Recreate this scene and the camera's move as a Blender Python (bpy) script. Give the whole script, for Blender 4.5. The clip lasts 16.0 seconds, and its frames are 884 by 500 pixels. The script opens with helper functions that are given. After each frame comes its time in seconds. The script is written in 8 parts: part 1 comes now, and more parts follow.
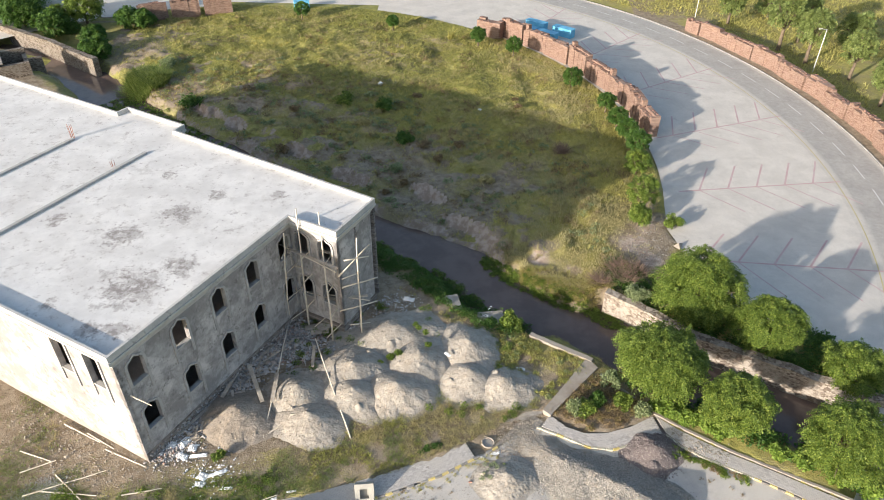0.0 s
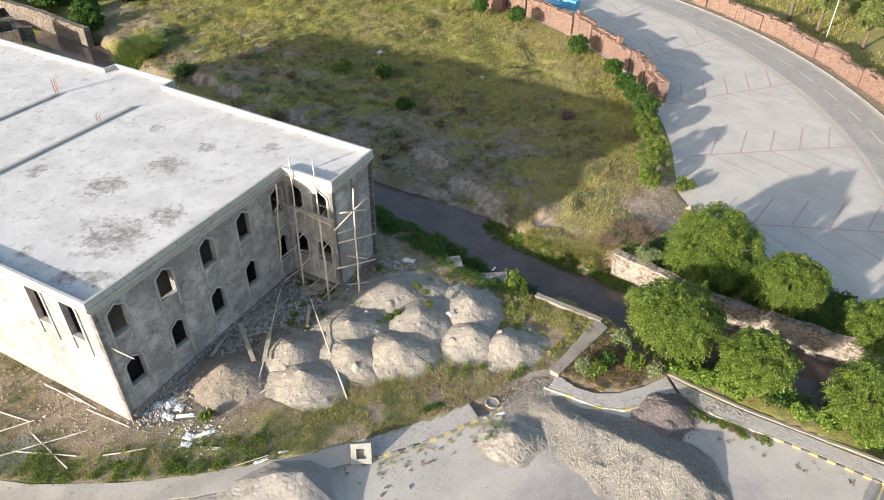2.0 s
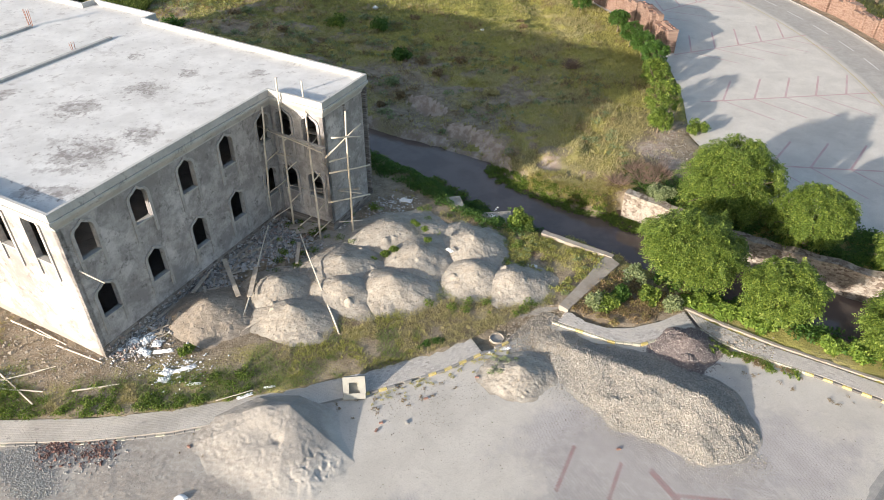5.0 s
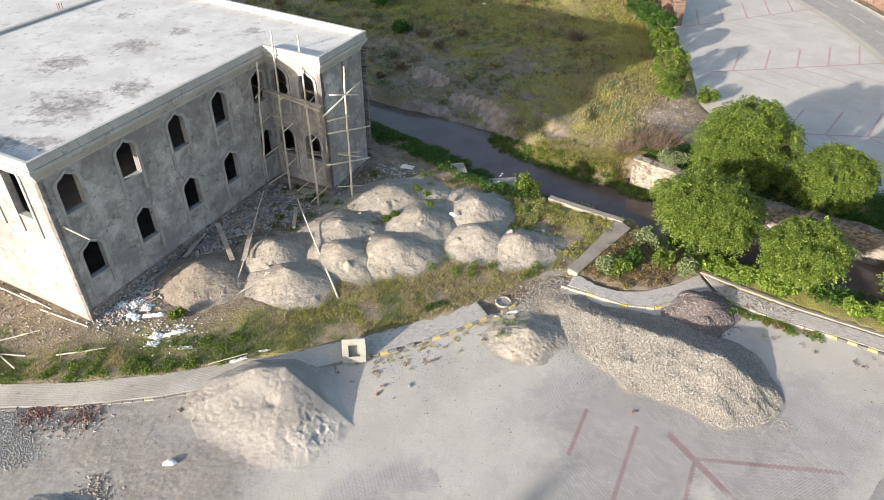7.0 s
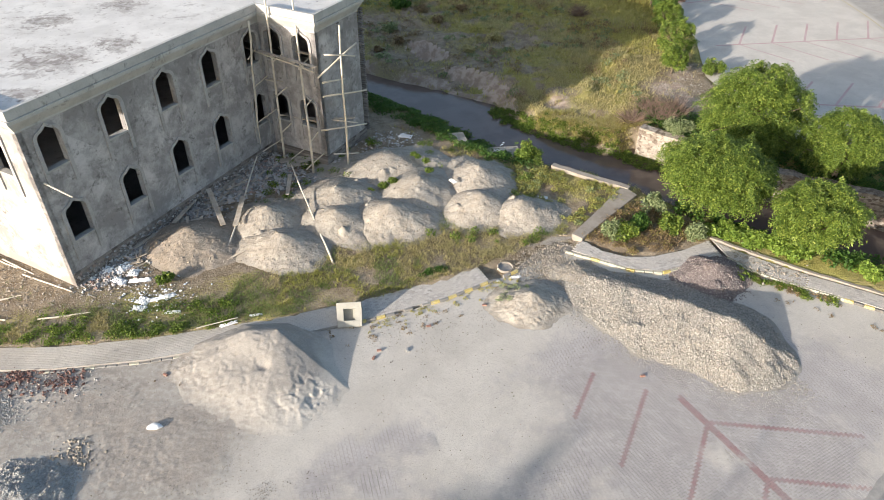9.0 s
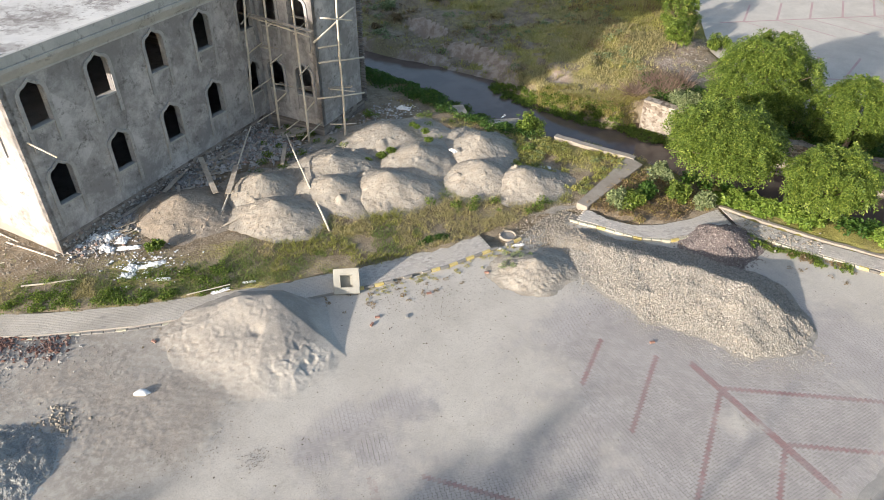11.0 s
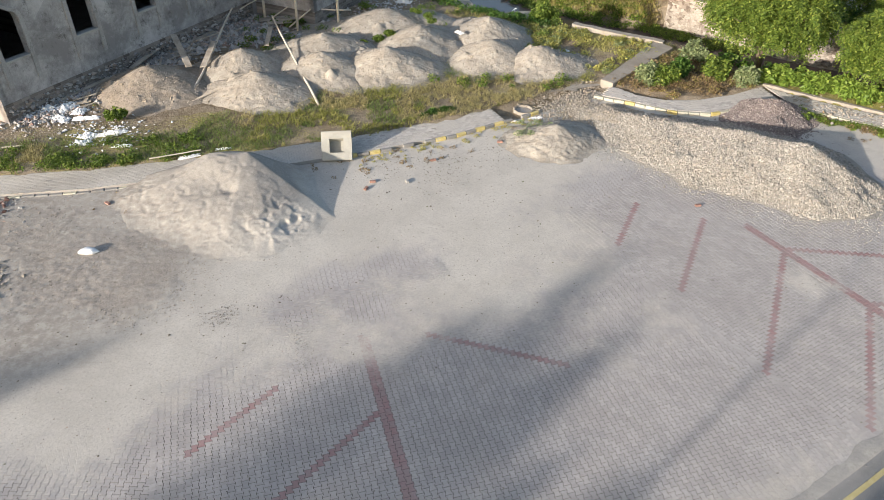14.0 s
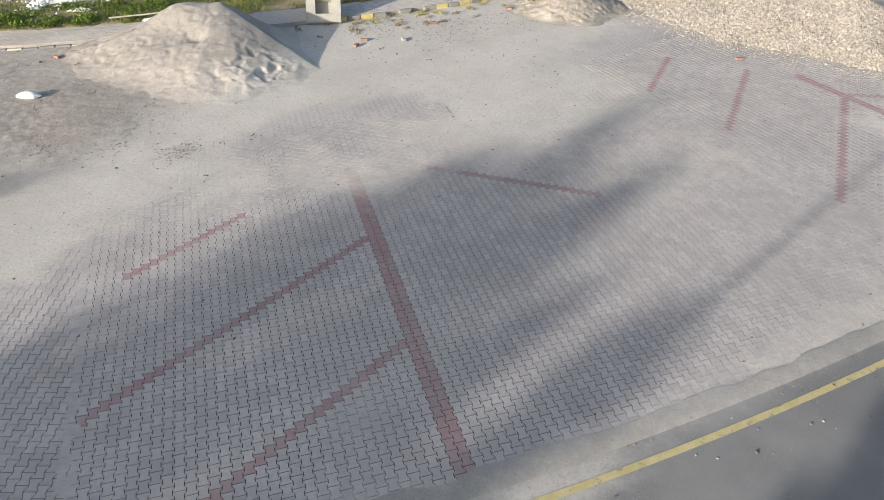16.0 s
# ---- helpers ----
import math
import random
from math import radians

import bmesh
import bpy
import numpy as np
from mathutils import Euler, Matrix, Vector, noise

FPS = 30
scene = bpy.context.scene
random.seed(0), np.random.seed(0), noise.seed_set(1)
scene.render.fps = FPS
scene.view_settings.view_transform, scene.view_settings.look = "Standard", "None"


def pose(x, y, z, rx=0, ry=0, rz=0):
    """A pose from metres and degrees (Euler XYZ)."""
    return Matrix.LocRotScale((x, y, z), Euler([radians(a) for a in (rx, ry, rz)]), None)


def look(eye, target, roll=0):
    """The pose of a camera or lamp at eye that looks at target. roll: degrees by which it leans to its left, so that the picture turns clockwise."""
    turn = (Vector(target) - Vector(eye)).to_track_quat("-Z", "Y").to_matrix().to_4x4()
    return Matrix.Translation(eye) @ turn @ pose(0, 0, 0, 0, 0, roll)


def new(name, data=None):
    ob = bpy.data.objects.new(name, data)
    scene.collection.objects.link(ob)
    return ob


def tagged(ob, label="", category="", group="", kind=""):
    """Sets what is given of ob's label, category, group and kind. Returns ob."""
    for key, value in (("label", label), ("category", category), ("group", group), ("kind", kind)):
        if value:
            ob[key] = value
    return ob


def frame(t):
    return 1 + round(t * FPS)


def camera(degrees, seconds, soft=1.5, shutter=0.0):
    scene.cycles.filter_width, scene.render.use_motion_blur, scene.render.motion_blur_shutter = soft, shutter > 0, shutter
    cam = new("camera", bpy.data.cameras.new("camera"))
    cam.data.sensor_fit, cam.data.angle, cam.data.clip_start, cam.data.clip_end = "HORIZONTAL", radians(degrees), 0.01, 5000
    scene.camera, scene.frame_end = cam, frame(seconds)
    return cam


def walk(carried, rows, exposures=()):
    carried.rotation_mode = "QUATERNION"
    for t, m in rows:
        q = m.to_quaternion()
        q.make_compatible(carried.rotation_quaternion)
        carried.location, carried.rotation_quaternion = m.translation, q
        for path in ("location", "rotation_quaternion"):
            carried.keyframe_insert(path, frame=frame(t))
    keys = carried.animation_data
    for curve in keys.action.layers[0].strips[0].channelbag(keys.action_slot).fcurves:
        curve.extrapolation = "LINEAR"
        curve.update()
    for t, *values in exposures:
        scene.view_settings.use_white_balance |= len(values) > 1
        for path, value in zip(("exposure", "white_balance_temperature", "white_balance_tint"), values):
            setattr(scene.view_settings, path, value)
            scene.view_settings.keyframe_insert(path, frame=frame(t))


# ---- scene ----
cam = camera(65.0, 16.0, soft=0.45)
PATH = [
    (0, (0.289, -0.755, 39.718), (0.224, 0.847, 38.522), 0.6),
    (0.5, (0.301, -0.674, 38.802), (0.234, 0.927, 37.604), 0.5),
    (1, (0.264, -0.58, 37.652), (0.197, 1.02, 36.453), 0.5),
    (1.5, (0.243, -0.505, 36.572), (0.177, 1.093, 35.37), 0.5),
    (2, (0.285, -0.465, 35.512), (0.217, 1.132, 34.31), 0.5),
    (2.5, (0.259, -0.428, 34.462), (0.192, 1.168, 33.259), 0.5),
    (3, (0.24, -0.412, 33.451), (0.173, 1.183, 32.247), 0.5),
    (3.5, (0.258, -0.433, 32.453), (0.192, 1.163, 31.249), 0.4),
    (4, (0.258, -0.429, 31.472), (0.192, 1.166, 30.268), 0.4),
    (4.5, (0.281, -0.417, 30.582), (0.216, 1.177, 29.376), 0.4),
    (5, (0.226, -0.389, 29.722), (0.163, 1.205, 28.515), 0.4),
    (7.5, (-0.047, -0.168, 26.01), (-0.108, 1.423, 24.8), 0.3),
    (8, (-0.054, -0.173, 25.338), (-0.115, 1.419, 24.129), 0.3),
    (8.5, (-0.052, -0.158, 24.763), (-0.111, 1.433, 23.551), 0.3),
    (9, (-0.018, -0.155, 24.122), (-0.077, 1.436, 22.912), 0.3),
    (11.5, (-0.228, -0.113, 20.891), (-0.277, 1.478, 19.68), 0.5),
    (12, (-0.246, -0.032, 19.551), (-0.296, 1.558, 18.339), 0.5),
    (12.5, (-0.347, 0.022, 18.333), (-0.396, 1.612, 17.121), 0.5),
    (13, (-0.391, 0.135, 17.014), (-0.44, 1.726, 15.802), 0.5),
    (13.5, (-0.437, 0.189, 15.793), (-0.487, 1.78, 14.581), 0.5),
    (14, (-0.42, 0.194, 14.438), (-0.47, 1.784, 13.226), 0.5),
    (14.5, (-0.422, 0.135, 13.248), (-0.475, 1.724, 12.035), 0.4),
    (15, (-0.407, 0.157, 11.764), (-0.461, 1.746, 10.551), 0.4),
    (15.5, (-0.437, 0.199, 10.338), (-0.488, 1.79, 9.126), 0.4),
    (16, (-0.494, 0.217, 8.707), (-0.541, 1.808, 7.496), 0.4),
]
walk(cam, [(t, look(eye, target, roll)) for t, eye, target, roll in PATH],
     exposures=[(0.0, 0.88), (9.0, 0.87), (12.0, 0.74), (16.0, 0.70)])

# ---- light: low morning sun from behind on the left, clear sky ----
SUN_EL = 13.75
TO_SUN = Vector((-0.716, -0.698, 0)).normalized() * math.cos(radians(SUN_EL)) + Vector((0, 0, math.sin(radians(SUN_EL))))
sun_data = bpy.data.lights.new("sun", "SUN")
sun_data.energy, sun_data.angle, sun_data.color = 4.75, radians(0.8), (1.0, 0.91, 0.81)
sun = new("sun", sun_data)
sun.matrix_world = look((0, 0, 80), Vector((0, 0, 80)) - TO_SUN)
world = bpy.data.worlds.new("sky")
scene.world = world
world.use_nodes = True
sky = world.node_tree.nodes.new("ShaderNodeTexSky")
sky.sky_type, sky.sun_disc = "NISHITA", False
sky.sun_elevation, sky.sun_rotation = radians(SUN_EL), math.atan2(TO_SUN.x, TO_SUN.y)
sky.air_density, sky.dust_density = 1.0, 2.0
back = world.node_tree.nodes["Background"]
back.inputs["Strength"].default_value = 0.15
world.node_tree.links.new(sky.outputs[0], back.inputs["Color"])


# ---- material helpers ----
class Nodes:
    """A small wrapper round one material's node tree."""

    def __init__(self, name, rough=0.9, metal=0.0, spec=0.3):
        self.m = bpy.data.materials.new(name)
        self.m.use_nodes = True
        self.t = self.m.node_tree
        self.p = self.t.nodes["Principled BSDF"]
        self.p.inputs["Roughness"].default_value = rough
        self.p.inputs["Metallic"].default_value = metal
        self.p.inputs["Specular IOR Level"].default_value = spec
        self.w = self.t.nodes.new("ShaderNodeNewGeometry").outputs["Position"]

    def put(self, sock, v):
        if v is None:
            return
        if isinstance(v, bpy.types.NodeSocket):
            self.t.links.new(v, sock)
        elif isinstance(v, (tuple, list)) and len(v) == 3 and sock.type == "RGBA":
            sock.default_value = (*v, 1)
        else:
            sock.default_value = v

    def local(self):
        return self.t.nodes.new("ShaderNodeTexCoord").outputs["Object"]

    def noise(self, scale, detail=4.0, rough=0.6, at=None, dist=0.0):
        n = self.t.nodes.new("ShaderNodeTexNoise")
        self.put(n.inputs["Vector"], at or self.w)
        for key, v in (("Scale", scale), ("Detail", detail), ("Roughness", rough), ("Distortion", dist)):
            n.inputs[key].default_value = v
        return n.outputs["Fac"]

    def cells(self, scale, out="Distance", feature="F1", at=None):
        n = self.t.nodes.new("ShaderNodeTexVoronoi")
        n.feature = feature
        self.put(n.inputs["Vector"], at or self.w)
        n.inputs["Scale"].default_value = scale
        return n.outputs[out]

    def math(self, op, a, b=0.0, c=None):
        n = self.t.nodes.new("ShaderNodeMath")
        n.operation = op
        self.put(n.inputs[0], a)
        self.put(n.inputs[1], b)
        if c is not None:
            self.put(n.inputs[2], c)
        return n.outputs[0]

    def ramp(self, fac, lo, hi, a=0.0, b=1.0):
        n = self.t.nodes.new("ShaderNodeMapRange")
        n.interpolation_type = "SMOOTHSTEP"
        for key, v in (("Value", fac), ("From Min", lo), ("From Max", hi), ("To Min", a), ("To Max", b)):
            self.put(n.inputs[key], v)
        return n.outputs[0]

    def mix(self, fac, a, b):
        n = self.t.nodes.new("ShaderNodeMix")
        n.data_type = "RGBA"
        self.put(n.inputs[0], fac)
        self.put(n.inputs[6], a)
        self.put(n.inputs[7], b)
        return n.outputs[2]

    def attr(self, name):
        n = self.t.nodes.new("ShaderNodeAttribute")
        n.attribute_name = name
        return n.outputs["Fac"]

    def random(self):
        return self.t.nodes.new("ShaderNodeObjectInfo").outputs["Random"]

    def island(self):
        return self.t.nodes.new("ShaderNodeNewGeometry").outputs["Random Per Island"]

    def split(self, at=None):
        n = self.t.nodes.new("ShaderNodeSeparateXYZ")
        self.put(n.inputs[0], at or self.w)
        return n.outputs

    def color(self, c):
        self.put(self.p.inputs["Base Color"], c)
        return self

    def rough(self, r):
        self.put(self.p.inputs["Roughness"], r)
        return self

    def bump(self, h, strength=0.5, dist=0.02):
        n = self.t.nodes.new("ShaderNodeBump")
        n.inputs["Strength"].default_value, n.inputs["Distance"].default_value = strength, dist
        self.put(n.inputs["Height"], h)
        self.t.links.new(n.outputs[0], self.p.inputs["Normal"])
        return self


def varied(name, a, b, scale=2.0, fine=30.0, rough=0.9, bump=0.3, dist=0.02, local=False, spot=None, metal=0.0, spec=0.3):
    """Two colours mixed at two scales, with fine relief; spot: a third colour in rare stains."""
    n = Nodes(name, rough, metal, spec)
    at = n.local() if local else None
    big, small = n.noise(scale, 5, 0.65, at), n.noise(fine, 4, 0.6, at)
    f = n.math("ADD", n.math("MULTIPLY", big, 0.65), n.math("MULTIPLY", small, 0.35))
    c = n.mix(n.ramp(f, 0.36, 0.64), a, b)
    if spot:
        c = n.mix(n.ramp(n.noise(scale * 1.7 + 0.3, 6, 0.7, at, 0.6), 0.56, 0.68), c, spot)
    n.color(c)
    n.bump(n.math("ADD", small, n.math("MULTIPLY", big, 0.5)), bump, dist)
    return n.m


# ---- materials ----
def ground_material():
    n = Nodes("earth and grass", 0.95, spec=0.15)
    big, mid, fine = n.noise(0.22, 5, 0.65), n.noise(1.3, 5, 0.65), n.noise(9, 5, 0.7)
    soil = n.mix(n.ramp(mid, 0.35, 0.65), (0.205, 0.160, 0.110), (0.32, 0.263, 0.193))
    soil = n.mix(n.ramp(fine, 0.54, 0.70), soil, (0.42, 0.36, 0.285))
    soil = n.mix(n.ramp(n.noise(4.0, 7, 0.75, None, 0.5), 0.56, 0.66, 0.0, 0.75), soil, (0.17, 0.14, 0.112))
    green = n.mix(n.ramp(mid, 0.3, 0.7), (0.26, 0.243, 0.074), (0.40, 0.36, 0.115))
    dry = n.mix(n.ramp(fine, 0.3, 0.7), (0.25, 0.217, 0.095), (0.345, 0.30, 0.138))
    grass = n.mix(n.ramp(big, 0.42, 0.62), green, dry)
    grass = n.mix(n.math("MULTIPLY", n.attr("lush"), 0.8), grass, n.mix(n.ramp(mid, 0.3, 0.7), (0.17, 0.178, 0.055), (0.26, 0.25, 0.085)))
    g = n.math("ADD", n.attr("grass"), n.math("MULTIPLY", n.math("SUBTRACT", fine, 0.5), 0.9))
    c = n.mix(n.ramp(g, 0.35, 0.65), soil, grass)
    chalk = n.mix(n.ramp(mid, 0.4, 0.6), (0.47, 0.385, 0.32), (0.33, 0.255, 0.20))
    ch = n.math("ADD", n.attr("chalk"), n.math("MULTIPLY", n.math("SUBTRACT", fine, 0.5), 0.5))
    c = n.mix(n.ramp(ch, 0.35, 0.55), c, chalk)
    n.color(c)
    n.bump(n.math("ADD", mid, fine), 0.8, 0.12)
    return n.m


def paver_pattern(n, along, w=0.163, l=0.216):
    """Joint mask (1 in a joint) of interlocking blocks in columns that run along the unit vector."""
    x, y, _ = n.split()
    ax, ay = along
    q = n.math("ADD", n.math("MULTIPLY", x, ax), n.math("MULTIPLY", y, ay))
    p = n.math("ADD", n.math("MULTIPLY", x, ay), n.math("MULTIPLY", y, -ax))
    zig = n.math("PINGPONG", n.math("DIVIDE", q, l), 0.5)
    zig = n.math("MULTIPLY", n.math("SUBTRACT", n.ramp(zig, 0.15, 0.35), 0.5), 0.034)
    col = n.math("DIVIDE", n.math("ADD", p, zig), w)
    parity = n.math("MULTIPLY", n.math("FLOORED_MODULO", n.math("FLOOR", col), 2.0), 0.5)
    row = n.math("ADD", n.math("DIVIDE", q, l), parity)
    j1 = n.math("PINGPONG", col, 0.5)
    j2 = n.math("PINGPONG", row, 0.5)
    return n.math("MAXIMUM", n.ramp(j1, 0.03, 0.07, 1, 0), n.ramp(j2, 0.02, 0.05, 0.7, 0))


def dust_colour(n, lift=1.0):
    """Pale blown sand, with brown soil where the attribute says so."""
    a = n.mix(n.ramp(n.noise(0.35, 6, 0.7), 0.35, 0.65), tuple(k * lift for k in (0.485, 0.450, 0.402)), tuple(k * lift for k in (0.575, 0.535, 0.479)))
    a = n.mix(n.ramp(n.noise(14, 5, 0.7), 0.45, 0.75), a, tuple(k * lift for k in (0.385, 0.357, 0.318)))
    a = n.mix(n.ramp(n.noise(0.9, 8, 0.78, None, 0.6), 0.54, 0.72, 0.0, 0.7), a, tuple(k * lift for k in (0.375, 0.342, 0.302)))
    a = n.mix(n.ramp(n.noise(38, 3, 0.7), 0.52, 0.66, 0.0, 0.5), a, tuple(k * lift for k in (0.335, 0.307, 0.27)))
    a = n.mix(n.ramp(n.noise(27, 3, 0.7), 0.56, 0.70, 0.0, 0.6), a, tuple(k * lift for k in (0.68, 0.64, 0.585)))
    soil = n.mix(n.ramp(n.noise(3.0, 6, 0.75), 0.4, 0.65), (0.285, 0.257, 0.226), (0.42, 0.388, 0.347))
    return n.mix(n.attr("soil"), a, soil)


def paving_material(along=(-0.32, 0.947), pattern=True, lift=1.0, blot=0.9):
    n = Nodes("block paving", 0.9, spec=0.2)
    stone = n.mix(n.ramp(n.noise(0.5, 6, 0.7), 0.35, 0.65), (0.387, 0.357, 0.345), (0.478, 0.446, 0.43))
    stone = n.mix(n.ramp(n.noise(11, 3, 0.6), 0.4, 0.7), stone, (0.39, 0.363, 0.342))
    red = n.mix(n.noise(20, 3), (0.26, 0.13, 0.132), (0.35, 0.205, 0.20))
    stone = n.mix(n.math("MULTIPLY", n.attr("red"), n.ramp(n.noise(1.1, 6, 0.7), 0.3, 0.7, 0.88, 0.5)), stone, red)
    d = n.math("ADD", n.attr("dust"), n.math("MULTIPLY", n.math("SUBTRACT", n.noise(1.6, 6, 0.7), 0.5), blot))
    cover = n.ramp(d, 0.25, 0.75)
    h = n.noise(18, 5, 0.7)
    if pattern:
        joint = n.math("MULTIPLY", paver_pattern(n, along), n.ramp(d, 0.9, 0.35))
        stone = n.mix(n.math("MULTIPLY", joint, 0.42), stone, (0.10, 0.09, 0.08))
        h = n.math("SUBTRACT", n.math("MULTIPLY", h, 0.4), joint)
    else:
        stone = n.mix(n.ramp(n.island(), 0.0, 1.0, 0.0, 0.35), stone, (0.28, 0.268, 0.255))
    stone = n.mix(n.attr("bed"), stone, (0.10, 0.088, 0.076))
    n.color(n.mix(cover, stone, dust_colour(n, lift)))
    n.bump(h, 0.5, 0.012)
    return n.m


def asphalt_material():
    n = Nodes("asphalt", 0.85, spec=0.3)
    c = n.mix(n.ramp(n.noise(0.4, 5), 0.35, 0.65), (0.17, 0.167, 0.162), (0.225, 0.22, 0.212))
    c = n.mix(n.ramp(n.noise(60, 3), 0.5, 0.7), c, (0.27, 0.263, 0.252))
    d = n.math("ADD", n.attr("dust"), n.math("MULTIPLY", n.math("SUBTRACT", n.noise(2.0, 6, 0.7), 0.5), 0.35))
    n.color(n.mix(n.ramp(d, 0.3, 0.9), c, dust_colour(n)))
    n.bump(n.noise(90, 3), 0.35, 0.01)
    return n.m


def plaster_material():
    n = Nodes("grey cement plaster", 0.92, spec=0.2)
    a = n.mix(n.ramp(n.noise(0.42, 9, 0.78, None, 0.15), 0.40, 0.64), (0.285, 0.267, 0.261), (0.57, 0.541, 0.53))
    a = n.mix(n.ramp(n.noise(1.5, 9, 0.82), 0.52, 0.66), a, (0.165, 0.154, 0.147))
    panel = n.cells(0.42, "Color", at=n.w)
    a = n.mix(n.math("MULTIPLY", n.ramp(panel, 0.3, 0.8), 0.28), a, (0.22, 0.207, 0.20))
    x, y, z = n.split()
    low = n.math("ADD", z, n.math("MULTIPLY", n.noise(1.2, 5), -1.6))
    a = n.mix(n.ramp(low, 0.0, -0.4), a, (0.33, 0.298, 0.272))
    n.color(a)
    n.bump(n.math("ADD", n.noise(2.5, 6, 0.7), n.noise(30, 4)), 0.45, 0.02)
    return n.m


ROOF_Z = 10.1
ROOF_STAINS = [(-21.7, 33.7, 3.4), (-20.9, 29.6, 1.5), (-22.6, 29.4, 1.3), (-14.6, 45.5, 1.1), (-19.6, 45.4, 1.4), (-24.4, 48.0, 1.2), (-24.8, 39.4, 2.6), (-19.3, 36.0, 2.0), (-26.3, 31.6, 1.0), (-21.6, 42.4, 2.2), (-30.4, 41.0, 1.4)]


def roof_material():
    """Pale screed, cloudy all over, with the flaking dark stains that each lie in a place of their own."""
    n = Nodes("pale roof screed", 0.9, spec=0.2)
    a = n.mix(n.ramp(n.noise(0.30, 6, 0.7), 0.35, 0.7), (0.57, 0.555, 0.535), (0.70, 0.685, 0.66))
    a = n.mix(n.ramp(n.noise(0.5, 9, 0.8), 0.53, 0.64, 0.0, 0.7), a, (0.47, 0.445, 0.425))
    near = 0.0
    for x, y, r in ROOF_STAINS:
        d = n.t.nodes.new("ShaderNodeVectorMath")
        d.operation = "DISTANCE"
        n.put(d.inputs[0], n.w)
        d.inputs[1].default_value = (x, y, ROOF_Z)
        near = n.math("MAXIMUM", n.ramp(d.outputs["Value"], r, r * 0.15), near)
    spots = n.math("ADD", n.math("MULTIPLY", near, 0.13), n.noise(0.9, 10, 0.8))
    a = n.mix(n.ramp(spots, 0.55, 0.64, 0.0, 0.85), a, (0.40, 0.376, 0.36))
    flakes = n.math("ADD", n.math("MULTIPLY", near, 0.11), n.noise(2.0, 10, 0.82))
    a = n.mix(n.ramp(flakes, 0.59, 0.65, 0.0, 0.85), a, (0.25, 0.225, 0.212))
    n.color(a)
    n.bump(n.math("ADD", n.noise(1.0, 6, 0.7), n.noise(22, 4)), 0.4, 0.02)
    return n.m


def leaf_material(name, a, b, c):
    n = Nodes(name, 0.55, spec=0.35)
    k = n.island()
    col = n.mix(n.ramp(k, 0.0, 0.7), a, b)
    n.color(n.mix(n.ramp(k, 0.78, 1.0), col, c))
    tr = n.t.nodes.new("ShaderNodeBsdfTranslucent")
    n.put(tr.inputs["Color"], col)
    mx = n.t.nodes.new("ShaderNodeMixShader")
    mx.inputs[0].default_value = 0.36
    n.t.links.new(n.p.outputs[0], mx.inputs[1])
    n.t.links.new(tr.outputs[0], mx.inputs[2])
    n.t.links.new(mx.outputs[0], n.t.nodes["Material Output"].inputs["Surface"])
    return n.m


def brick_material(name="red brick", s=1.0, a=(0.155, 0.088, 0.067), b=(0.305, 0.212, 0.166)):
    n = Nodes(name, 0.92, spec=0.15)
    x, y, z = n.split(n.local())
    row = n.math("DIVIDE", z, 0.085 * s)
    colu = n.math("ADD", n.math("DIVIDE", x, 0.24 * s), n.math("MULTIPLY", n.math("FLOORED_MODULO", n.math("FLOOR", row), 2.0), 0.5))
    j = n.math("MAXIMUM", n.ramp(n.math("PINGPONG", row, 0.5), 0.05, 0.12, 1, 0), n.ramp(n.math("PINGPONG", colu, 0.5), 0.02, 0.05, 1, 0))
    cm = n.t.nodes.new("ShaderNodeCombineXYZ")
    n.put(cm.inputs[0], n.math("FLOOR", colu))
    n.put(cm.inputs[1], n.math("FLOOR", row))
    wn = n.t.nodes.new("ShaderNodeTexWhiteNoise")
    n.t.links.new(cm.outputs[0], wn.inputs["Vector"])
    c = n.mix(wn.outputs["Value"], a, b)
    c = n.mix(n.ramp(n.noise(0.9, 7, 0.75), 0.45, 0.75, 0.0, 0.25), c, tuple(0.6 * k + 0.14 for k in b))
    n.color(n.mix(n.math("MULTIPLY", j, 0.6), c, tuple(0.8 * k + 0.04 for k in b)))
    n.bump(n.math("SUBTRACT", n.noise(15, 4), j), 0.6, 0.02)
    return n.m


def water_material():
    n = Nodes("still muddy water", 0.1, spec=0.32)
    n.color(n.mix(n.ramp(n.noise(0.4, 4), 0.35, 0.65), (0.125, 0.09, 0.076), (0.165, 0.12, 0.10)))
    n.bump(n.noise(3.0, 3), 0.06, 0.02)
    return n.m


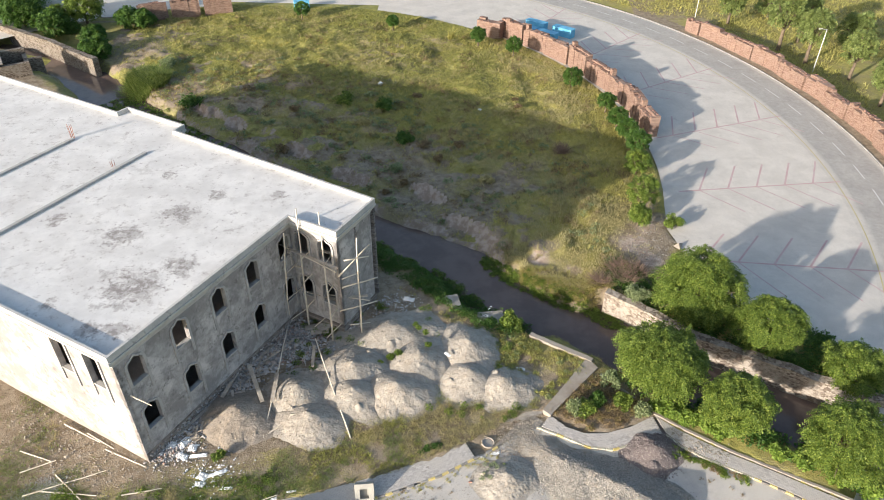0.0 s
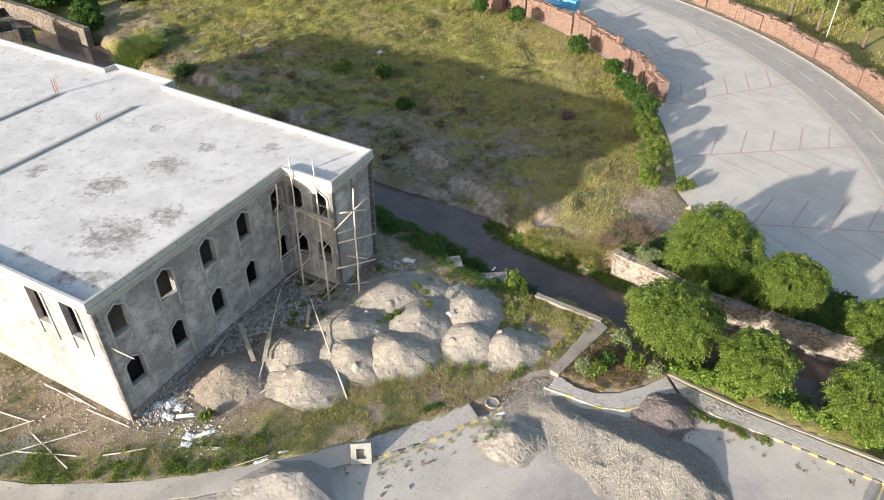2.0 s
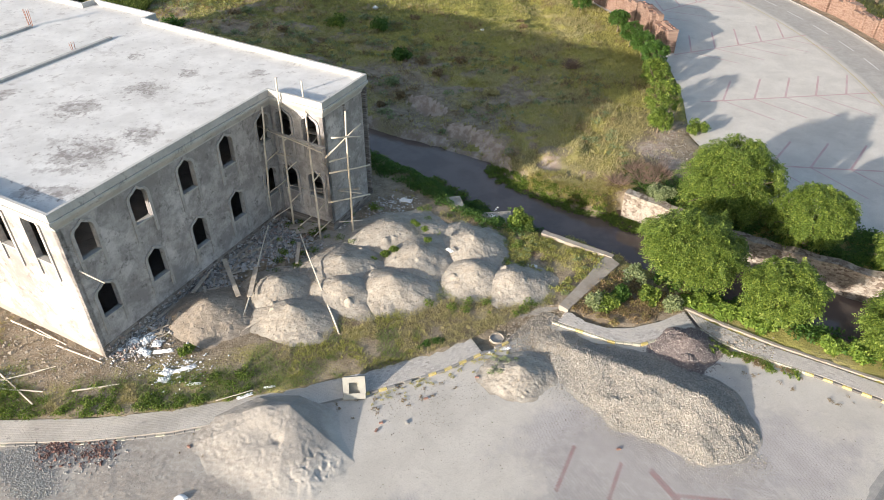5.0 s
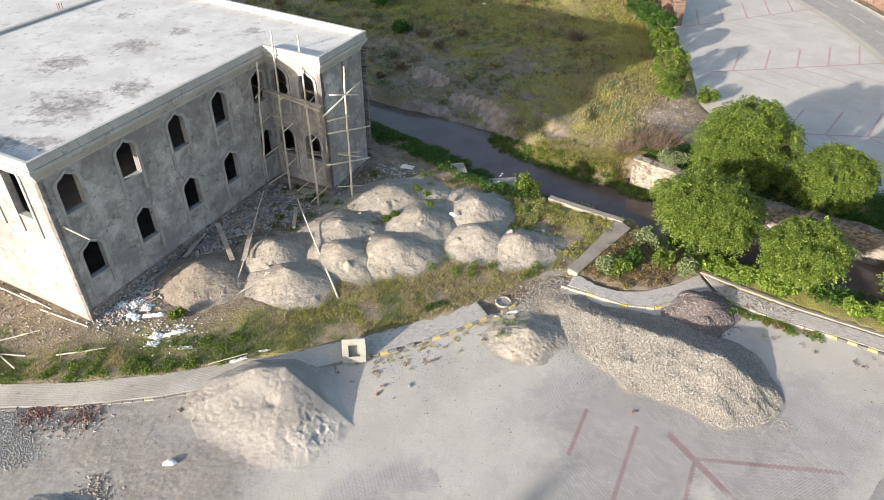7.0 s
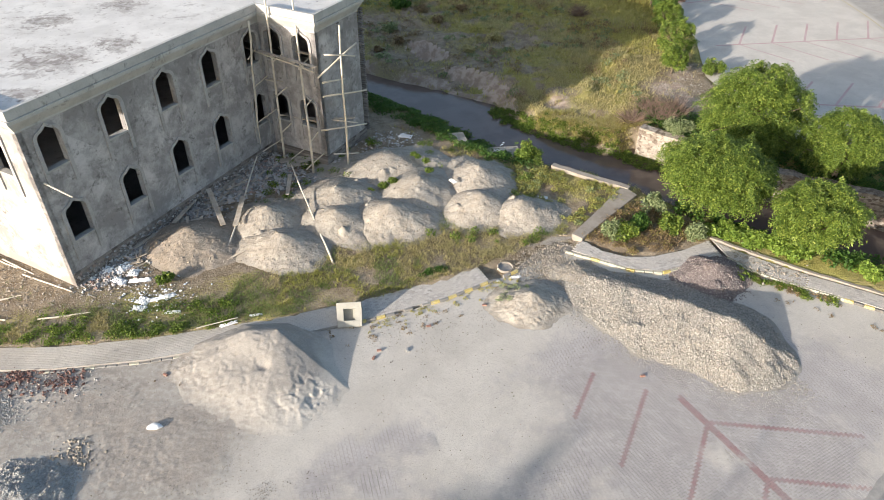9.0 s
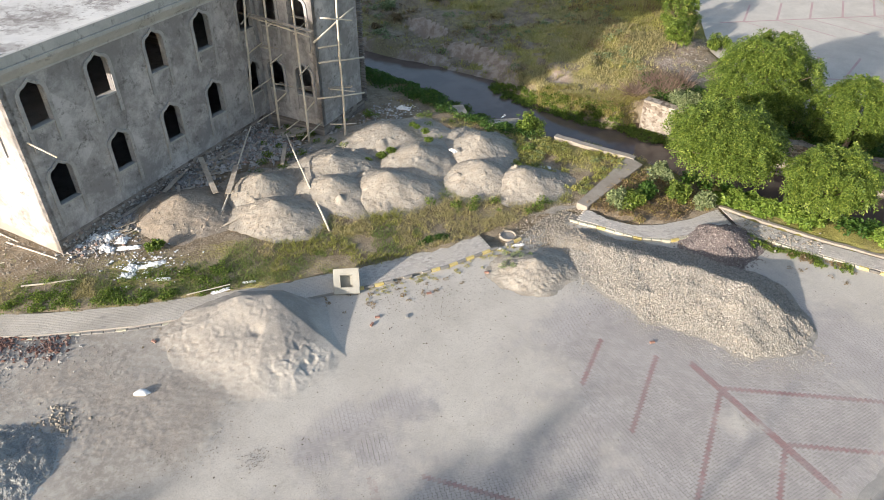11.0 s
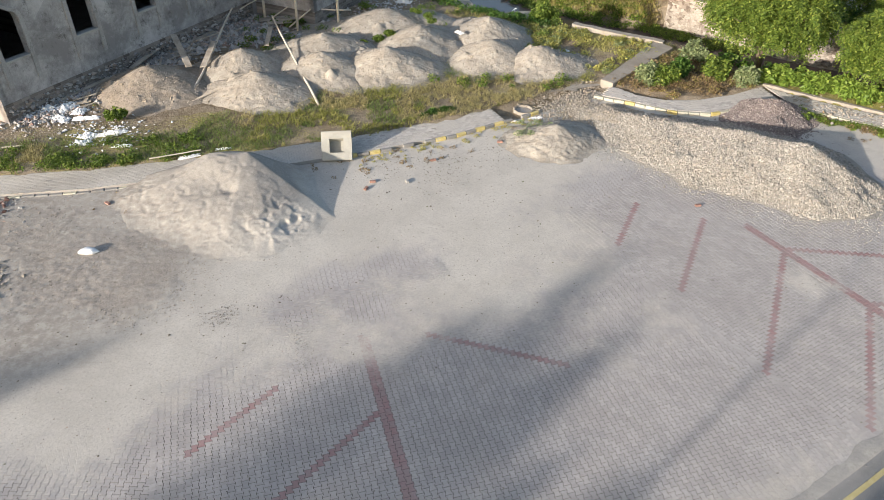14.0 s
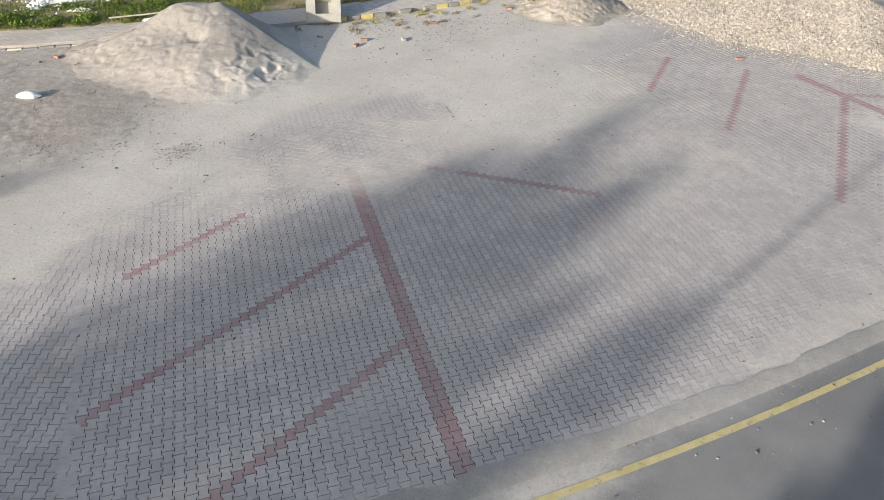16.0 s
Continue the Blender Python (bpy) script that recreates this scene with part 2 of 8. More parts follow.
def masonry_material(name="pale stone masonry", lift=1.0):
    n = Nodes(name, 0.92, spec=0.15)
    warp = n.t.nodes.new("ShaderNodeVectorMath")
    warp.operation = "MULTIPLY"
    n.put(warp.inputs[0], n.w)
    warp.inputs[1].default_value = (1.0, 1.0, 1.7)
    at = warp.outputs[0]
    d = n.cells(4.2, feature="DISTANCE_TO_EDGE", at=at)
    c = n.mix(n.ramp(n.cells(4.2, "Color", at=at), 0.25, 0.8), (0.15, 0.118, 0.095), (0.40, 0.355, 0.30))
    c = n.mix(n.ramp(n.noise(0.9, 7, 0.75), 0.46, 0.66), c, (0.40, 0.36, 0.31))
    c = n.mix(n.ramp(n.noise(0.55, 7, 0.75, None, 0.5), 0.54, 0.66), c, (0.19, 0.145, 0.118))
    c = n.mix(n.ramp(d, 0.07, 0.02, 0.0, 0.55), c, (0.30, 0.25, 0.20))
    n.color(n.mix(1 - lift, c, (0.03, 0.025, 0.02)))
    n.bump(n.math("ADD", n.ramp(d, 0.0, 0.12), n.noise(8, 4)), 0.6, 0.04)
    return n.m


EARTH = ground_material()
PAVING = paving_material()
PAVING_FAR = paving_material((0.0, 1.0), False, 1.1, 0.3)
PAVER = paving_material(pattern=False)
ASPHALT = asphalt_material()
PLASTER = plaster_material()
ROOF = roof_material()
CONCRETE = varied("weathered concrete", (0.36, 0.35, 0.33), (0.47, 0.455, 0.43), 1.1, 25, 0.9, 0.4, 0.015, spot=(0.29, 0.275, 0.255))
GREY_TRIM = varied("grey cement band", (0.33, 0.313, 0.302), (0.46, 0.438, 0.424), 0.9, 20, 0.9, 0.3, 0.012, spot=(0.27, 0.254, 0.245))
PALE_TRIM = varied("pale cement band", (0.41, 0.402, 0.385), (0.53, 0.518, 0.495), 0.8, 20, 0.9, 0.3, 0.012, spot=(0.30, 0.292, 0.278))
SAND = varied("pale river sand", (0.295, 0.274, 0.247), (0.385, 0.362, 0.332), 0.7, 36, 0.95, 0.6, 0.02, spot=(0.262, 0.242, 0.217))
DIRT = varied("dumped sandy earth", (0.285, 0.255, 0.215), (0.415, 0.377, 0.325), 1.6, 22, 0.95, 0.9, 0.03, spot=(0.225, 0.195, 0.16))
BROWN_DIRT = varied("brown dumped earth", (0.245, 0.207, 0.166), (0.35, 0.302, 0.25), 1.6, 22, 0.95, 0.9, 0.03, spot=(0.205, 0.168, 0.13))
BRICK = brick_material()
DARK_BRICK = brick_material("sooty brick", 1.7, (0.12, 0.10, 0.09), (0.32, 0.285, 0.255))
RUST = varied("rusty steel", (0.22, 0.09, 0.06), (0.36, 0.17, 0.11), 4, 40, 0.8, 0.2, 0.004)
WATER = water_material()
MASONRY = masonry_material()
MASONRY_DARK = masonry_material("weathered brown masonry", 0.6)
SLAB_BROWN = varied("brown weathered concrete", (0.27, 0.235, 0.195), (0.35, 0.315, 0.27), 1.2, 22, 0.92, 0.4, 0.02, spot=(0.27, 0.23, 0.19))
WOOD = varied("weathered timber", (0.30, 0.26, 0.21), (0.52, 0.46, 0.385), 1.4, 22, 0.85, 0.4, 0.01)
BAMBOO = varied("pale dry bamboo", (0.52, 0.46, 0.37), (0.70, 0.64, 0.54), 1.2, 18, 0.7, 0.25, 0.008)
BARK = varied("rough bark", (0.10, 0.075, 0.05), (0.19, 0.15, 0.11), 2.0, 26, 0.95, 0.8, 0.03)
PLASTIC = varied("crumpled white plastic sheet", (0.70, 0.71, 0.72), (0.82, 0.82, 0.81), 1.5, 12, 0.45, 0.5, 0.03)
YELLOW = varied("worn yellow kerb paint", (0.54, 0.42, 0.13), (0.61, 0.51, 0.25), 4.0, 40, 0.75, 0.25, 0.01, spot=(0.40, 0.37, 0.32))
BLACK = varied("worn dark kerb paint", (0.09, 0.085, 0.08), (0.20, 0.19, 0.175), 2.0, 30, 0.8, 0.25, 0.01)
WHITE_PAINT = varied("worn white road paint", (0.55, 0.54, 0.52), (0.66, 0.65, 0.62), 2.0, 30, 0.7, 0.2, 0.01, spot=(0.35, 0.34, 0.33))
LINE_YELLOW = varied("worn yellow road paint", (0.43, 0.36, 0.16), (0.51, 0.44, 0.24), 3.0, 40, 0.7, 0.2, 0.01, spot=(0.24, 0.225, 0.20))
BLUE = varied("sun-bleached blue painted steel", (0.10, 0.36, 0.55), (0.16, 0.45, 0.66), 1.0, 18, 0.5, 0.15, 0.01)
LEAF = leaf_material("fresh green leaves", (0.078, 0.13, 0.022), (0.17, 0.24, 0.038), (0.33, 0.385, 0.078))
LEAF_BRIGHT = leaf_material("large bright leaves", (0.13, 0.21, 0.035), (0.23, 0.33, 0.055), (0.34, 0.42, 0.09))
LEAF_FAR = leaf_material("feathery pale leaves", (0.13, 0.175, 0.05), (0.22, 0.275, 0.085), (0.31, 0.355, 0.13))
LEAF_DARK = leaf_material("deep green leaves", (0.045, 0.105, 0.018), (0.085, 0.165, 0.028), (0.13, 0.22, 0.04))
LEAF_PALE = leaf_material("grey-green leaves", (0.17, 0.22, 0.10), (0.27, 0.32, 0.155), (0.38, 0.41, 0.23))
GRASS = leaf_material("summer grass", (0.345, 0.322, 0.09), (0.445, 0.408, 0.128), (0.52, 0.455, 0.185))
GRASS_OLIVE = leaf_material("olive verge grass", (0.235, 0.245, 0.065), (0.365, 0.358, 0.10), (0.48, 0.43, 0.17))
GRASS_LUSH = leaf_material("lush green grass", (0.10, 0.15, 0.035), (0.19, 0.245, 0.06), (0.32, 0.325, 0.115))
DRY_WEED = leaf_material("dry brown weeds", (0.18, 0.13, 0.07), (0.30, 0.22, 0.12), (0.42, 0.30, 0.14))
GRASS_DRY = leaf_material("drying yellow grass", (0.37, 0.325, 0.148), (0.44, 0.386, 0.18), (0.51, 0.443, 0.228))


# ---- geometry helpers ----
def fade(t):
    t = np.clip(t, 0, 1)
    return t * t * (3 - 2 * t)


def lattice(ix, iy, seed):
    h = np.sin(ix * 127.1 + iy * 311.7 + seed * 74.7) * 43758.5453
    return h - np.floor(h)


def value_noise(x, y, seed=0):
    x, y = np.asarray(x, float), np.asarray(y, float)
    ix, iy = np.floor(x), np.floor(y)
    fx, fy = fade(x - ix), fade(y - iy)
    a, b = lattice(ix, iy, seed), lattice(ix + 1, iy, seed)
    c, d = lattice(ix, iy + 1, seed), lattice(ix + 1, iy + 1, seed)
    return (a * (1 - fx) + b * fx) * (1 - fy) + (c * (1 - fx) + d * fx) * fy


def fbm(x, y, octaves=4, seed=0):
    total, amp, norm = 0.0, 1.0, 0.0
    for k in range(octaves):
        total = total + amp * value_noise(np.asarray(x) * 2 ** k + 17.3 * k, np.asarray(y) * 2 ** k - 9.1 * k, seed + k)
        norm += amp
        amp *= 0.5
    return total / norm


def turned_fbm(x, y, octaves=4, seed=0):
    """As fbm, but each octave lies at an angle of its own, so that no grid shows."""
    x, y, total, amp, norm = np.asarray(x, float), np.asarray(y, float), 0.0, 1.0, 0.0
    for k in range(octaves):
        c, q = math.cos(0.6 + 1.1 * k + seed), math.sin(0.6 + 1.1 * k + seed)
        total = total + amp * value_noise((x * c - y * q) * 2 ** k + 17.3 * k, (x * q + y * c) * 2 ** k - 9.1 * k, seed + k)
        norm += amp
        amp *= 0.5
    return total / norm


def mesh_of(name, verts, faces, mat=None, smooth=False):
    me = bpy.data.meshes.new(name)
    me.from_pydata([tuple(v) for v in verts], [], [tuple(f) for f in faces])
    if mat:
        for one in (mat if isinstance(mat, (list, tuple)) else [mat]):
            me.materials.append(one)
    if smooth:
        me.polygons.foreach_set("use_smooth", [True] * len(me.polygons))
    return me


def fast_mesh(name, verts, faces, mat, smooth=False):
    """A mesh from number arrays; all faces have the same number of corners."""
    verts, faces = np.asarray(verts, np.float32), np.asarray(faces, np.int32)
    me = bpy.data.meshes.new(name)
    n, k = faces.shape
    me.vertices.add(len(verts))
    me.vertices.foreach_set("co", verts.ravel())
    me.loops.add(n * k)
    me.loops.foreach_set("vertex_index", faces.ravel())
    me.polygons.add(n)
    me.polygons.foreach_set("loop_start", np.arange(0, n * k, k, dtype=np.int32))
    me.polygons.foreach_set("loop_total", np.full(n, k, np.int32))
    me.polygons.foreach_set("use_smooth", np.full(n, bool(smooth)))
    me.materials.append(mat)
    me.update(calc_edges=True)
    me.validate()
    return me


def attribute(me, name, values):
    a = me.attributes.new(name, "FLOAT", "POINT")
    a.data.foreach_set("value", np.asarray(values, np.float32))


def grid_faces(nx, ny):
    i = np.arange(nx * ny).reshape(ny, nx)
    return np.stack([i[:-1, :-1], i[:-1, 1:], i[1:, 1:], i[1:, :-1]], -1).reshape(-1, 4)


def thing(name, x=0, y=0, z=0, rz=0, label="", category="", group="", kind=""):
    ob = new(name)
    ob.empty_display_size = 0.1
    ob.matrix_basis = pose(x, y, z, 0, 0, rz)
    return tagged(ob, label, category, group, kind)


def part(name, bm, material, parent, label="", at=None, smooth=False):
    """Links a bmesh or mesh as one mesh object under a thing or a part."""
    if isinstance(bm, bmesh.types.BMesh):
        me = bpy.data.meshes.new(name)
        bm.to_mesh(me)
        bm.free()
        me.materials.append(material)
    else:
        me = bm
    if smooth:
        me.polygons.foreach_set("use_smooth", [True] * len(me.polygons))
    ob = new(name, me)
    if parent is not None:
        ob.parent = parent
    if at is not None:
        ob.matrix_basis = at
    return tagged(ob, label)


def box(bm, x0, x1, y0, y1, z0, z1, bevel=0.0, m=None):
    """Adds a box, its edges bevelled, to a bmesh."""
    got = bmesh.ops.create_cube(bm, size=1.0)["verts"]
    for v in got:
        v.co = Vector(((x0 + x1) / 2 + v.co.x * (x1 - x0), (y0 + y1) / 2 + v.co.y * (y1 - y0), (z0 + z1) / 2 + v.co.z * (z1 - z0)))
    if m is not None:
        for v in got:
            v.co = m @ v.co
    if bevel:
        edges = list({e for v in got for e in v.link_edges})
        bmesh.ops.bevel(bm, geom=edges, offset=bevel, segments=1, affect="EDGES")
    return bm


def boxed(*a, **k):
    return box(bmesh.new(), *a, **k)


def rod(bm, a, b, r0, r1=None, sides=7, wobble=0.0, rings=5):
    """A slightly crooked round pole from a to b."""
    a, b = Vector(a), Vector(b)
    r1 = r0 if r1 is None else r1
    axis = (b - a).normalized()
    side = axis.cross(Vector((0.3, 0.5, 0.81))).normalized()
    up = axis.cross(side)
    loops = []
    for k in range(rings):
        f = k / (rings - 1)
        c = a.lerp(b, f) + (side * random.uniform(-1, 1) + up * random.uniform(-1, 1)) * (wobble if 0 < k < rings - 1 else 0)
        r = (r0 + (r1 - r0) * f) * (1 + random.uniform(-0.06, 0.06))
        loops.append([bm.verts.new(c + (side * math.cos(t) + up * math.sin(t)) * r) for t in [2 * math.pi * j / sides for j in range(sides)]])
    for p, q in zip(loops, loops[1:]):
        for j in range(sides):
            bm.faces.new((p[j], p[(j + 1) % sides], q[(j + 1) % sides], q[j]))
    bm.faces.new(loops[0][::-1])
    bm.faces.new(loops[-1])
    return bm

# ---- plan: a ring-shaped car park round an island that a canal crosses ----
CX, CY = -32.0, 71.3
R_IN, R_PAVE, R_LINE, R_OUT, R_WALL = 54.0, 72.75, 73.15, 80.0, 81.6
KERB = np.array([(-75, 50), (-60, 37), (-50, 28.8), (-40, 23.6), (-30, 21.4), (-24.5, 20.95), (-19.1, 21.35), (-14.8, 22.15), (-8.5, 24.0),
                 (-4.3, 25.6), (-0.8, 27.25), (0.8, 28.3), (2.8, 29.6), (5.0, 31.3), (6.0, 31.6), (7.8, 30.85), (9.3, 30.1), (11.0, 29.95),
                 (13.1, 30.75), (14.9, 31.5), (15.8, 30.5), (17.0, 29.7), (18.6, 28.9), (21.2, 27.6), (23.6, 26.2), (27.0, 24.3), (41.0, 17.0)])
CANAL = np.array([(120, -12), (60, 18), (40, 27.5), (28, 33.2), (20, 37.3), (15.5, 40.4), (11.5, 43.2), (7.5, 45.6), (3.3, 48.4), (0.3, 51.4), (-3.8, 54.3),
                  (-8.2, 57.6), (-14, 61.5), (-22, 66.5), (-30, 72), (-40, 80), (-49, 86.8), (-60, 97), (-71, 105), (-100, 124), (-200, 180)])
WATER_Z = -1.75


def bulge(th):
    """How far the road's edge strays from a true circle, by angle in degrees."""
    return np.interp(th, [-130, -90, -66, -57, -48, -25, 0, 160], [-0.4, -0.4, -0.35, 0.45, 0.5, 0.3, 0.1, 0.1])


def kerb_y(x):
    return np.interp(x, KERB[:, 0], KERB[:, 1])


def canal_distance(x, y):
    """Distance to the canal's middle line; positive on the field's side."""
    best = np.full(np.shape(x), 1e9)
    side = np.zeros(np.shape(x))
    for a, b in zip(CANAL[:-1], CANAL[1:]):
        e = b - a
        k = np.clip(((x - a[0]) * e[0] + (y - a[1]) * e[1]) / (e @ e), 0, 1)
        dx, dy = x - (a[0] + k * e[0]), y - (a[1] + k * e[1])
        d = np.hypot(dx, dy)
        s = np.sign(e[1] * dx - e[0] * dy)
        near = d < best
        best, side = np.where(near, d, best), np.where(near, s, side)
    return best * side


FAR_EDGE = np.array([(-25.6, 72.75), (-25.2, 65.7), (-24.5, 61.5), (-21.4, 57.5), (-14.9, 54.3), (-10.5, R_IN), (180, R_IN)])


def paved(x, y):
    r, th = np.hypot(x - CX, y - CY), np.degrees(np.arctan2(y - CY, x - CX))
    near = (y < kerb_y(x) + 0.1) & (r < R_PAVE + bulge(th)) & (x < 42) & (y < 60)
    far = (th > -25.6) & (th < 150) & (r > np.interp(th, FAR_EDGE[:, 0], FAR_EDGE[:, 1])) & (r < R_PAVE)
    road = (r >= R_PAVE - 0.5) & (r < R_OUT + 0.1)
    return near | far | road


def path_zone(x, y):
    k = kerb_y(x)
    return (y > k - 0.2) & (y < k + 1.52) & (x > -60) & (x < 40)


CLIFFS = [(0.4, 57.9, 3.0), (-3.8, 63.5, 2.6), (-12.7, 66.9, 3.0), (-34.2, 82.5, 3.2), (-29.4, 79.0, 2.0), (-20.0, 72.5, 2.2)]
BARE = [(3.9, 65.0, 3.2), (2.5, 60.5, 3.0), (16.6, 54.8, 2.6), (18.2, 57.7, 1.8), (-4.2, 66.0, 3.6), (-12.0, 70.5, 3.0), (-7.0, 62.0, 3.0), (17.5, 51.0, 2.2), (-30.0, 84.0, 3.0), (19.5, 62.0, 1.5), (-49.0, 101.0, 3.0)]


RAW = [(17.8, 52.4, 2.2), (18.8, 55.4, 2.2), (20.0, 58.6, 1.5), (16.4, 54.6, 1.4), (17.2, 49.6, 1.6)]


def bald(x, y):
    """Trampled bare ridges among the grass on the canal's side of the field."""
    d = canal_distance(x, y)
    return fade((turned_fbm(x * 0.42, y * 0.6, 6, 95) - 0.525) / 0.08) * fade((22 - d) / 8) * fade((d - 2.5) / 1.5) * fade((11 - x) / 4)


def near_spots(x, y, spots):
    """How near a place is to one of the round spots, 0 to 1."""
    best = np.zeros(np.shape(x))
    for cx, cy, r in spots:
        best = np.maximum(best, np.exp(-((x - cx) ** 2 + (y - cy) ** 2) / r ** 2))
    return best


def ground_z(x, y):
    x, y = np.asarray(x, float), np.asarray(y, float)
    d = canal_distance(x, y) + (fbm(x * 0.35, y * 0.35, 3, 5) - 0.5) * 1.6
    right = fade((x - 10.5) / 2.5)
    half = np.where(d > 0, 1.45 + 2.5 * right, 1.35) + 0.95 * np.exp(-((x - 0.5) / 4.5) ** 2) + 0.6 * fade((-41 - x) / 6)
    rough = fbm(x * 0.22, y * 0.22, 5, 2) - 0.5
    out = np.abs(d) - half
    steep = (1.1 + 2.2 * value_noise(x * 0.16, y * 0.16, 33)) * (1 - 0.8 * right)
    field = -2.5 + (1.9 + 0.55 * right) * fade(out / steep) + (0.5 - 0.35 * right) * fade((out - 2) / 9) + rough * 1.0 * fade((out - 1) / 5)
    field = field + ((fbm(x * 0.8, y * 0.8, 3, 71) - 0.5) * 0.6 + (fbm(x * 0.3 + y * 0.1, y * 0.42, 3, 73) - 0.5) * 0.7) * fade((out - 1.5) / 3)
    d0 = canal_distance(x, y)
    for cx, cy, cr in CLIFFS:
        w = np.exp(-((x - cx) ** 2 + (y - cy) ** 2) / cr ** 2)
        at = canal_distance(np.array(cx), np.array(cy))
        step = -1.75 + 0.25 * fade((d0 - 1) / 3) + 1.35 * fade((d0 - at + 0.55 + 1.6 * (fbm(x * 0.9, y * 0.9, 3, 55) - 0.5)) / 1.0)
        field = np.where(d > 0, field * (1 - w) + step * w, field)
    bank = -2.5 + 2.65 * fade(out / 3.4) + rough * 0.25 * fade(out / 4)
    z = np.where(d > 0, field, bank)
    r = np.hypot(x - CX, y - CY)
    edge = fade((r - 46) / 6)
    z = np.where(d > 0, z * (1 - edge * fade(out / 4)) + edge * fade(out / 4) * 0.03, z)
    z = np.where(r > R_OUT, 0.02 + rough * 0.25 * fade((r - R_OUT - 1) / 4), z)
    z = np.where(paved(x, y), -0.16, z)
    z = np.where(path_zone(x, y) & (np.abs(d) > 5), -0.12, z)
    return z


def lushness(x, y):
    """The far end of the field is greener than its canal side."""
    return np.maximum(fade((y - 76) / 14) * fade((12 - x) / 12) * np.clip(0.3 + fbm(x * 0.15, y * 0.15, 3, 36), 0, 1), near_spots(x, y, [(-42.5, 85.5, 5.0)]))


def ground():
    xs = np.concatenate([-np.geomspace(3000, 62, 26), np.arange(-60, 56, 0.4), np.geomspace(58, 3000, 26)])
    ys = np.concatenate([-np.geomspace(3000, 12, 24), np.arange(-10, 20, 3.0), np.arange(20, 122, 0.4), np.geomspace(123, 3000, 30)])
    X, Y = np.meshgrid(xs, ys)
    Z = ground_z(X, Y)
    me = fast_mesh("ground", np.stack([X, Y, Z], -1).reshape(-1, 3), grid_faces(len(xs), len(ys)), EARTH, True)
    d = canal_distance(X, Y)
    g = 0.25 + 0.9 * fbm(X * 0.13, Y * 0.13, 4, 8)
    g = np.where(d > 0, np.clip(g, 0.45, 1.0), g)
    hall = (d < -3) & (Y > kerb_y(X) + 3.2) & (X < 4)
    g = np.where(hall, 0.0, g)
    g = np.where((d > 3) & (d < 14) & (X < 3), g - 0.16 * fade(1 - np.abs(d - 8) / 8) * (0.4 + fbm(X * 0.2, Y * 0.2, 3, 21)), g)
    g = np.where(d < 0, np.maximum(g * (d < -1), (0.32 + 0.45 * fbm(X * 0.5, Y * 0.5, 3, 64)) * fade((d + 9) / 4)), g)
    g = g - 0.42 * near_spots(X, Y, BARE) * (0.5 + fbm(X * 0.5, Y * 0.5, 3, 61))
    g = np.where(d > 0, g - 0.42 * bald(X, Y), g)
    g = g - 0.9 * near_spots(X, Y, RAW) * (0.4 + fbm(X * 0.6, Y * 0.6, 3, 62))
    g = g - 0.7 * near_spots(X, Y, [(11.5, 45.5, 3.0), (8.5, 48.2, 2.0), (14.0, 47.5, 2.2), (-44.5, 88.5, 5.0), (5.6, 36.8, 2.6), (7.6, 36.4, 2.4), (9.3, 37.0, 1.8)]) * (0.35 + fbm(X * 0.7, Y * 0.7, 3, 68))
    strip = np.hypot(X - CX, Y - CY)
    g = np.where((strip > R_OUT) & (strip < R_WALL + 1.2), 0.1, g)
    g = np.where((d < -3) & (Y < kerb_y(X) + 6) & (Y > kerb_y(X)) & (X < 7), 0.15 + 0.5 * fbm(X * 0.5, Y * 0.5, 3, 66), g)
    attribute(me, "grass", g.ravel())
    gx, gy = np.gradient(Z, ys, xs)
    slope = np.hypot(gx, gy)
    bed = (X > 7) & (X < 14.5) & (Y > 31) & (Y < 36)
    me.attributes["grass"].data.foreach_set("value", np.where(bed, 0.25, g).astype(np.float32).ravel())
    cliff = near_spots(X, Y, CLIFFS)
    chalk = np.where((d > 0) & (d < 13), fade((slope - 0.28) / 0.35) * (0.3 + 0.75 * value_noise(X * 0.3, Y * 0.3, 4)) * np.where(X > 4, 0.35, 1.0), 0)
    chalk = np.maximum(chalk, np.where(d > 1.5, 1.1 * fade((cliff - 0.2) / 0.4) * fade((slope - 0.22) / 0.35), 0))
    chalk = np.where(X < -38.5, 0.0, chalk)
    tan = near_spots(X, Y, [(16.8, 54.6, 2.0), (18.6, 57.0, 1.6), (19.6, 61.5, 1.0), (17.8, 52.0, 1.4), (7.4, 52.6, 1.3), (10.6, 50.6, 1.2), (4.4, 54.6, 1.1)])
    chalk = np.maximum(chalk, np.where(d > 1.5, 0.95 * tan * (0.3 + fbm(X * 0.8, Y * 0.8, 3, 63)), 0))
    attribute(me, "chalk", chalk.ravel())
    attribute(me, "lush", lushness(X, Y).ravel())
    return tagged(new("ground", me), "rough earth with patchy grass and an eroded canal bank", "ground", kind="structure")


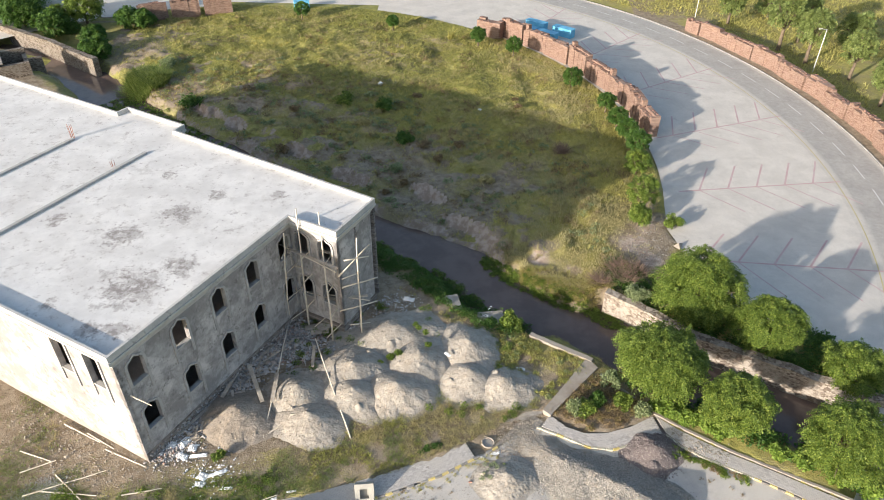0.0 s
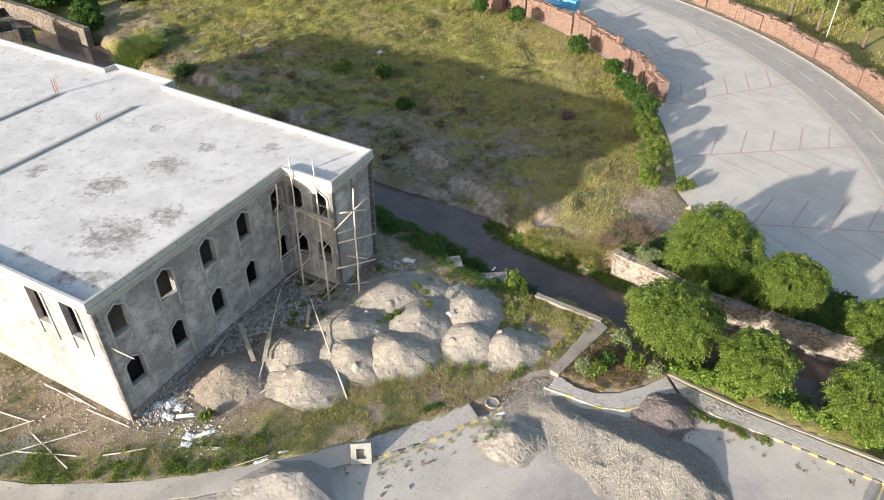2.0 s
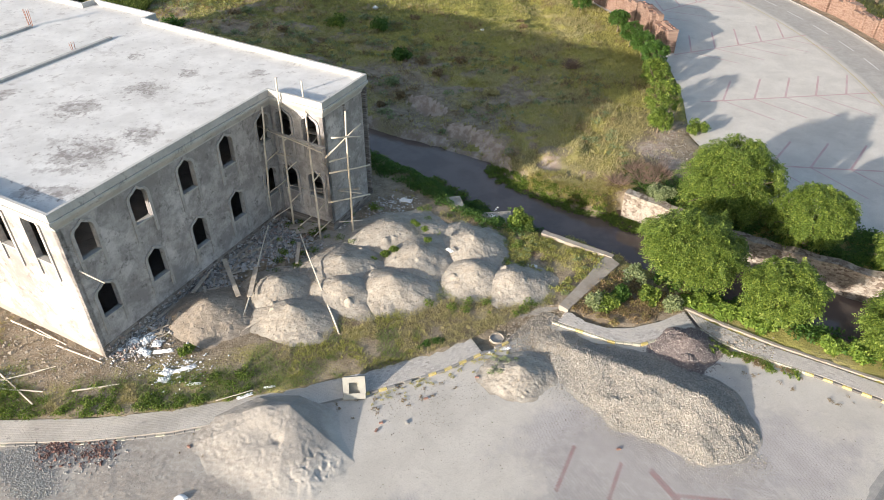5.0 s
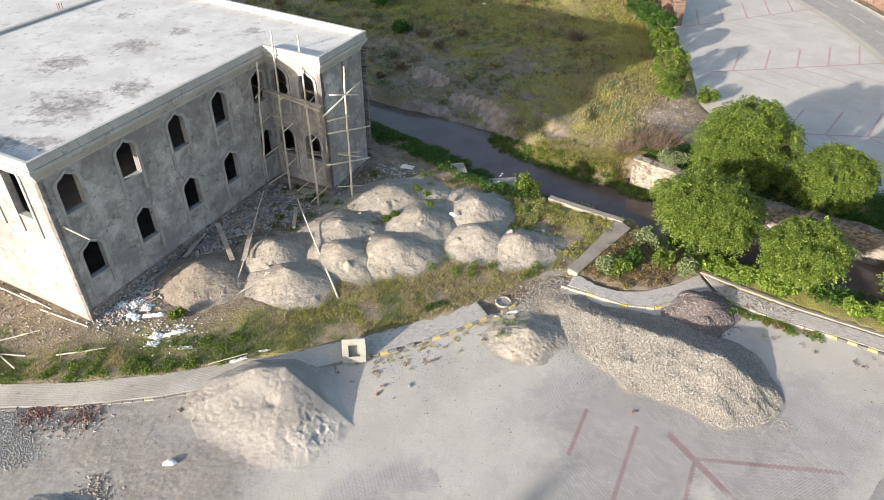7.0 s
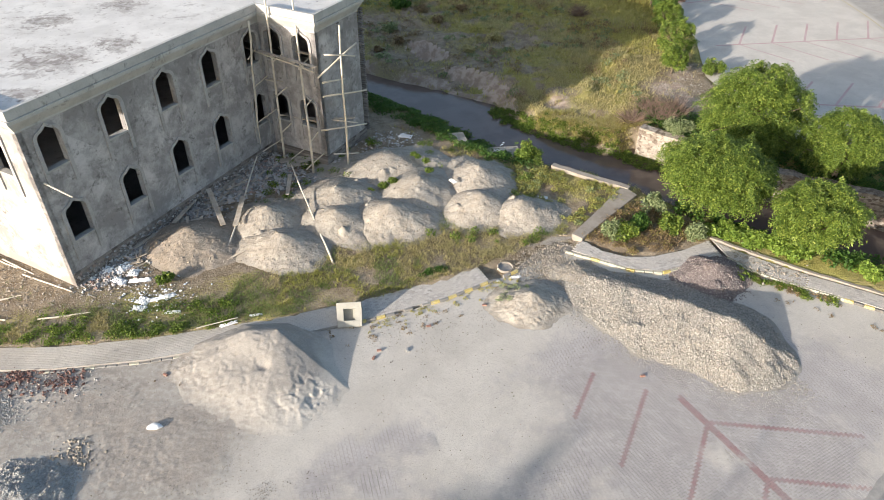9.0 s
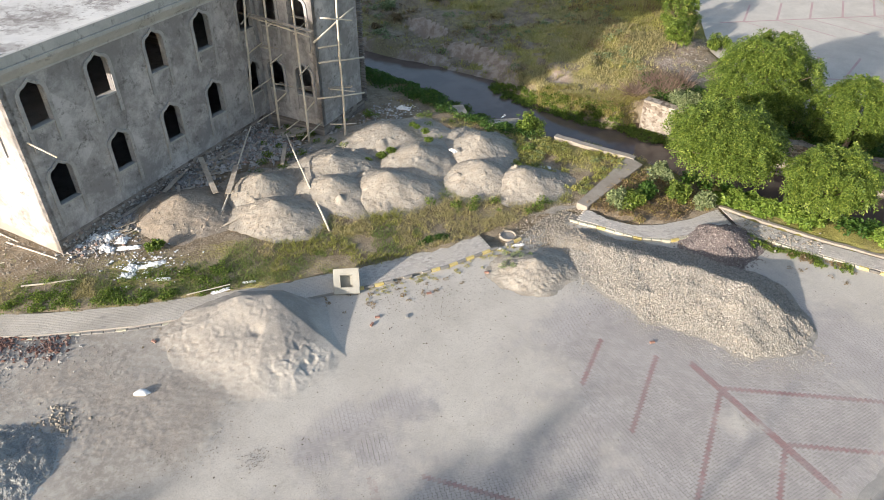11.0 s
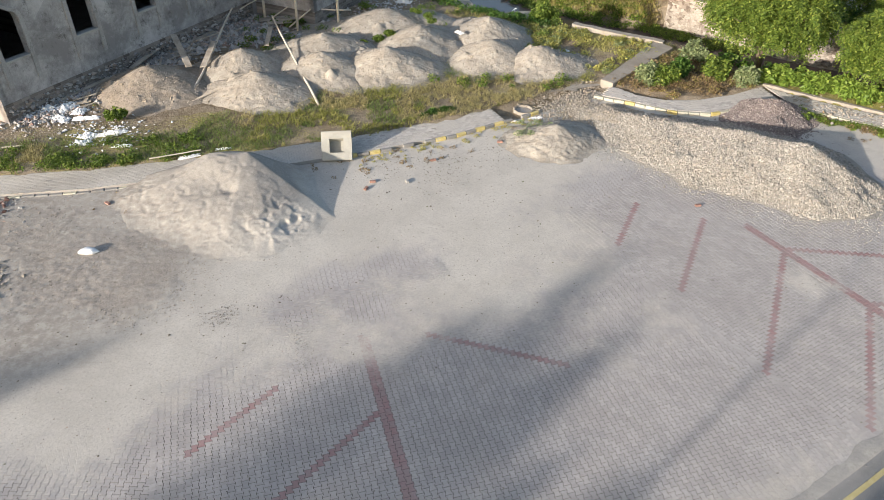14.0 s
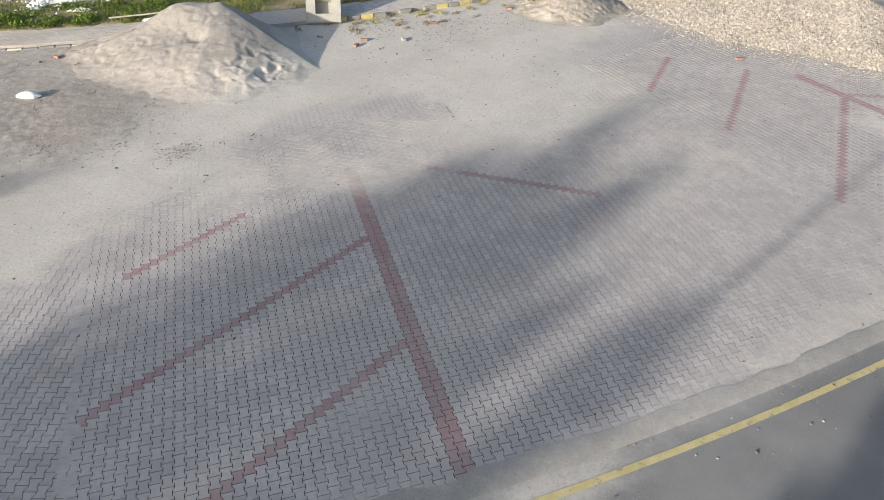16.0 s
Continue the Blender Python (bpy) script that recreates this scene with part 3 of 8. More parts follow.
def dust_at(x, y):
    """How much the paving lies under sand: much beside the heaps, little near the road."""
    r = np.hypot(x - CX, y - CY)
    inner = fade((kerb_y(x) + 0.5 - y) / 10.0)
    d = 0.90 - 0.76 * inner
    d = d + 0.6 * fade((-6.0 - x + 0.10 * (y - 14)) / 3.5) * fade((y - 8.2) / 3)
    d = d + 0.5 * fade((y - 11.8 - 0.12 * (x + 2)) / 3.5) * fade((7 - x) / 5) - 0.5 * near_spots(x, y, [(-4.2, 17.4, 1.3), (-2.4, 18.4, 1.2), (-5.6, 15.9, 0.8), (-3.2, 16.2, 0.9)])
    return np.clip(d + 0.6 * near_spots(x, y, [(11.0, 18.0, 0.7), (11.8, 17.8, 0.5)]) + (fbm(x * 0.5, y * 0.5, 4, 12) - 0.5) * 0.8 + 0.35 * fade((r - 71.6) / 1.2), 0, 1)


def plaza_soil(X, Y):
    """How far trodden earth takes the place of sand west of the sand mound."""
    return fade((-7.5 - X + 0.35 * (Y - 17)) / 3.5) * fade((Y - 11.0) / 3.5) * (0.35 + 1.0 * fbm(X * 0.6, Y * 0.6, 4, 77))


def plaza_near():
    xs = np.arange(-74, 41.01, 0.5)
    rows = 90
    edge = R_PAVE + bulge(np.degrees(np.arctan2(-np.sqrt(np.maximum(R_PAVE ** 2 - (xs - CX) ** 2, 0)), xs - CX)))
    yo = CY - np.sqrt(np.maximum(edge ** 2 - (xs - CX) ** 2, 0))
    k = np.linspace(0, 1, rows)[:, None]
    Y = yo[None] * (1 - k) + np.maximum(kerb_y(xs)[None], yo[None] + 0.05) * k
    X = np.repeat(xs[None], rows, 0)
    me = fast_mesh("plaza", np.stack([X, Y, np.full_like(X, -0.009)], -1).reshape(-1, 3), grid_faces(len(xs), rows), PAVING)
    attribute(me, "dust", dust_at(X, Y).ravel())
    attribute(me, "red", np.zeros(X.size))
    th, r = np.degrees(np.arctan2(Y - CY, X - CX)), np.hypot(X - CX, Y - CY)
    soil = plaza_soil(X, Y) + 0.75 * near_spots(X, Y, [(-10.6, 15.9, 0.8), (-7.5, 15.5, 0.5), (-10.6, 17.2, 0.9), (-15.5, 20.0, 1.4), (-12.6, 16.9, 0.8)]) * fbm(X * 1.6, Y * 1.6, 4, 78)
    attribute(me, "soil", np.clip(soil, 0, 1).ravel())
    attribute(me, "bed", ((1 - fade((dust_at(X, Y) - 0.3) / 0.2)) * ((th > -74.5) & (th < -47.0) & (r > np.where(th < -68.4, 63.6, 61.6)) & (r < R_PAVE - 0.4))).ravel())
    return tagged(new("pavement_near", me), "grey interlocking block paving half covered with sand", "paving", kind="structure")


def plaza_far():
    th = np.arange(-25.6, 150, 0.4)
    rows = 40
    ri = np.interp(th, FAR_EDGE[:, 0], FAR_EDGE[:, 1])
    k = np.linspace(0, 1, rows)[:, None]
    Rr = ri[None] * (1 - k) + (R_PAVE + bulge(th) + 0.02)[None] * k
    T = np.radians(np.repeat(th[None], rows, 0))
    X, Y = CX + Rr * np.cos(T), CY + Rr * np.sin(T)
    me = fast_mesh("plaza", np.stack([X, Y, np.full_like(X, -0.008)], -1).reshape(-1, 3), grid_faces(len(th), rows)[:, ::-1], PAVING_FAR)
    attribute(me, "dust", np.clip(0.74 + 0.3 * (fbm(X * 0.25, Y * 0.25, 4, 3) - 0.5) + 0.6 * fade((ri[None] + 1.5 - Rr) / 2), 0, 1).ravel())
    attribute(me, "red", np.zeros(X.size))
    return tagged(new("pavement_far", me), "pale grey block-paved car park with tree shadows", "paving", kind="structure")


def ring(name, r0, r1, z, mat, th0=-130, th1=160, step=0.5, dust=None):
    th = np.radians(np.arange(th0, th1 + step, step))
    rows = 12 if r1 - r0 > 2 else 2
    rr = np.linspace(r0, r1, rows)
    T, Rr = np.meshgrid(th, rr)
    Rr = Rr + bulge(np.degrees(T)) * np.clip((80.0 - Rr) / 6.0, 0, 1)
    X, Y = CX + Rr * np.cos(T), CY + Rr * np.sin(T)
    me = fast_mesh(name, np.stack([X, Y, np.full_like(X, z)], -1).reshape(-1, 3), grid_faces(len(th), rows)[:, ::-1], mat)
    if dust is not None:
        attribute(me, "dust", dust(X, Y, Rr).ravel())
    return me


def road():
    # less dust nearby keeps that asphalt darker, standing in for tree shade there
    me = ring("road", R_PAVE, R_OUT, -0.02, ASPHALT, dust=lambda X, Y, R: np.clip(0.6 * fade((R_PAVE + 1.2 - R) / 0.8) + 0.5 * fade((R - R_OUT + 0.7) / 0.7) + 0.7 * (fbm(X * 0.3, Y * 0.3, 4, 6) - 0.45) * (1 - 0.93 * fade((Y - 20) / 25)) + 0.62 * fade((Y - 20) / 25), 0, 1))
    ob = tagged(new("road", me), "grey asphalt ring road with worn lane marks", "road", kind="structure")
    line = new("edge_line", ring("edge_line", R_LINE + 0.05, R_LINE + 0.17, -0.013, LINE_YELLOW))
    tagged(line, "worn yellow edge line").parent = ob
    th = np.radians(np.arange(-82, -38, 0.06))
    edge = R_PAVE + bulge(np.degrees(th))
    inner = edge - 0.05 - 0.38 * fbm(np.degrees(th) * 1.2, 0 * th, 5, 88)
    rr = np.stack([inner, edge + 0.03, edge + 0.14])
    zz = np.stack([0 * th + 0.009, 0 * th + 0.012, 0 * th - 0.016])
    fringe = fast_mesh("fringe", np.stack([CX + rr * np.cos(th), CY + rr * np.sin(th), zz], -1).reshape(-1, 3), grid_faces(len(th), 3)[:, ::-1], ASPHALT, True)
    attribute(fringe, "dust", np.full(3 * len(th), 0.55))
    fo = new("fringe", fringe)
    tagged(fo, "ragged dusty asphalt edge").parent = ob
    dash = None
    for k in range(40):
        a = -75 + k * 4.05
        me = ring("lane_dash", 77.0, 77.13, -0.013, WHITE_PAINT, a, a + 2.05, 0.4) if dash is None else None
        if dash is None:
            dash = new("lane_dash", me)
            dash.parent = ob
            first = a
        else:
            o = new("lane_dash", dash.data)
            o.parent = ob
            o.matrix_basis = Matrix.Translation((CX, CY, 0)) @ Matrix.Rotation(radians(a - first), 4, "Z") @ Matrix.Translation((-CX, -CY, 0))
    return ob


def water():
    w = []
    for a, b, c in zip(np.vstack([CANAL[:1], CANAL[:-1]]), CANAL, np.vstack([CANAL[1:], CANAL[-1:]])):
        e = c - a
        e = e / np.hypot(*e)
        n = np.array([-e[1], e[0]])
        for s in (-4.2, 4.2):
            w.append((*(b + n * s), WATER_Z))
    f = [(2 * i, 2 * i + 1, 2 * i + 3, 2 * i + 2) for i in range(len(CANAL) - 1)]
    return tagged(new("water", mesh_of("water", w, f, WATER)), "still dark brown canal water", "water", kind="structure")


ground()
plaza_near()
plaza_far()
road()
water()


# ---- the unfinished hall ----
HALL = Vector((-20.22, 26.74, 0))
E1, E2 = Vector((0.4276, 0.904, 0)), Vector((-0.904, 0.4276, 0))
HALL_M = Matrix(((E1.x, E2.x, 0, HALL.x), (E1.y, E2.y, 0, HALL.y), (0, 0, 1, 0), (0, 0, 0, 1)))
EAVE = [(0, 0), (16.8, 0), (16.8, -4.35), (22.1, -4.35), (23.1, 17.8), (24.35, 17.85), (24.55, 25.4), (23.3, 25.45), (23.6, 48), (0, 48)]
TOP = 10.5


def inset(poly, d):
    """The outline moved inwards by d (outwards: minus); the outline runs with its inside on the left of (u, v) mirrored."""
    out = []
    n = len(poly)
    for i in range(n):
        p, q, r = (Vector(poly[(i + k) % n]) for k in (-1, 0, 1))
        a, b = (q - p).normalized(), (r - q).normalized()
        na, nb = Vector((-a.y, a.x)), Vector((-b.y, b.x))
        k = 1 + na.dot(nb)
        out.append(tuple(q + (na + nb) * (d / k)))
    return out


def arch(u0, u1, sill, spring, top):
    """Outline of a four-centred pointed opening: tight curves at the springing, then straight to the point."""
    c, h, rise = (u0 + u1) / 2, (u1 - u0) / 2, top - spring
    half = []
    for k in (0.05, 0.13, 0.24, 0.38, 0.52, 0.76):
        q = min(k / 0.52, 1.0)
        up = 0.66 * math.sqrt(1 - (1 - q) ** 2) + (0.34 * (k - 0.52) / 0.48 if k > 0.52 else 0.0)
        half.append((h * (1 - k), spring + rise * up))
    return ([(u0, sill), (u1, sill), (u1, spring)] + [(c + x, z) for x, z in half] + [(c, top)]
            + [(c - x, z) for x, z in reversed(half)] + [(u0, spring)])


def wall_mesh(name, length, z0, z1, thick, openings, mat):
    """A wall with openings through it; x runs along, its outer face is y = 0 and its body y > 0."""
    from mathutils.geometry import tessellate_polygon
    loops = [[(0, z0), (length, z0), (length, z1), (0, z1)]] + openings
    flat = [p for loop in loops for p in loop]
    tris = tessellate_polygon([[Vector((u, z, 0)) for u, z in loop] for loop in loops])
    n = len(flat)
    verts = [(u, 0, z) for u, z in flat] + [(u, thick, z) for u, z in flat]
    faces = []
    for t in tris:
        a, b, c = (Vector((*flat[i], 0)) for i in t)
        t = tuple(t) if (b - a).cross(c - a).z > 0 else tuple(reversed(t))
        faces.append(t)
        faces.append(tuple(i + n for i in reversed(t)))
    start = 0
    for k, loop in enumerate(loops):
        m = len(loop)
        for j in range(m):
            a, b = start + j, start + (j + 1) % m
            faces.append((b, a, a + n, b + n) if k == 0 else (b, a, a + n, b + n))
        start += m
    me = mesh_of(name, verts, faces, mat)
    bm = bmesh.new()
    bm.from_mesh(me)
    bmesh.ops.recalc_face_normals(bm, faces=bm.faces)
    bm.to_mesh(me)
    bm.free()
    return me


def surround_mesh(u0, u1, sill, spring, top, leg, width, proud, mat):
    """A raised band round a pointed opening, its legs running on below the sill."""
    inner = arch(u0, u1, sill, spring, top)[2:]
    outer = arch(u0 - width, u1 + width, sill, spring, top + width * 0.9)[2:]
    inner = [(u1, leg)] + inner + [(u0, leg)]
    outer = [(u1 + width, leg)] + outer + [(u0 - width, leg)]
    n = len(inner)
    verts = [(u, y, z) for y in (-proud, 0.01) for ring_ in (inner, outer) for u, z in ring_]
    faces = []
    for j in range(n - 1):
        a, b, c, d = j, j + 1, n + j + 1, n + j
        faces.append((a, b, c, d))
        faces.append((d, c, c + 2 * n, d + 2 * n))
        faces.append((b, a, a + 2 * n, b + 2 * n))
    faces.append((0, n, 3 * n, 2 * n))
    faces.append((2 * n - 1, n - 1, 3 * n - 1, 4 * n - 1))
    me = mesh_of("surround", verts, faces, mat)
    bm = bmesh.new()
    bm.from_mesh(me)
    bmesh.ops.recalc_face_normals(bm, faces=bm.faces)
    bm.to_mesh(me)
    bm.free()
    return me


def band(poly, z0, z1, out0, out1, name, mat, parent, gap_in=0.25, label=""):
    """A closed band along the eaves: outer face out0 at its foot and out1 at its top."""
    a, b, c = inset(poly, -out0), inset(poly, -out1), inset(poly, gap_in)
    n = len(poly)
    verts = [(*p, z0) for p in a] + [(*p, z1) for p in b] + [(*p, z1) for p in c] + [(*p, z0) for p in c]
    faces = []
    for i in range(n):
        j = (i + 1) % n
        for k in range(4):
            m = (k + 1) % 4
            faces.append((k * n + i, k * n + j, m * n + j, m * n + i))
    me = mesh_of(name, verts, faces, mat)
    bm = bmesh.new()
    bm.from_mesh(me)
    bmesh.ops.recalc_face_normals(bm, faces=bm.faces)
    bmesh.ops.bevel(bm, geom=[e for e in bm.edges if e.calc_face_angle(0) > 0.3], offset=0.02, segments=1, affect="EDGES")
    bm.to_mesh(me)
    bm.free()
    return part(name, me, None, parent, label)


def hall():
    h = thing("unfinished_hall", label="two-storey grey cement hall under construction, empty pointed-arch windows", category="building")
    h.matrix_basis = HALL_M
    walls = inset(EAVE, 0.35)
    up, low = (6.85, 8.4, 9.0), (2.7, 4.25, 4.85)
    long_u = (1.75, 5.4, 9.05, 12.55, 16.15)
    front_v = (0.65, 2.85)
    west_v = (2.4, 5.35)
    wing = {}
    n = len(walls)
    for i in range(n):
        a, b = Vector(walls[i]), Vector(walls[(i + 1) % n])
        length = (b - a).length
        wins = []
        if i == 0:
            wins = [(c - a.x, 0.6, s) for c in long_u for s in (up, low)]
        elif i == 1:
            wins = [(c + 0.35, 0.6, s) for c in front_v for s in ((6.95, 8.45, 9.1), (2.8, 4.2, 4.85))]
        elif i == n - 1:
            wins = [(48 - 0.35 - c, 0.6, (6.6, 9.05, 9.65)) for c in west_v]
        holes = [arch(c - w, c + w, *s) for c, w, s in wins]
        d = (b - a).normalized()
        m = Matrix(((d.x, -d.y, 0, a.x), (d.y, d.x, 0, a.y), (0, 0, 1, 0), (0, 0, 0, 1)))
        wall = part("wall", wall_mesh("wall", length, -0.6, ROOF_Z - 0.3, 0.3, holes, PLASTER), None, h, at=m)
        for c, w, s in wins:
            win = new("window")
            win.empty_display_size = 0.1
            win.parent, win.matrix_basis = h, m
            tagged(win, "empty pointed-arch opening with a raised cement band")
            part("surround", surround_mesh(c - w - 0.02, c + w + 0.02, *s, s[0] - 1.1, 0.19, 0.08, GREY_TRIM), None, win)
            part("sill", boxed(c - w - 0.05, c + w + 0.05, -0.05, 0.32, s[0] - 0.09, s[0] + 0.015, 0.015), CONCRETE, win)
    floor = inset(EAVE, 0.66)
    for name, z0, z1, mat in (("roof", ROOF_Z - 0.3, ROOF_Z, ROOF), ("floor_slab", 5.15, 5.35, CONCRETE), ("ground_slab", 0.3, 0.5, CONCRETE)):
        pts = inset(EAVE, 0.20) if name == "roof" else floor
        k = len(pts)
        verts = [(*p, z) for z in (z0, z1) for p in pts]
        faces = [tuple(range(k))[::-1], tuple(range(k, 2 * k))] + [(i, (i + 1) % k, k + (i + 1) % k, k + i) for i in range(k)]
        part(name, mesh_of(name, verts, faces, mat), None, h, "pale screed roof with dark stains" if name == "roof" else "")
    band(EAVE, 9.24, 9.80, -0.36, -0.02, "cornice", PALE_TRIM, h, 0.3)
    band(EAVE, 9.80, 10.02, 0.02, 0.05, "fascia", PALE_TRIM, h, 0.3)
    band(EAVE, 10.02, TOP, -0.02, 0.0, "parapet", PALE_TRIM, h, 0.22)
    # unseen inner walls, added to block the sun so that the rooms stay dark
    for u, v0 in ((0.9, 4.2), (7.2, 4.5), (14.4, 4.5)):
        part("light_block_wall", boxed(u, u + 0.15, v0, 30, 0.5, 9.8, 0.01), DARK_BRICK, h)
    # bare brick plinth below the plaster
    for x0, x1, y0, y1 in ((0.33, 16.8, 0.315, 0.36), (17.115, 17.16, -3.98, 0.31), (17.11, 22.0, -4.035, -3.98)):
        part("plinth", boxed(x0, x1, y0, y1, -0.4, 1.0 if x0 < 1 else 0.85, 0.01), DARK_BRICK, h, "bare sooty brick plinth")
    # ragged brick toothing left for a later wall
    for u, z0, z1 in ((19.55, 1.9, 9.2), (22.28, 0.6, 9.4)):
        bm = bmesh.new()
        z = z0
        while z < z1:
            if u > 21 or not 7.0 < z < 7.6:
                w = random.uniform(0.06, 0.14)
                box(bm, u - w, u + w, -4.07 if u < 21 else -4.05, -3.95 if u < 21 else -3.7, z, z + 0.07)
            z += 0.16
        tagged(part("brick_toothing", bm, DARK_BRICK, h), kind="stuff")
    # roof upstands, starter bars and worn patches
    for v, u1 in ((17.4, 19.2), (25.0, 17.9)):
        part("roof_upstand", boxed(0.5, u1, v - 0.17, v + 0.17, ROOF_Z - 0.02, ROOF_Z + 0.17, 0.03), CONCRETE, h)
    for u, v, k, length in ((18.0, 25.2, 7, 1.5), (16.2, 18.0, 5, 0.55)):
        for j in range(k):
            du, dv = 0.14 * math.cos(j * 6.28 / k), 0.14 * math.sin(j * 6.28 / k)
            part("starter_bar", rod(bmesh.new(), (u + du, v + dv, ROOF_Z - 0.02), (u + du * 1.4, v + dv * 1.3, ROOF_Z + length * random.uniform(0.85, 1)), 0.018, 0.018, 5, 0, 2), RUST, h)
    return h


hall()


# ---- heaps ----
def heap_profile(r, peak, soften=0.4):
    """A cone at the slope of repose with a rounded top and a spread foot."""
    cone = 1 - r ** peak
    soft = 0.5 + 0.5 * np.cos(np.pi * np.clip(r, 0, 1.15))
    body = np.where(r < 1, (1 - soften) * np.clip(cone, 0, 1) + soften * soft, -0.8 * (r - 1))
    return 0.05 * np.logaddexp(0, body / 0.05) - 0.03


def heap_mesh(name, rx, ry, h, mat, seed, peak=1.2, rough=0.15, steps=56, foot=0.12, ridges=(), soften=0.4, skew=(1.0, 1.0), dents=(), spread=1.0):
    """A dumped heap: a rough cone with a rounded top; ridges: more humps (x, y, radius, height) in it."""
    g = np.linspace(-1.3, 1.3, steps)
    X, Y = np.meshgrid(g * rx, g * ry)
    wob = 1 + 0.28 * (turned_fbm(X * 0.5 + seed, Y * 0.5, 3, seed) - 0.5) * 2
    X, Y = X * np.where(X < 0, skew[0], 1.0), Y * np.where(Y < 0, skew[1], 1.0)
    R = np.hypot(X / np.where(X < 0, rx * skew[0], rx), Y / np.where(Y < 0, ry * skew[1], ry)) / wob
    body = heap_profile(R, peak, soften) * h
    for x, y, r, k in ridges:
        body = np.maximum(body, k * heap_profile(np.hypot(X - x, Y - y) / r / wob, peak, soften))
    body = np.where(body > 0, h * (np.clip(body, 0, None) / h) ** spread, body)
    crag = 0.5 - np.abs(turned_fbm(X * 1.1, Y * 1.1, 4, seed + 3) - 0.5) * 4
    pitted = 0.5 - np.abs(turned_fbm(X * 4.2, Y * 4.2, 3, seed + 9) - 0.5) * 4
    ruts = crag * rough * 0.45 + pitted * rough * 0.26 + (turned_fbm(X * 11, Y * 11, 2, seed + 15) - 0.5) * rough * 0.35
    Z = body + ruts * np.clip(body / (0.3 * h) + 0.3, 0, 1) * h ** 0.5
    g = np.random.default_rng(seed)
    for x, y, r in zip(g.uniform(-1, 1, 120) * rx, g.uniform(-1, 1, 120) * ry, 0.05 + 0.11 * g.random(120) ** 2.5):
        # clods that rolled down and hollows that they left
        q = ((X - x) ** 2 + (Y - y) ** 2) / (r * r)
        Z = Z + np.where(q < 6, np.exp(-q * 1.5), 0) * r * g.choice((0.4, 0.25, -0.2)) * fade(body / 0.15)
    Z = np.where(Z < 0, np.maximum(Z * 2, -foot - 0.25), Z)
    for x, y, r, k in dents:
        q = np.hypot(X - x, Y - y) / r
        Z = Z - k * np.exp(-q ** 2 * 2) + 0.35 * k * np.exp(-(q - 1.3) ** 2 * 6)
    keep = Z.ravel() > -foot - 0.2
    faces = grid_faces(steps, steps)
    faces = faces[keep[faces].any(1)]
    used = np.unique(faces)
    remap = np.zeros(steps * steps, int)
    remap[used] = np.arange(len(used))
    V = np.stack([X, Y, Z], -1).reshape(-1, 3)[used]
    return fast_mesh(name, V, remap[faces], mat, True)


def heap(name, x, y, z, rz, rx, ry, h, mat, seed, label, group="", **k):
    ob = new(name, heap_mesh(name, rx, ry, h, mat, seed, **k))
    ob.matrix_basis = pose(x, y, z, 0, 0, rz)
    return tagged(ob, label, "heap", group)


MOUNDS = [
    (-15.6, 31.3, 10, 2.3, 1.8, 1.25, BROWN_DIRT, "brown earth heap beside the hall"),
    (-11.6, 33.6, 30, 2.0, 1.7, 1.35, DIRT, "sandy earth heap with a rounded top"),
    (-10.3, 31.2, 0, 2.1, 1.6, 1.15, DIRT, "sandy earth heap with stones in it"),
    (-8.0, 36.2, 20, 2.2, 1.9, 1.25, DIRT, "pale earth heap below the scaffold"),
    (-7.6, 33.6, 0, 2.1, 1.7, 1.25, DIRT, "pale sandy heap with a furrowed face"),
    (-5.2, 40.4, 15, 3.0, 1.9, 1.2, DIRT, "long earth heap with weeds on its crest"),
    (-2.9, 37.4, 60, 2.5, 1.9, 1.35, DIRT, "sandy earth heap with weeds on its crest"),
    (-4.4, 34.2, 0, 2.1, 1.7, 1.35, DIRT, "pale sandy heap beside the grass"),
    (0.9, 38.9, 100, 2.2, 1.7, 1.35, DIRT, "pale sandy heap above the canal"),
    (1.0, 35.9, 0, 2.0, 1.7, 1.2, DIRT, "pale sandy heap with a smooth face"),
    (3.5, 35.3, 20, 1.9, 1.5, 1.15, DIRT, "pale sandy heap with lumps on its side"),
]
lumps = random.Random(12)
for i, (x, y, rz, rx, ry, h, mat, label) in enumerate(MOUNDS):
    side = [(lumps.uniform(-0.75, 0.75) * rx, lumps.uniform(-0.75, 0.75) * ry, lumps.uniform(0.9, 1.4), h * lumps.uniform(0.4, 0.7)) for _ in range(2)]
    heap("earth_mound", x, y, 0.10, rz, rx * 1.6, ry * 1.65, h * 0.95, mat, 20 + i, label, "earth mounds beside the hall", steps=180, peak=1.0, rough=0.06, soften=0.16, spread=1.08, ridges=side)


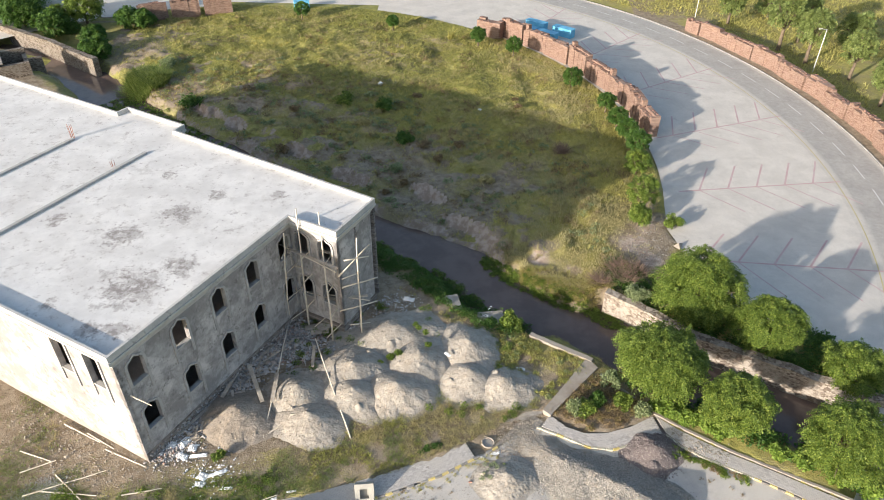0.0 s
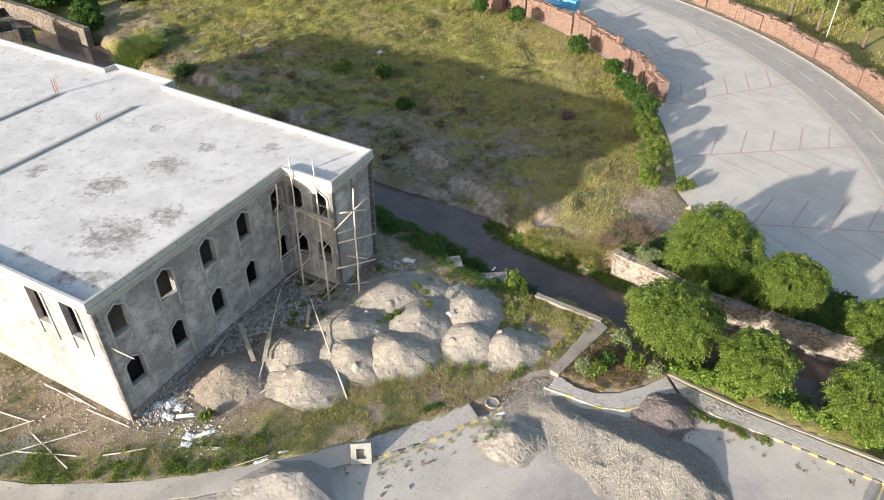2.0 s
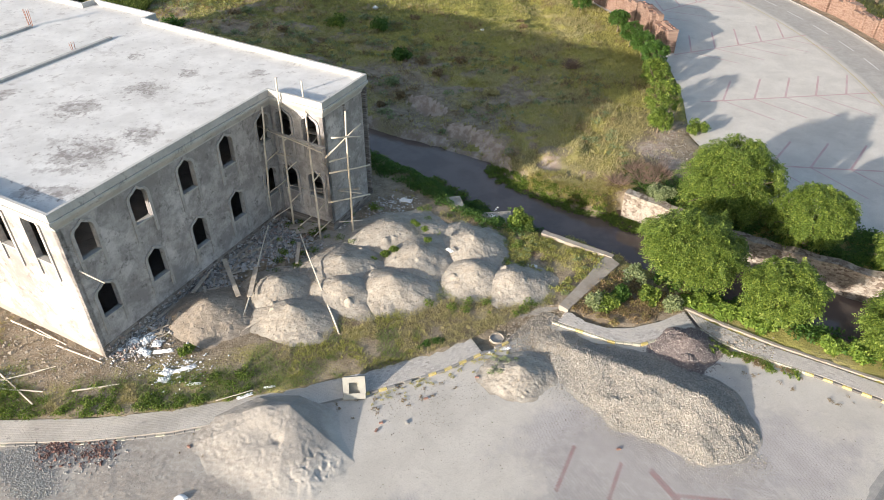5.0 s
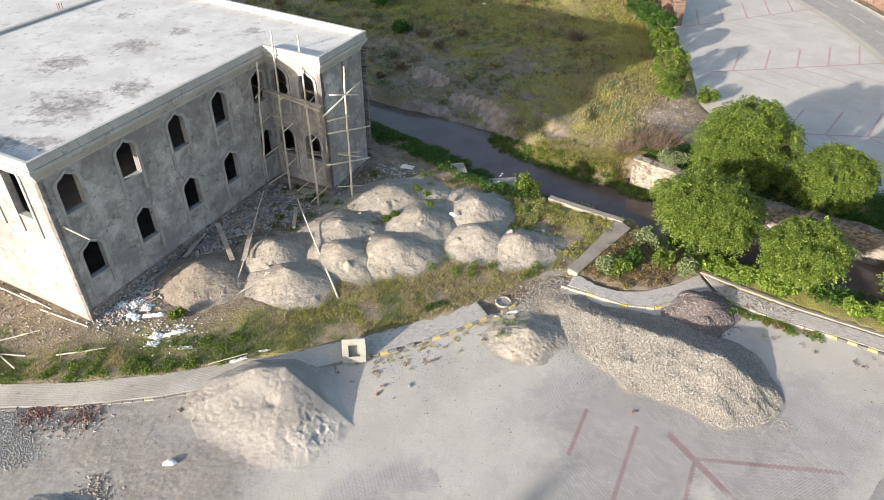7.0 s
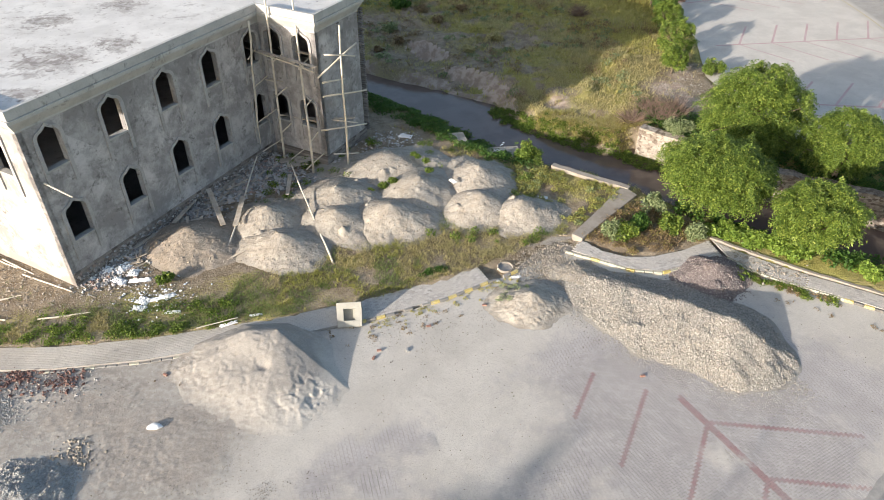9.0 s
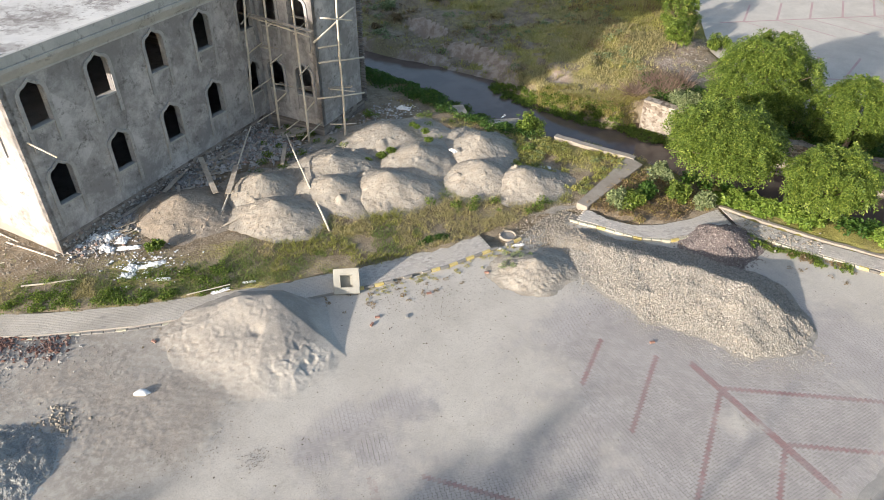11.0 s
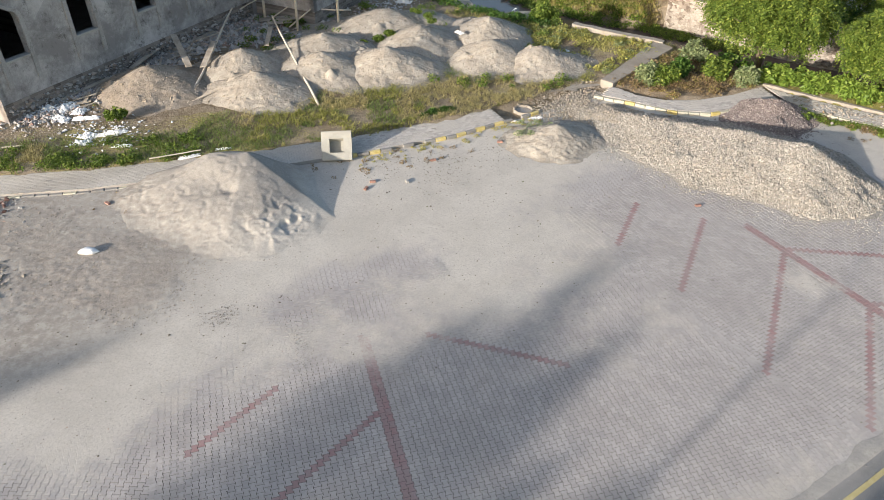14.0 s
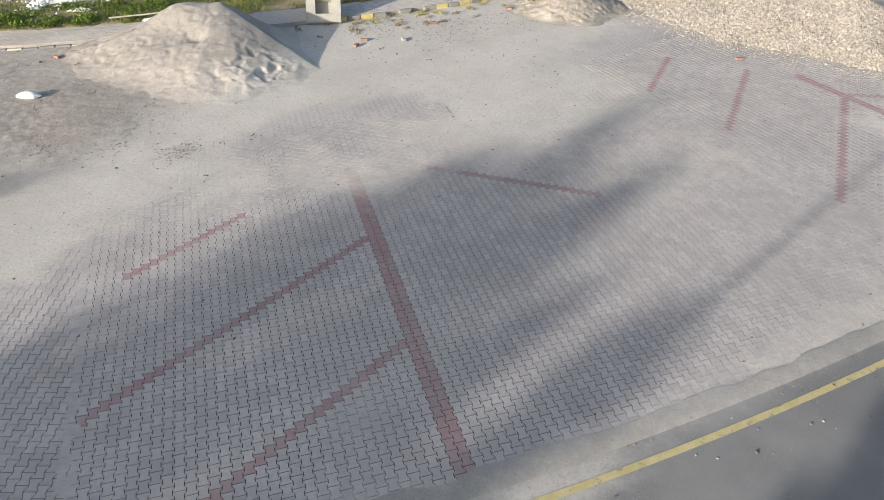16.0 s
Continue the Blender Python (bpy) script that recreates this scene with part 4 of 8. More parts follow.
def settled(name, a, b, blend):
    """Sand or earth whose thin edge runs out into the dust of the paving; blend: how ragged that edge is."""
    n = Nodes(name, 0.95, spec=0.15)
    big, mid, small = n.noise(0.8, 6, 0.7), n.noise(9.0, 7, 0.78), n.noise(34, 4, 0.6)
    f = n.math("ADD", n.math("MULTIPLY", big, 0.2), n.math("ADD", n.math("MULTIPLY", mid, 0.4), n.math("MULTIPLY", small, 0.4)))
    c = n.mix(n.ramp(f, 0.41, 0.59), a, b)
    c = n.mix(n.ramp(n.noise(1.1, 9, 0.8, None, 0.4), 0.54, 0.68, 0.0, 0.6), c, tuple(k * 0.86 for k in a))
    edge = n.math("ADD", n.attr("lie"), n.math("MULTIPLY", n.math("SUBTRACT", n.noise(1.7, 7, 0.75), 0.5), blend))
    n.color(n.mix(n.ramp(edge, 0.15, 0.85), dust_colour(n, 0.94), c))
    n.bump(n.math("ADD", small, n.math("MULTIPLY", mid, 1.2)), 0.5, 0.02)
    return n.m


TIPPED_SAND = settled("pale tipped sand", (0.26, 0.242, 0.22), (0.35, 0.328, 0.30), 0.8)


def sand_cone():
    """A wide tipped cone of sand: a gentle trodden face to the south-west, a steep slip face behind its crest."""
    n = 230
    X, Y = np.meshgrid(np.linspace(-7.0, 5.4, n), np.linspace(-6.4, 3.6, n))
    foot = [(-20, 3.0), (-34, 4.5), (-48, 4.8), (-66, 5.3), (-88, 5.2), (-130, 4.9), (-160, 5.6), (-180, 4.9), (-210, 3.2), (-245, 2.1), (-270, 1.95), (-320, 2.0), (-350, 2.4), (-380, 3.0)]
    deg = np.arange(-379, -20, 1.0)
    rim = []
    for a in deg:
        for (a0, r0), (a1, r1) in zip(foot[:-1], foot[1:]):
            if a1 <= a <= a0:
                # the chord between two points of the foot
                p, q = Vector((r0 * math.cos(radians(a0)), r0 * math.sin(radians(a0)))), Vector((r1 * math.cos(radians(a1)), r1 * math.sin(radians(a1))))
                e, c = q - p, Vector((math.cos(radians(a)), math.sin(radians(a))))
                rim.append((p.x * e.y - p.y * e.x) / (c.x * e.y - c.y * e.x))
                break
    rim = np.array(rim)
    A = np.degrees(np.arctan2(Y, X)) + 8 * (turned_fbm(X * 0.5, Y * 0.5, 3, 4) - 0.5)
    A = np.where(A > -20, A - 360, A)
    R = np.hypot(X, Y) / np.interp(A, deg, rim)
    body = np.where(R < 1, np.clip(1 - R, 0, 1) ** 1.18, 1 - R)
    Z = 1.42 * (0.045 * np.logaddexp(0, body / 0.045) - 0.034) - 0.13 * np.exp(-R ** 2 * 45)
    v = -0.56 * X - 0.83 * Y
    face = fade(v / 0.5 + 0.2) * fade((1.15 - R) / 0.2)
    Z = Z + ((turned_fbm(X * 0.7, Y * 0.7, 3, 14) - 0.5) * 0.08 + (turned_fbm(X * 4.5, Y * 4.5, 3, 24) - 0.5) * 0.008) * face + (turned_fbm(X * 3, Y * 3, 3, 34) - 0.5) * 0.018
    trod = fade((turned_fbm(X * 2.1 + 0.8 * turned_fbm(X, Y, 2, 7), Y * 2.1, 3, 44) - 0.53) / 0.10)
    crisp = fade((turned_fbm(X * 7.5 + 1.5 * turned_fbm(X * 2, Y * 2, 2, 9), Y * 6.0, 3, 48) - 0.55) / 0.07)
    low = np.exp(-((X - 1.9) ** 2 / 1.3 + (Y + 3.1) ** 2 / 0.7))
    fine = fade((turned_fbm(X * 4.2, Y * 3.4 + 0.7 * X, 3, 47) - 0.56) / 0.10)
    Z = Z - trod * (0.004 + 0.08 * low) * face * np.clip(Z / 0.2, 0, 1) - crisp * 0.009 * (0.3 + trod) * face * np.clip(Z / 0.1 + 0.15, 0, 1) - fine * 0.014 * face * np.clip(Z / 0.1 + 0.1, 0, 1)
    Z = Z - 0.14 * np.exp(-((X + 0.3) ** 2 / 0.10 + (Y + 1.8) ** 2 / 0.05))
    Z = Z + 0.30 * np.exp(-((X + 1.5) ** 2 / 0.9 + (Y + 0.1) ** 2 / 0.5)) - 0.13 * np.exp(-((X + 1.0) ** 2 / 0.6 + (Y + 1.5) ** 2 / 0.4))
    # footprints up the trodden face
    tread = np.random.default_rng(71)
    for x, y, spread, count in ((-0.6, -1.2, 0.8, 14), (-1.8, -2.4, 1.1, 14), (0.5, -3.2, 1.0, 16), (-3.6, -2.0, 1.2, 22), (1.8, -3.1, 0.45, 16)):
        for px, py, turn, size in zip(tread.normal(x, spread, count), tread.normal(y, spread, count), tread.random(count) * 3.1, 0.05 + 0.07 * tread.random(count) ** 1.5):
            u, w = (X - px) * math.cos(turn) + (Y - py) * math.sin(turn), (Y - py) * math.cos(turn) - (X - px) * math.sin(turn)
            q = np.sqrt((u / 2.3) ** 2 + w ** 2) / size
            Z = Z + (0.25 * np.exp(-(q - 1.4) ** 2 * 5) - np.exp(-q ** 4)) * 0.2 * size * np.clip(Z / 0.15, 0, 1) * face
    Z = Z + (turned_fbm(X * 1.3, Y * 1.3, 4, 57) - 0.5) * 0.05 * fade((R - 0.75) / 0.2) * fade((1.06 - R) / 0.08)
    Z = np.maximum(Z, -0.09)
    faces = grid_faces(n, n)
    faces = faces[(Z.ravel()[faces] > -0.05).any(1)]
    used = np.unique(faces)
    remap = np.zeros(n * n, int)
    remap[used] = np.arange(len(used))
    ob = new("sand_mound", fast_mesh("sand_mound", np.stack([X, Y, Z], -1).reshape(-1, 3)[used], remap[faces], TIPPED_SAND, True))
    PX, PY = X.ravel()[used] - 8.65, Y.ravel()[used] + 23.35
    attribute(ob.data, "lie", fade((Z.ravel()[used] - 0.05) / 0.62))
    attribute(ob.data, "soil", np.clip(plaza_soil(PX, PY), 0, 1))
    ob.matrix_basis = pose(-8.65, 23.35, 0.0)
    return tagged(ob, "large pale sand mound with a sharp crest on the paving", "heap")


def gravel_ridge(name, crest, mat, seed, label):
    """A long tipped bank: a crest of (x, y, height, run to the south-west, run to the north-east), sloping to a ragged foot."""
    crest = np.array(crest, float)
    t = np.linspace(0, len(crest) - 1, 60)
    line = np.stack([np.interp(t, np.arange(len(crest)), crest[:, k]) for k in range(5)], 1)
    x0, y0 = line[:, 0].min() - 4.6, line[:, 1].min() - 4.6
    xs, ys = np.arange(x0, line[:, 0].max() + 4.6, 0.075), np.arange(y0, line[:, 1].max() + 4.6, 0.075)
    X, Y = np.meshgrid(xs, ys)
    wob = 1 + 0.34 * (turned_fbm(X * 0.45, Y * 0.45, 3, seed) - 0.5)
    Z = np.full(X.shape, -1.0)
    for x, y, h, front, rear in line:
        q = np.hypot(X - x, Y - y)
        side = fade(((X - x) * -0.46 + (Y - y) * -0.89) / np.maximum(q, 0.3) * 0.8 + 0.5)
        r = q / ((front * side + rear * (1 - side)) * wob)
        Z = np.maximum(Z, h * np.where(r < 1, 0.82 * (1 - r) + 0.18 * (0.5 + 0.5 * np.cos(np.pi * np.clip(r, 0, 1))), 0.7 * (1 - r)))
    Z = Z + ((turned_fbm(X * 0.6, Y * 0.6, 3, seed + 1) - 0.5) * 0.5 + (turned_fbm(X * 2.4, Y * 2.4, 3, seed + 2) - 0.5) * 0.14 + (turned_fbm(X * 8, Y * 8, 2, seed + 3) - 0.5) * 0.03) * fade(Z / 0.3 + 0.15)
    Z = np.maximum(Z, -0.12)
    faces = grid_faces(len(xs), len(ys))
    faces = faces[(Z.ravel()[faces] > -0.06).any(1)]
    used = np.unique(faces)
    remap = np.zeros(Z.size, int)
    remap[used] = np.arange(len(used))
    ob = new(name, fast_mesh(name, np.stack([X, Y, Z], -1).reshape(-1, 3)[used], remap[faces], mat, True))
    return tagged(ob, label, "heap")


sand_cone()
heap("sand_mound", 3.6, 27.2, -0.02, 20, 2.35, 1.9, 0.82, DIRT, 7, "small weedy earth mound on the paving", rough=0.1, spread=1.15, steps=130, soften=0.1, peak=0.95, ridges=((-0.8, 0.4, 1.1, 0.55),))
GRAVEL = varied("pale crushed gravel", (0.29, 0.268, 0.236), (0.39, 0.365, 0.325), 1.0, 45, 0.95, 0.8, 0.05, spot=(0.33, 0.30, 0.27))
PURPLE = varied("purple-brown crushed stone", (0.17, 0.142, 0.135), (0.26, 0.22, 0.205), 1.0, 45, 0.95, 0.8, 0.05)
GREYSTONE = varied("grey crushed stone", (0.33, 0.335, 0.33), (0.46, 0.46, 0.445), 1.0, 45, 0.95, 0.8, 0.05)
gravel_ridge("gravel_mound", [(6.9, 28.9, 0.45, 2.0, 1.3), (8.9, 27.75, 0.75, 3.0, 2.2), (11.3, 26.3, 1.1, 3.9, 3.0), (13.2, 25.1, 1.2, 3.5, 2.8), (14.1, 24.3, 0.95, 2.2, 2.0)],
             GRAVEL, 11, "long heap of pale crushed gravel on the paving")
heap("gravel_mound", 6.6, 29.2, -0.02, -40, 2.6, 1.7, 0.42, DIRT, 14, "low spill of pale gravel beside the kerb", rough=0.08)
heap("gravel_mound", 13.75, 29.75, -0.02, 35, 2.35, 1.95, 1.0, PURPLE, 12, "heap of purple-brown crushed stone beside the path", rough=0.09, steps=100, peak=1.0, soften=0.15, ridges=((-0.9, -0.7, 1.3, 0.7), (0.2, 0.9, 1.2, 0.62)))
heap("gravel_mound", -17.1, 14.7, -0.02, 12, 2.15, 2.4, 0.52, GREYSTONE, 13, "low trampled heap of grey crushed stone", rough=0.3, steps=120, spread=0.85, dents=((0.9, 0.5, 0.5, 0.12), (-0.2, -0.6, 0.6, 0.12), (1.5, -0.4, 0.4, 0.08)))


def trodden_earth():
    """A thin uneven crust of trodden earth and sand lying on the paving beside the sand mound."""
    xs, ys = np.arange(-20.5, -6.4, 0.065), np.arange(12.8, 22.6, 0.065)
    X, Y = np.meshgrid(xs, ys)
    lie = np.maximum(np.exp(-(((X + 12.3) / 3.9) ** 4 + ((Y - 17.6) / 3.0) ** 4)), 0.9 * np.exp(-(((X + 16.5) / 3.2) ** 4 + ((Y - 19.2) / 1.9) ** 4)))
    lie = lie * fade((kerb_y(X) - 0.2 - Y) / 0.8)
    h = (turned_fbm(X * 0.6, Y * 0.6, 3, 91) - 0.5) * 0.055 + (turned_fbm(X * 2.3, Y * 2.3, 4, 92) - 0.5) * 0.014 + (turned_fbm(X * 7.5, Y * 7.5, 3, 99) - 0.5) * 0.012
    tread = fade((turned_fbm(X * 4.5 + turned_fbm(X, Y, 2, 93), Y * 4.5, 3, 94) - 0.54) / 0.09)
    clod = fade((turned_fbm(X * 6.0, Y * 6.0 + turned_fbm(X * 2, Y * 2, 2, 96), 3, 97) - 0.57) / 0.06) * fade((turned_fbm(X * 0.7, Y * 0.7, 3, 98) - 0.46) / 0.08)
    Z = -0.045 + 0.056 * lie + h * (0.5 + 0.5 * lie) - 0.008 * tread * lie + 0.012 * clod * lie
    faces = grid_faces(len(xs), len(ys))
    faces = faces[(lie.ravel()[faces] > 0.03).any(1)]
    used = np.unique(faces)
    remap = np.zeros(Z.size, int)
    remap[used] = np.arange(len(used))
    ob = new("trodden_earth", fast_mesh("trodden_earth", np.stack([X, Y, Z], -1).reshape(-1, 3)[used], remap[faces], CRUST, True))
    attribute(ob.data, "lie", 0.85 * fade((lie.ravel()[used] - 0.6) / 0.4))
    attribute(ob.data, "soil", np.clip(plaza_soil(X.ravel()[used], Y.ravel()[used]), 0, 1))
    return tagged(ob, "thin uneven crust of trodden grey-brown earth on the paving", "earth", kind="stuff")


CRUST = settled("trodden grey-brown earth", (0.272, 0.239, 0.205), (0.435, 0.394, 0.35), 1.5)
trodden_earth()


# ---- trees ----
def leaf_cloud(name, centres, radii, count, size, mat, seed, droop=0.5, flat=1.0):
    """Small bent leaves scattered in the outer part of many clumps."""
    g = np.random.default_rng(seed)
    centres, radii = np.asarray(centres, float), np.asarray(radii, float)
    pick = g.choice(len(centres), count, p=radii ** 2 / (radii ** 2).sum())
    dirn = g.normal(size=(count, 3))
    dirn /= np.linalg.norm(dirn, axis=1, keepdims=True)
    rad = g.random(count) ** 0.4
    c = centres[pick] + dirn * (radii[pick] * rad)[:, None] * np.array([1, 1, flat])
    along = dirn * np.array([1, 1, 0.4]) + g.normal(size=(count, 3)) * 0.55 + np.array([0, 0, -droop])
    along /= np.linalg.norm(along, axis=1, keepdims=True)
    side = np.cross(along, g.normal(size=(count, 3)) * 0.5 + np.array([0, 0, 1.0]))
    side /= np.linalg.norm(side, axis=1, keepdims=True) + 1e-9
    up = np.cross(side, along)
    s = size * (0.6 + 0.8 * g.random(count))[:, None]
    w = 0.36
    v = np.stack([c - along * s * 0.5, c + side * s * w + up * s * 0.06, c + along * s * 0.55 - up * s * 0.15, c - side * s * w + up * s * 0.06], 1)
    return fast_mesh(name, v.reshape(-1, 3), np.arange(count * 4).reshape(-1, 4), mat)


def spray_crown(name, centre, crown, squash, count, leaf, mat, seed, per=16):
    """A lobed dome of leafy tufts; each tuft is an umbrella of short drooping sprays with small leaves on both sides of the stalk."""
    g = np.random.default_rng(seed)
    n, tuft = count // per, max(int(10.5 * crown ** 2), 34)
    lobes = g.normal(size=(14, 3))
    lobes /= np.linalg.norm(lobes, axis=1, keepdims=True)
    lobes[:, 2] = np.abs(lobes[:, 2]) * 1.2 - 0.4
    k = np.arange(tuft) + 0.5
    h = 1 - 1.78 * k / tuft
    turn = k * 2.399963 + seed
    e = np.stack([np.sqrt(1 - h * h) * np.cos(turn), np.sqrt(1 - h * h) * np.sin(turn), h], -1) + g.normal(size=(tuft, 3)) * 0.09
    e /= np.linalg.norm(e, axis=1, keepdims=True)
    reach = 0.60 + 0.15 * fade((np.max(e @ lobes.T, axis=1) - 0.72) / 0.25) + 0.045 * g.normal(size=tuft) - 0.25 * (g.random(tuft) < 0.16) * (crown > 2)
    seat = np.asarray(centre) + e * (crown * reach)[:, None] * np.array([1, 1, squash])
    size = crown * 0.175 * (0.7 + 0.6 * g.random(tuft)) + 0.07
    pick = g.integers(0, tuft, n)
    d = e[pick] * 0.55 + np.array([0, 0, 0.42]) + g.normal(size=(n, 3)) * 0.62
    d /= np.linalg.norm(d, axis=1, keepdims=True)
    root = seat[pick] + d * (size[pick] * (0.3 + 0.6 * g.random(n)))[:, None]
    way = d * np.array([1, 1, 0.4]) + g.normal(size=(n, 3)) * 0.25 + np.array([0, 0, -0.42])
    way /= np.linalg.norm(way, axis=1, keepdims=True)
    side = np.cross(way, np.array([0, 0, 1.0]) + 0.35 * g.normal(size=(n, 3)))
    side /= np.linalg.norm(side, axis=1, keepdims=True) + 1e-9
    up = np.cross(side, way)
    length = size[pick] * (0.6 + 0.5 * g.random(n))
    k = np.tile(np.arange(per), n)
    i = np.repeat(np.arange(n), per)
    f = (k // 2 + 0.5) / (per / 2)
    hand = np.where(k % 2, 1.0, -1.0)
    c = root[i] + way[i] * (length[i] * (f - 0.25))[:, None] + np.array([0, 0, -1.0]) * (length[i] * 0.45 * f * f)[:, None] + g.normal(size=(n * per, 3)) * leaf * 0.25
    along = side[i] * hand[:, None] * 0.9 + way[i] * 0.65 + up[i] * (g.normal(size=n * per) * 0.25)[:, None]
    along /= np.linalg.norm(along, axis=1, keepdims=True)
    wide = np.cross(up[i] + 0.3 * g.normal(size=(n * per, 3)), along)
    wide /= np.linalg.norm(wide, axis=1, keepdims=True) + 1e-9
    s = leaf * (0.65 + 0.7 * g.random(n * per))[:, None]
    v = np.stack([c, c + along * s * 0.5 + wide * s * 0.27, c + along * s - np.array([0, 0, 0.12]) * s, c + along * s * 0.5 - wide * s * 0.27], 1)
    return fast_mesh(name, v.reshape(-1, 3), np.arange(n * per * 4).reshape(-1, 4), mat)


def tree(x, y, height, crown, count, leaf=0.3, mat=None, seed=1, label="", name="tree", base=0.5, z=None, clumps=46, group="", squash=0.75, lean=(0, 0), sprays=True):
    """A tapered trunk with limbs that carry clumps of small leaves in an uneven crown."""
    g = np.random.default_rng(seed)
    rnd = random.Random(seed)
    z = float(ground_z(x, y)) if z is None else z
    ob = thing(name, x, y, z - 0.1, 0, label, "tree", group)
    cz = height - crown * squash
    cen, rad = [], []
    crown *= 0.97
    for k in range(clumps):
        d = g.normal(size=3)
        d /= np.linalg.norm(d)
        d[2] = abs(d[2]) * 1.1 - 0.42
        f = 0.45 + 0.55 * g.random() ** 0.6
        lump = 1 + 0.13 * math.sin(3 * math.atan2(d[1], d[0]) + seed)
        cen.append((lean[0] + d[0] * crown * f * lump, lean[1] + d[1] * crown * f * lump, max(cz + d[2] * crown * squash * f, base)))
        rad.append(crown * (0.6 + 0.6 * g.random()) * 1.9 / clumps ** 0.5)
    bm = bmesh.new()
    fork = Vector((lean[0] * 0.4, lean[1] * 0.4, cz * 0.55))
    r = 0.03 * height + 0.03
    rod(bm, (0, 0, -0.2), fork, r, r * 0.72, 8, 0.05, 6)
    for k in range(0, clumps, 3):
        c = Vector(cen[k])
        mid = fork.lerp(c, 0.5) + Vector((rnd.uniform(-0.15, 0.15), rnd.uniform(-0.15, 0.15), 0.25)) * crown * 0.2
        rod(bm, fork - Vector((0, 0, 0.1)), mid, r * 0.42, r * 0.24, 5, 0, 3)
        rod(bm, mid, c, r * 0.24, r * 0.07, 4, 0, 3)
    part("trunk", bm, BARK, ob, smooth=True)
    if sprays:
        part("crown", spray_crown("crown", (lean[0], lean[1], cz), crown, squash, count, leaf, mat or LEAF, seed), None, ob)
    else:
        part("crown", leaf_cloud("crown", cen, rad, count, leaf, mat or LEAF, seed, 0.55), None, ob)
    return ob


for i, (x, y, z, hgt, cr, n, sq, lean) in enumerate([(20.0, 44.6, 0.0, 7.3, 4.15, 80000, 1.0, (0, 0)), (24.6, 40.6, -0.2, 5.9, 3.0, 52000, 0.95, (0, 0)), (15.7, 37.3, -1.0, 6.45, 3.7, 76000, 0.62, (-0.65, -1.2)),
                                                     (20.0, 33.0, -1.3, 6.15, 2.75, 52000, 0.8, (-0.2, -0.4)), (30.0, 37.2, -0.8, 4.9, 2.6, 32000, 0.86, (0, 0)), (26.5, 30.1, -0.5, 5.7, 3.45, 52000, 0.86, (0, 0))]):
    tree(x, y, hgt, cr, n, 0.132, LEAF, 40 + i, "broad bright green tree on the canal bank", group="trees along the canal", z=z, squash=sq, clumps=60, lean=lean)
# clipped young trees along the inner wall
ROW = [(18.0, 83.6, 3.2, 1.35), (18.7, 79.0, 3.3, 1.45), (19.4, 75.8, 3.3, 1.4), (20.1, 72.6, 3.5, 1.6), (19.2, 67.8, 3.6, 1.75), (18.8, 61.8, 3.8, 1.9), (17.6, 57.6, 2.8, 1.25)]
for i, (x, y, hgt, cr) in enumerate(ROW):
    tree(x, y, hgt, cr, 7000, 0.16, LEAF_DARK if i < 4 else LEAF, 60 + i, "clipped young tree in a row beside the brick wall", group="young trees along the wall", squash=0.95, clumps=70, base=0.4)
for i, (x, y, hgt, cr) in enumerate([(14.4, 91.4, 3.4, 1.6), (6.7, 102.6, 3.4, 1.4), (1.3, 107.0, 3.4, 1.35), (-12.9, 113.6, 3.0, 1.1), (-29.0, 117.6, 3.5, 1.5)]):
    tree(x, y, hgt, cr, 7000, 0.17, LEAF_DARK, 80 + i, "small dark clipped tree at the edge of the field", group="young trees along the wall", squash=0.95, clumps=50)
# tall slender trees behind the first camera throw long soft shadows over the paving
for i, (x, y, hgt, cr, sq, n) in enumerate([(-40.3, -25.0, 16.9, 1.9, 2.5, 560), (-41.4, -28.3, 17.0, 1.7, 2.7, 600), (-38.0, -26.4, 15.9, 1.1, 3.8, 1100), (-36.9, -27.2, 14.8, 0.75, 4.6, 1500), (-33.3, -26.1, 14.1, 0.75, 4.2, 1100),
                                            (-48.7, -22.7, 14.2, 1.6, 2.6, 1700), (-46.2, -25.6, 13.6, 1.3, 2.8, 800), (-34.2, -30.7, 13.4, 0.9, 4.35, 1750), (-11.4, -11.4, 8.0, 1.6, 1.2, 1750), (-31.9, -16.9, 12.0, 1.9, 2.1, 600)]):
    tree(x, y, hgt, cr, n, 0.5, LEAF_DARK, 90 + i, "tall roadside tree with a broad crown", "tree", z=0.0, clumps=34, squash=sq, sprays=False)


# ---- paths and kerbs ----
def arc_points(line, step):
    """Points every step metres along a polyline, each with its direction."""
    line = np.asarray(line, float)
    seg = np.hypot(*np.diff(line, axis=0).T)
    s = np.concatenate([[0], np.cumsum(seg)])
    at = np.arange(0, s[-1], step)
    xy = np.stack([np.interp(at, s, line[:, 0]), np.interp(at, s, line[:, 1])], 1)
    ahead = np.stack([np.interp(np.minimum(at + 0.2, s[-1]), s, line[:, 0]), np.interp(np.minimum(at + 0.2, s[-1]), s, line[:, 1])], 1)
    behind = np.stack([np.interp(np.maximum(at - 0.2, 0), s, line[:, 0]), np.interp(np.maximum(at - 0.2, 0), s, line[:, 1])], 1)
    d = ahead - behind
    return xy, d / np.hypot(*d.T)[:, None], s[-1]


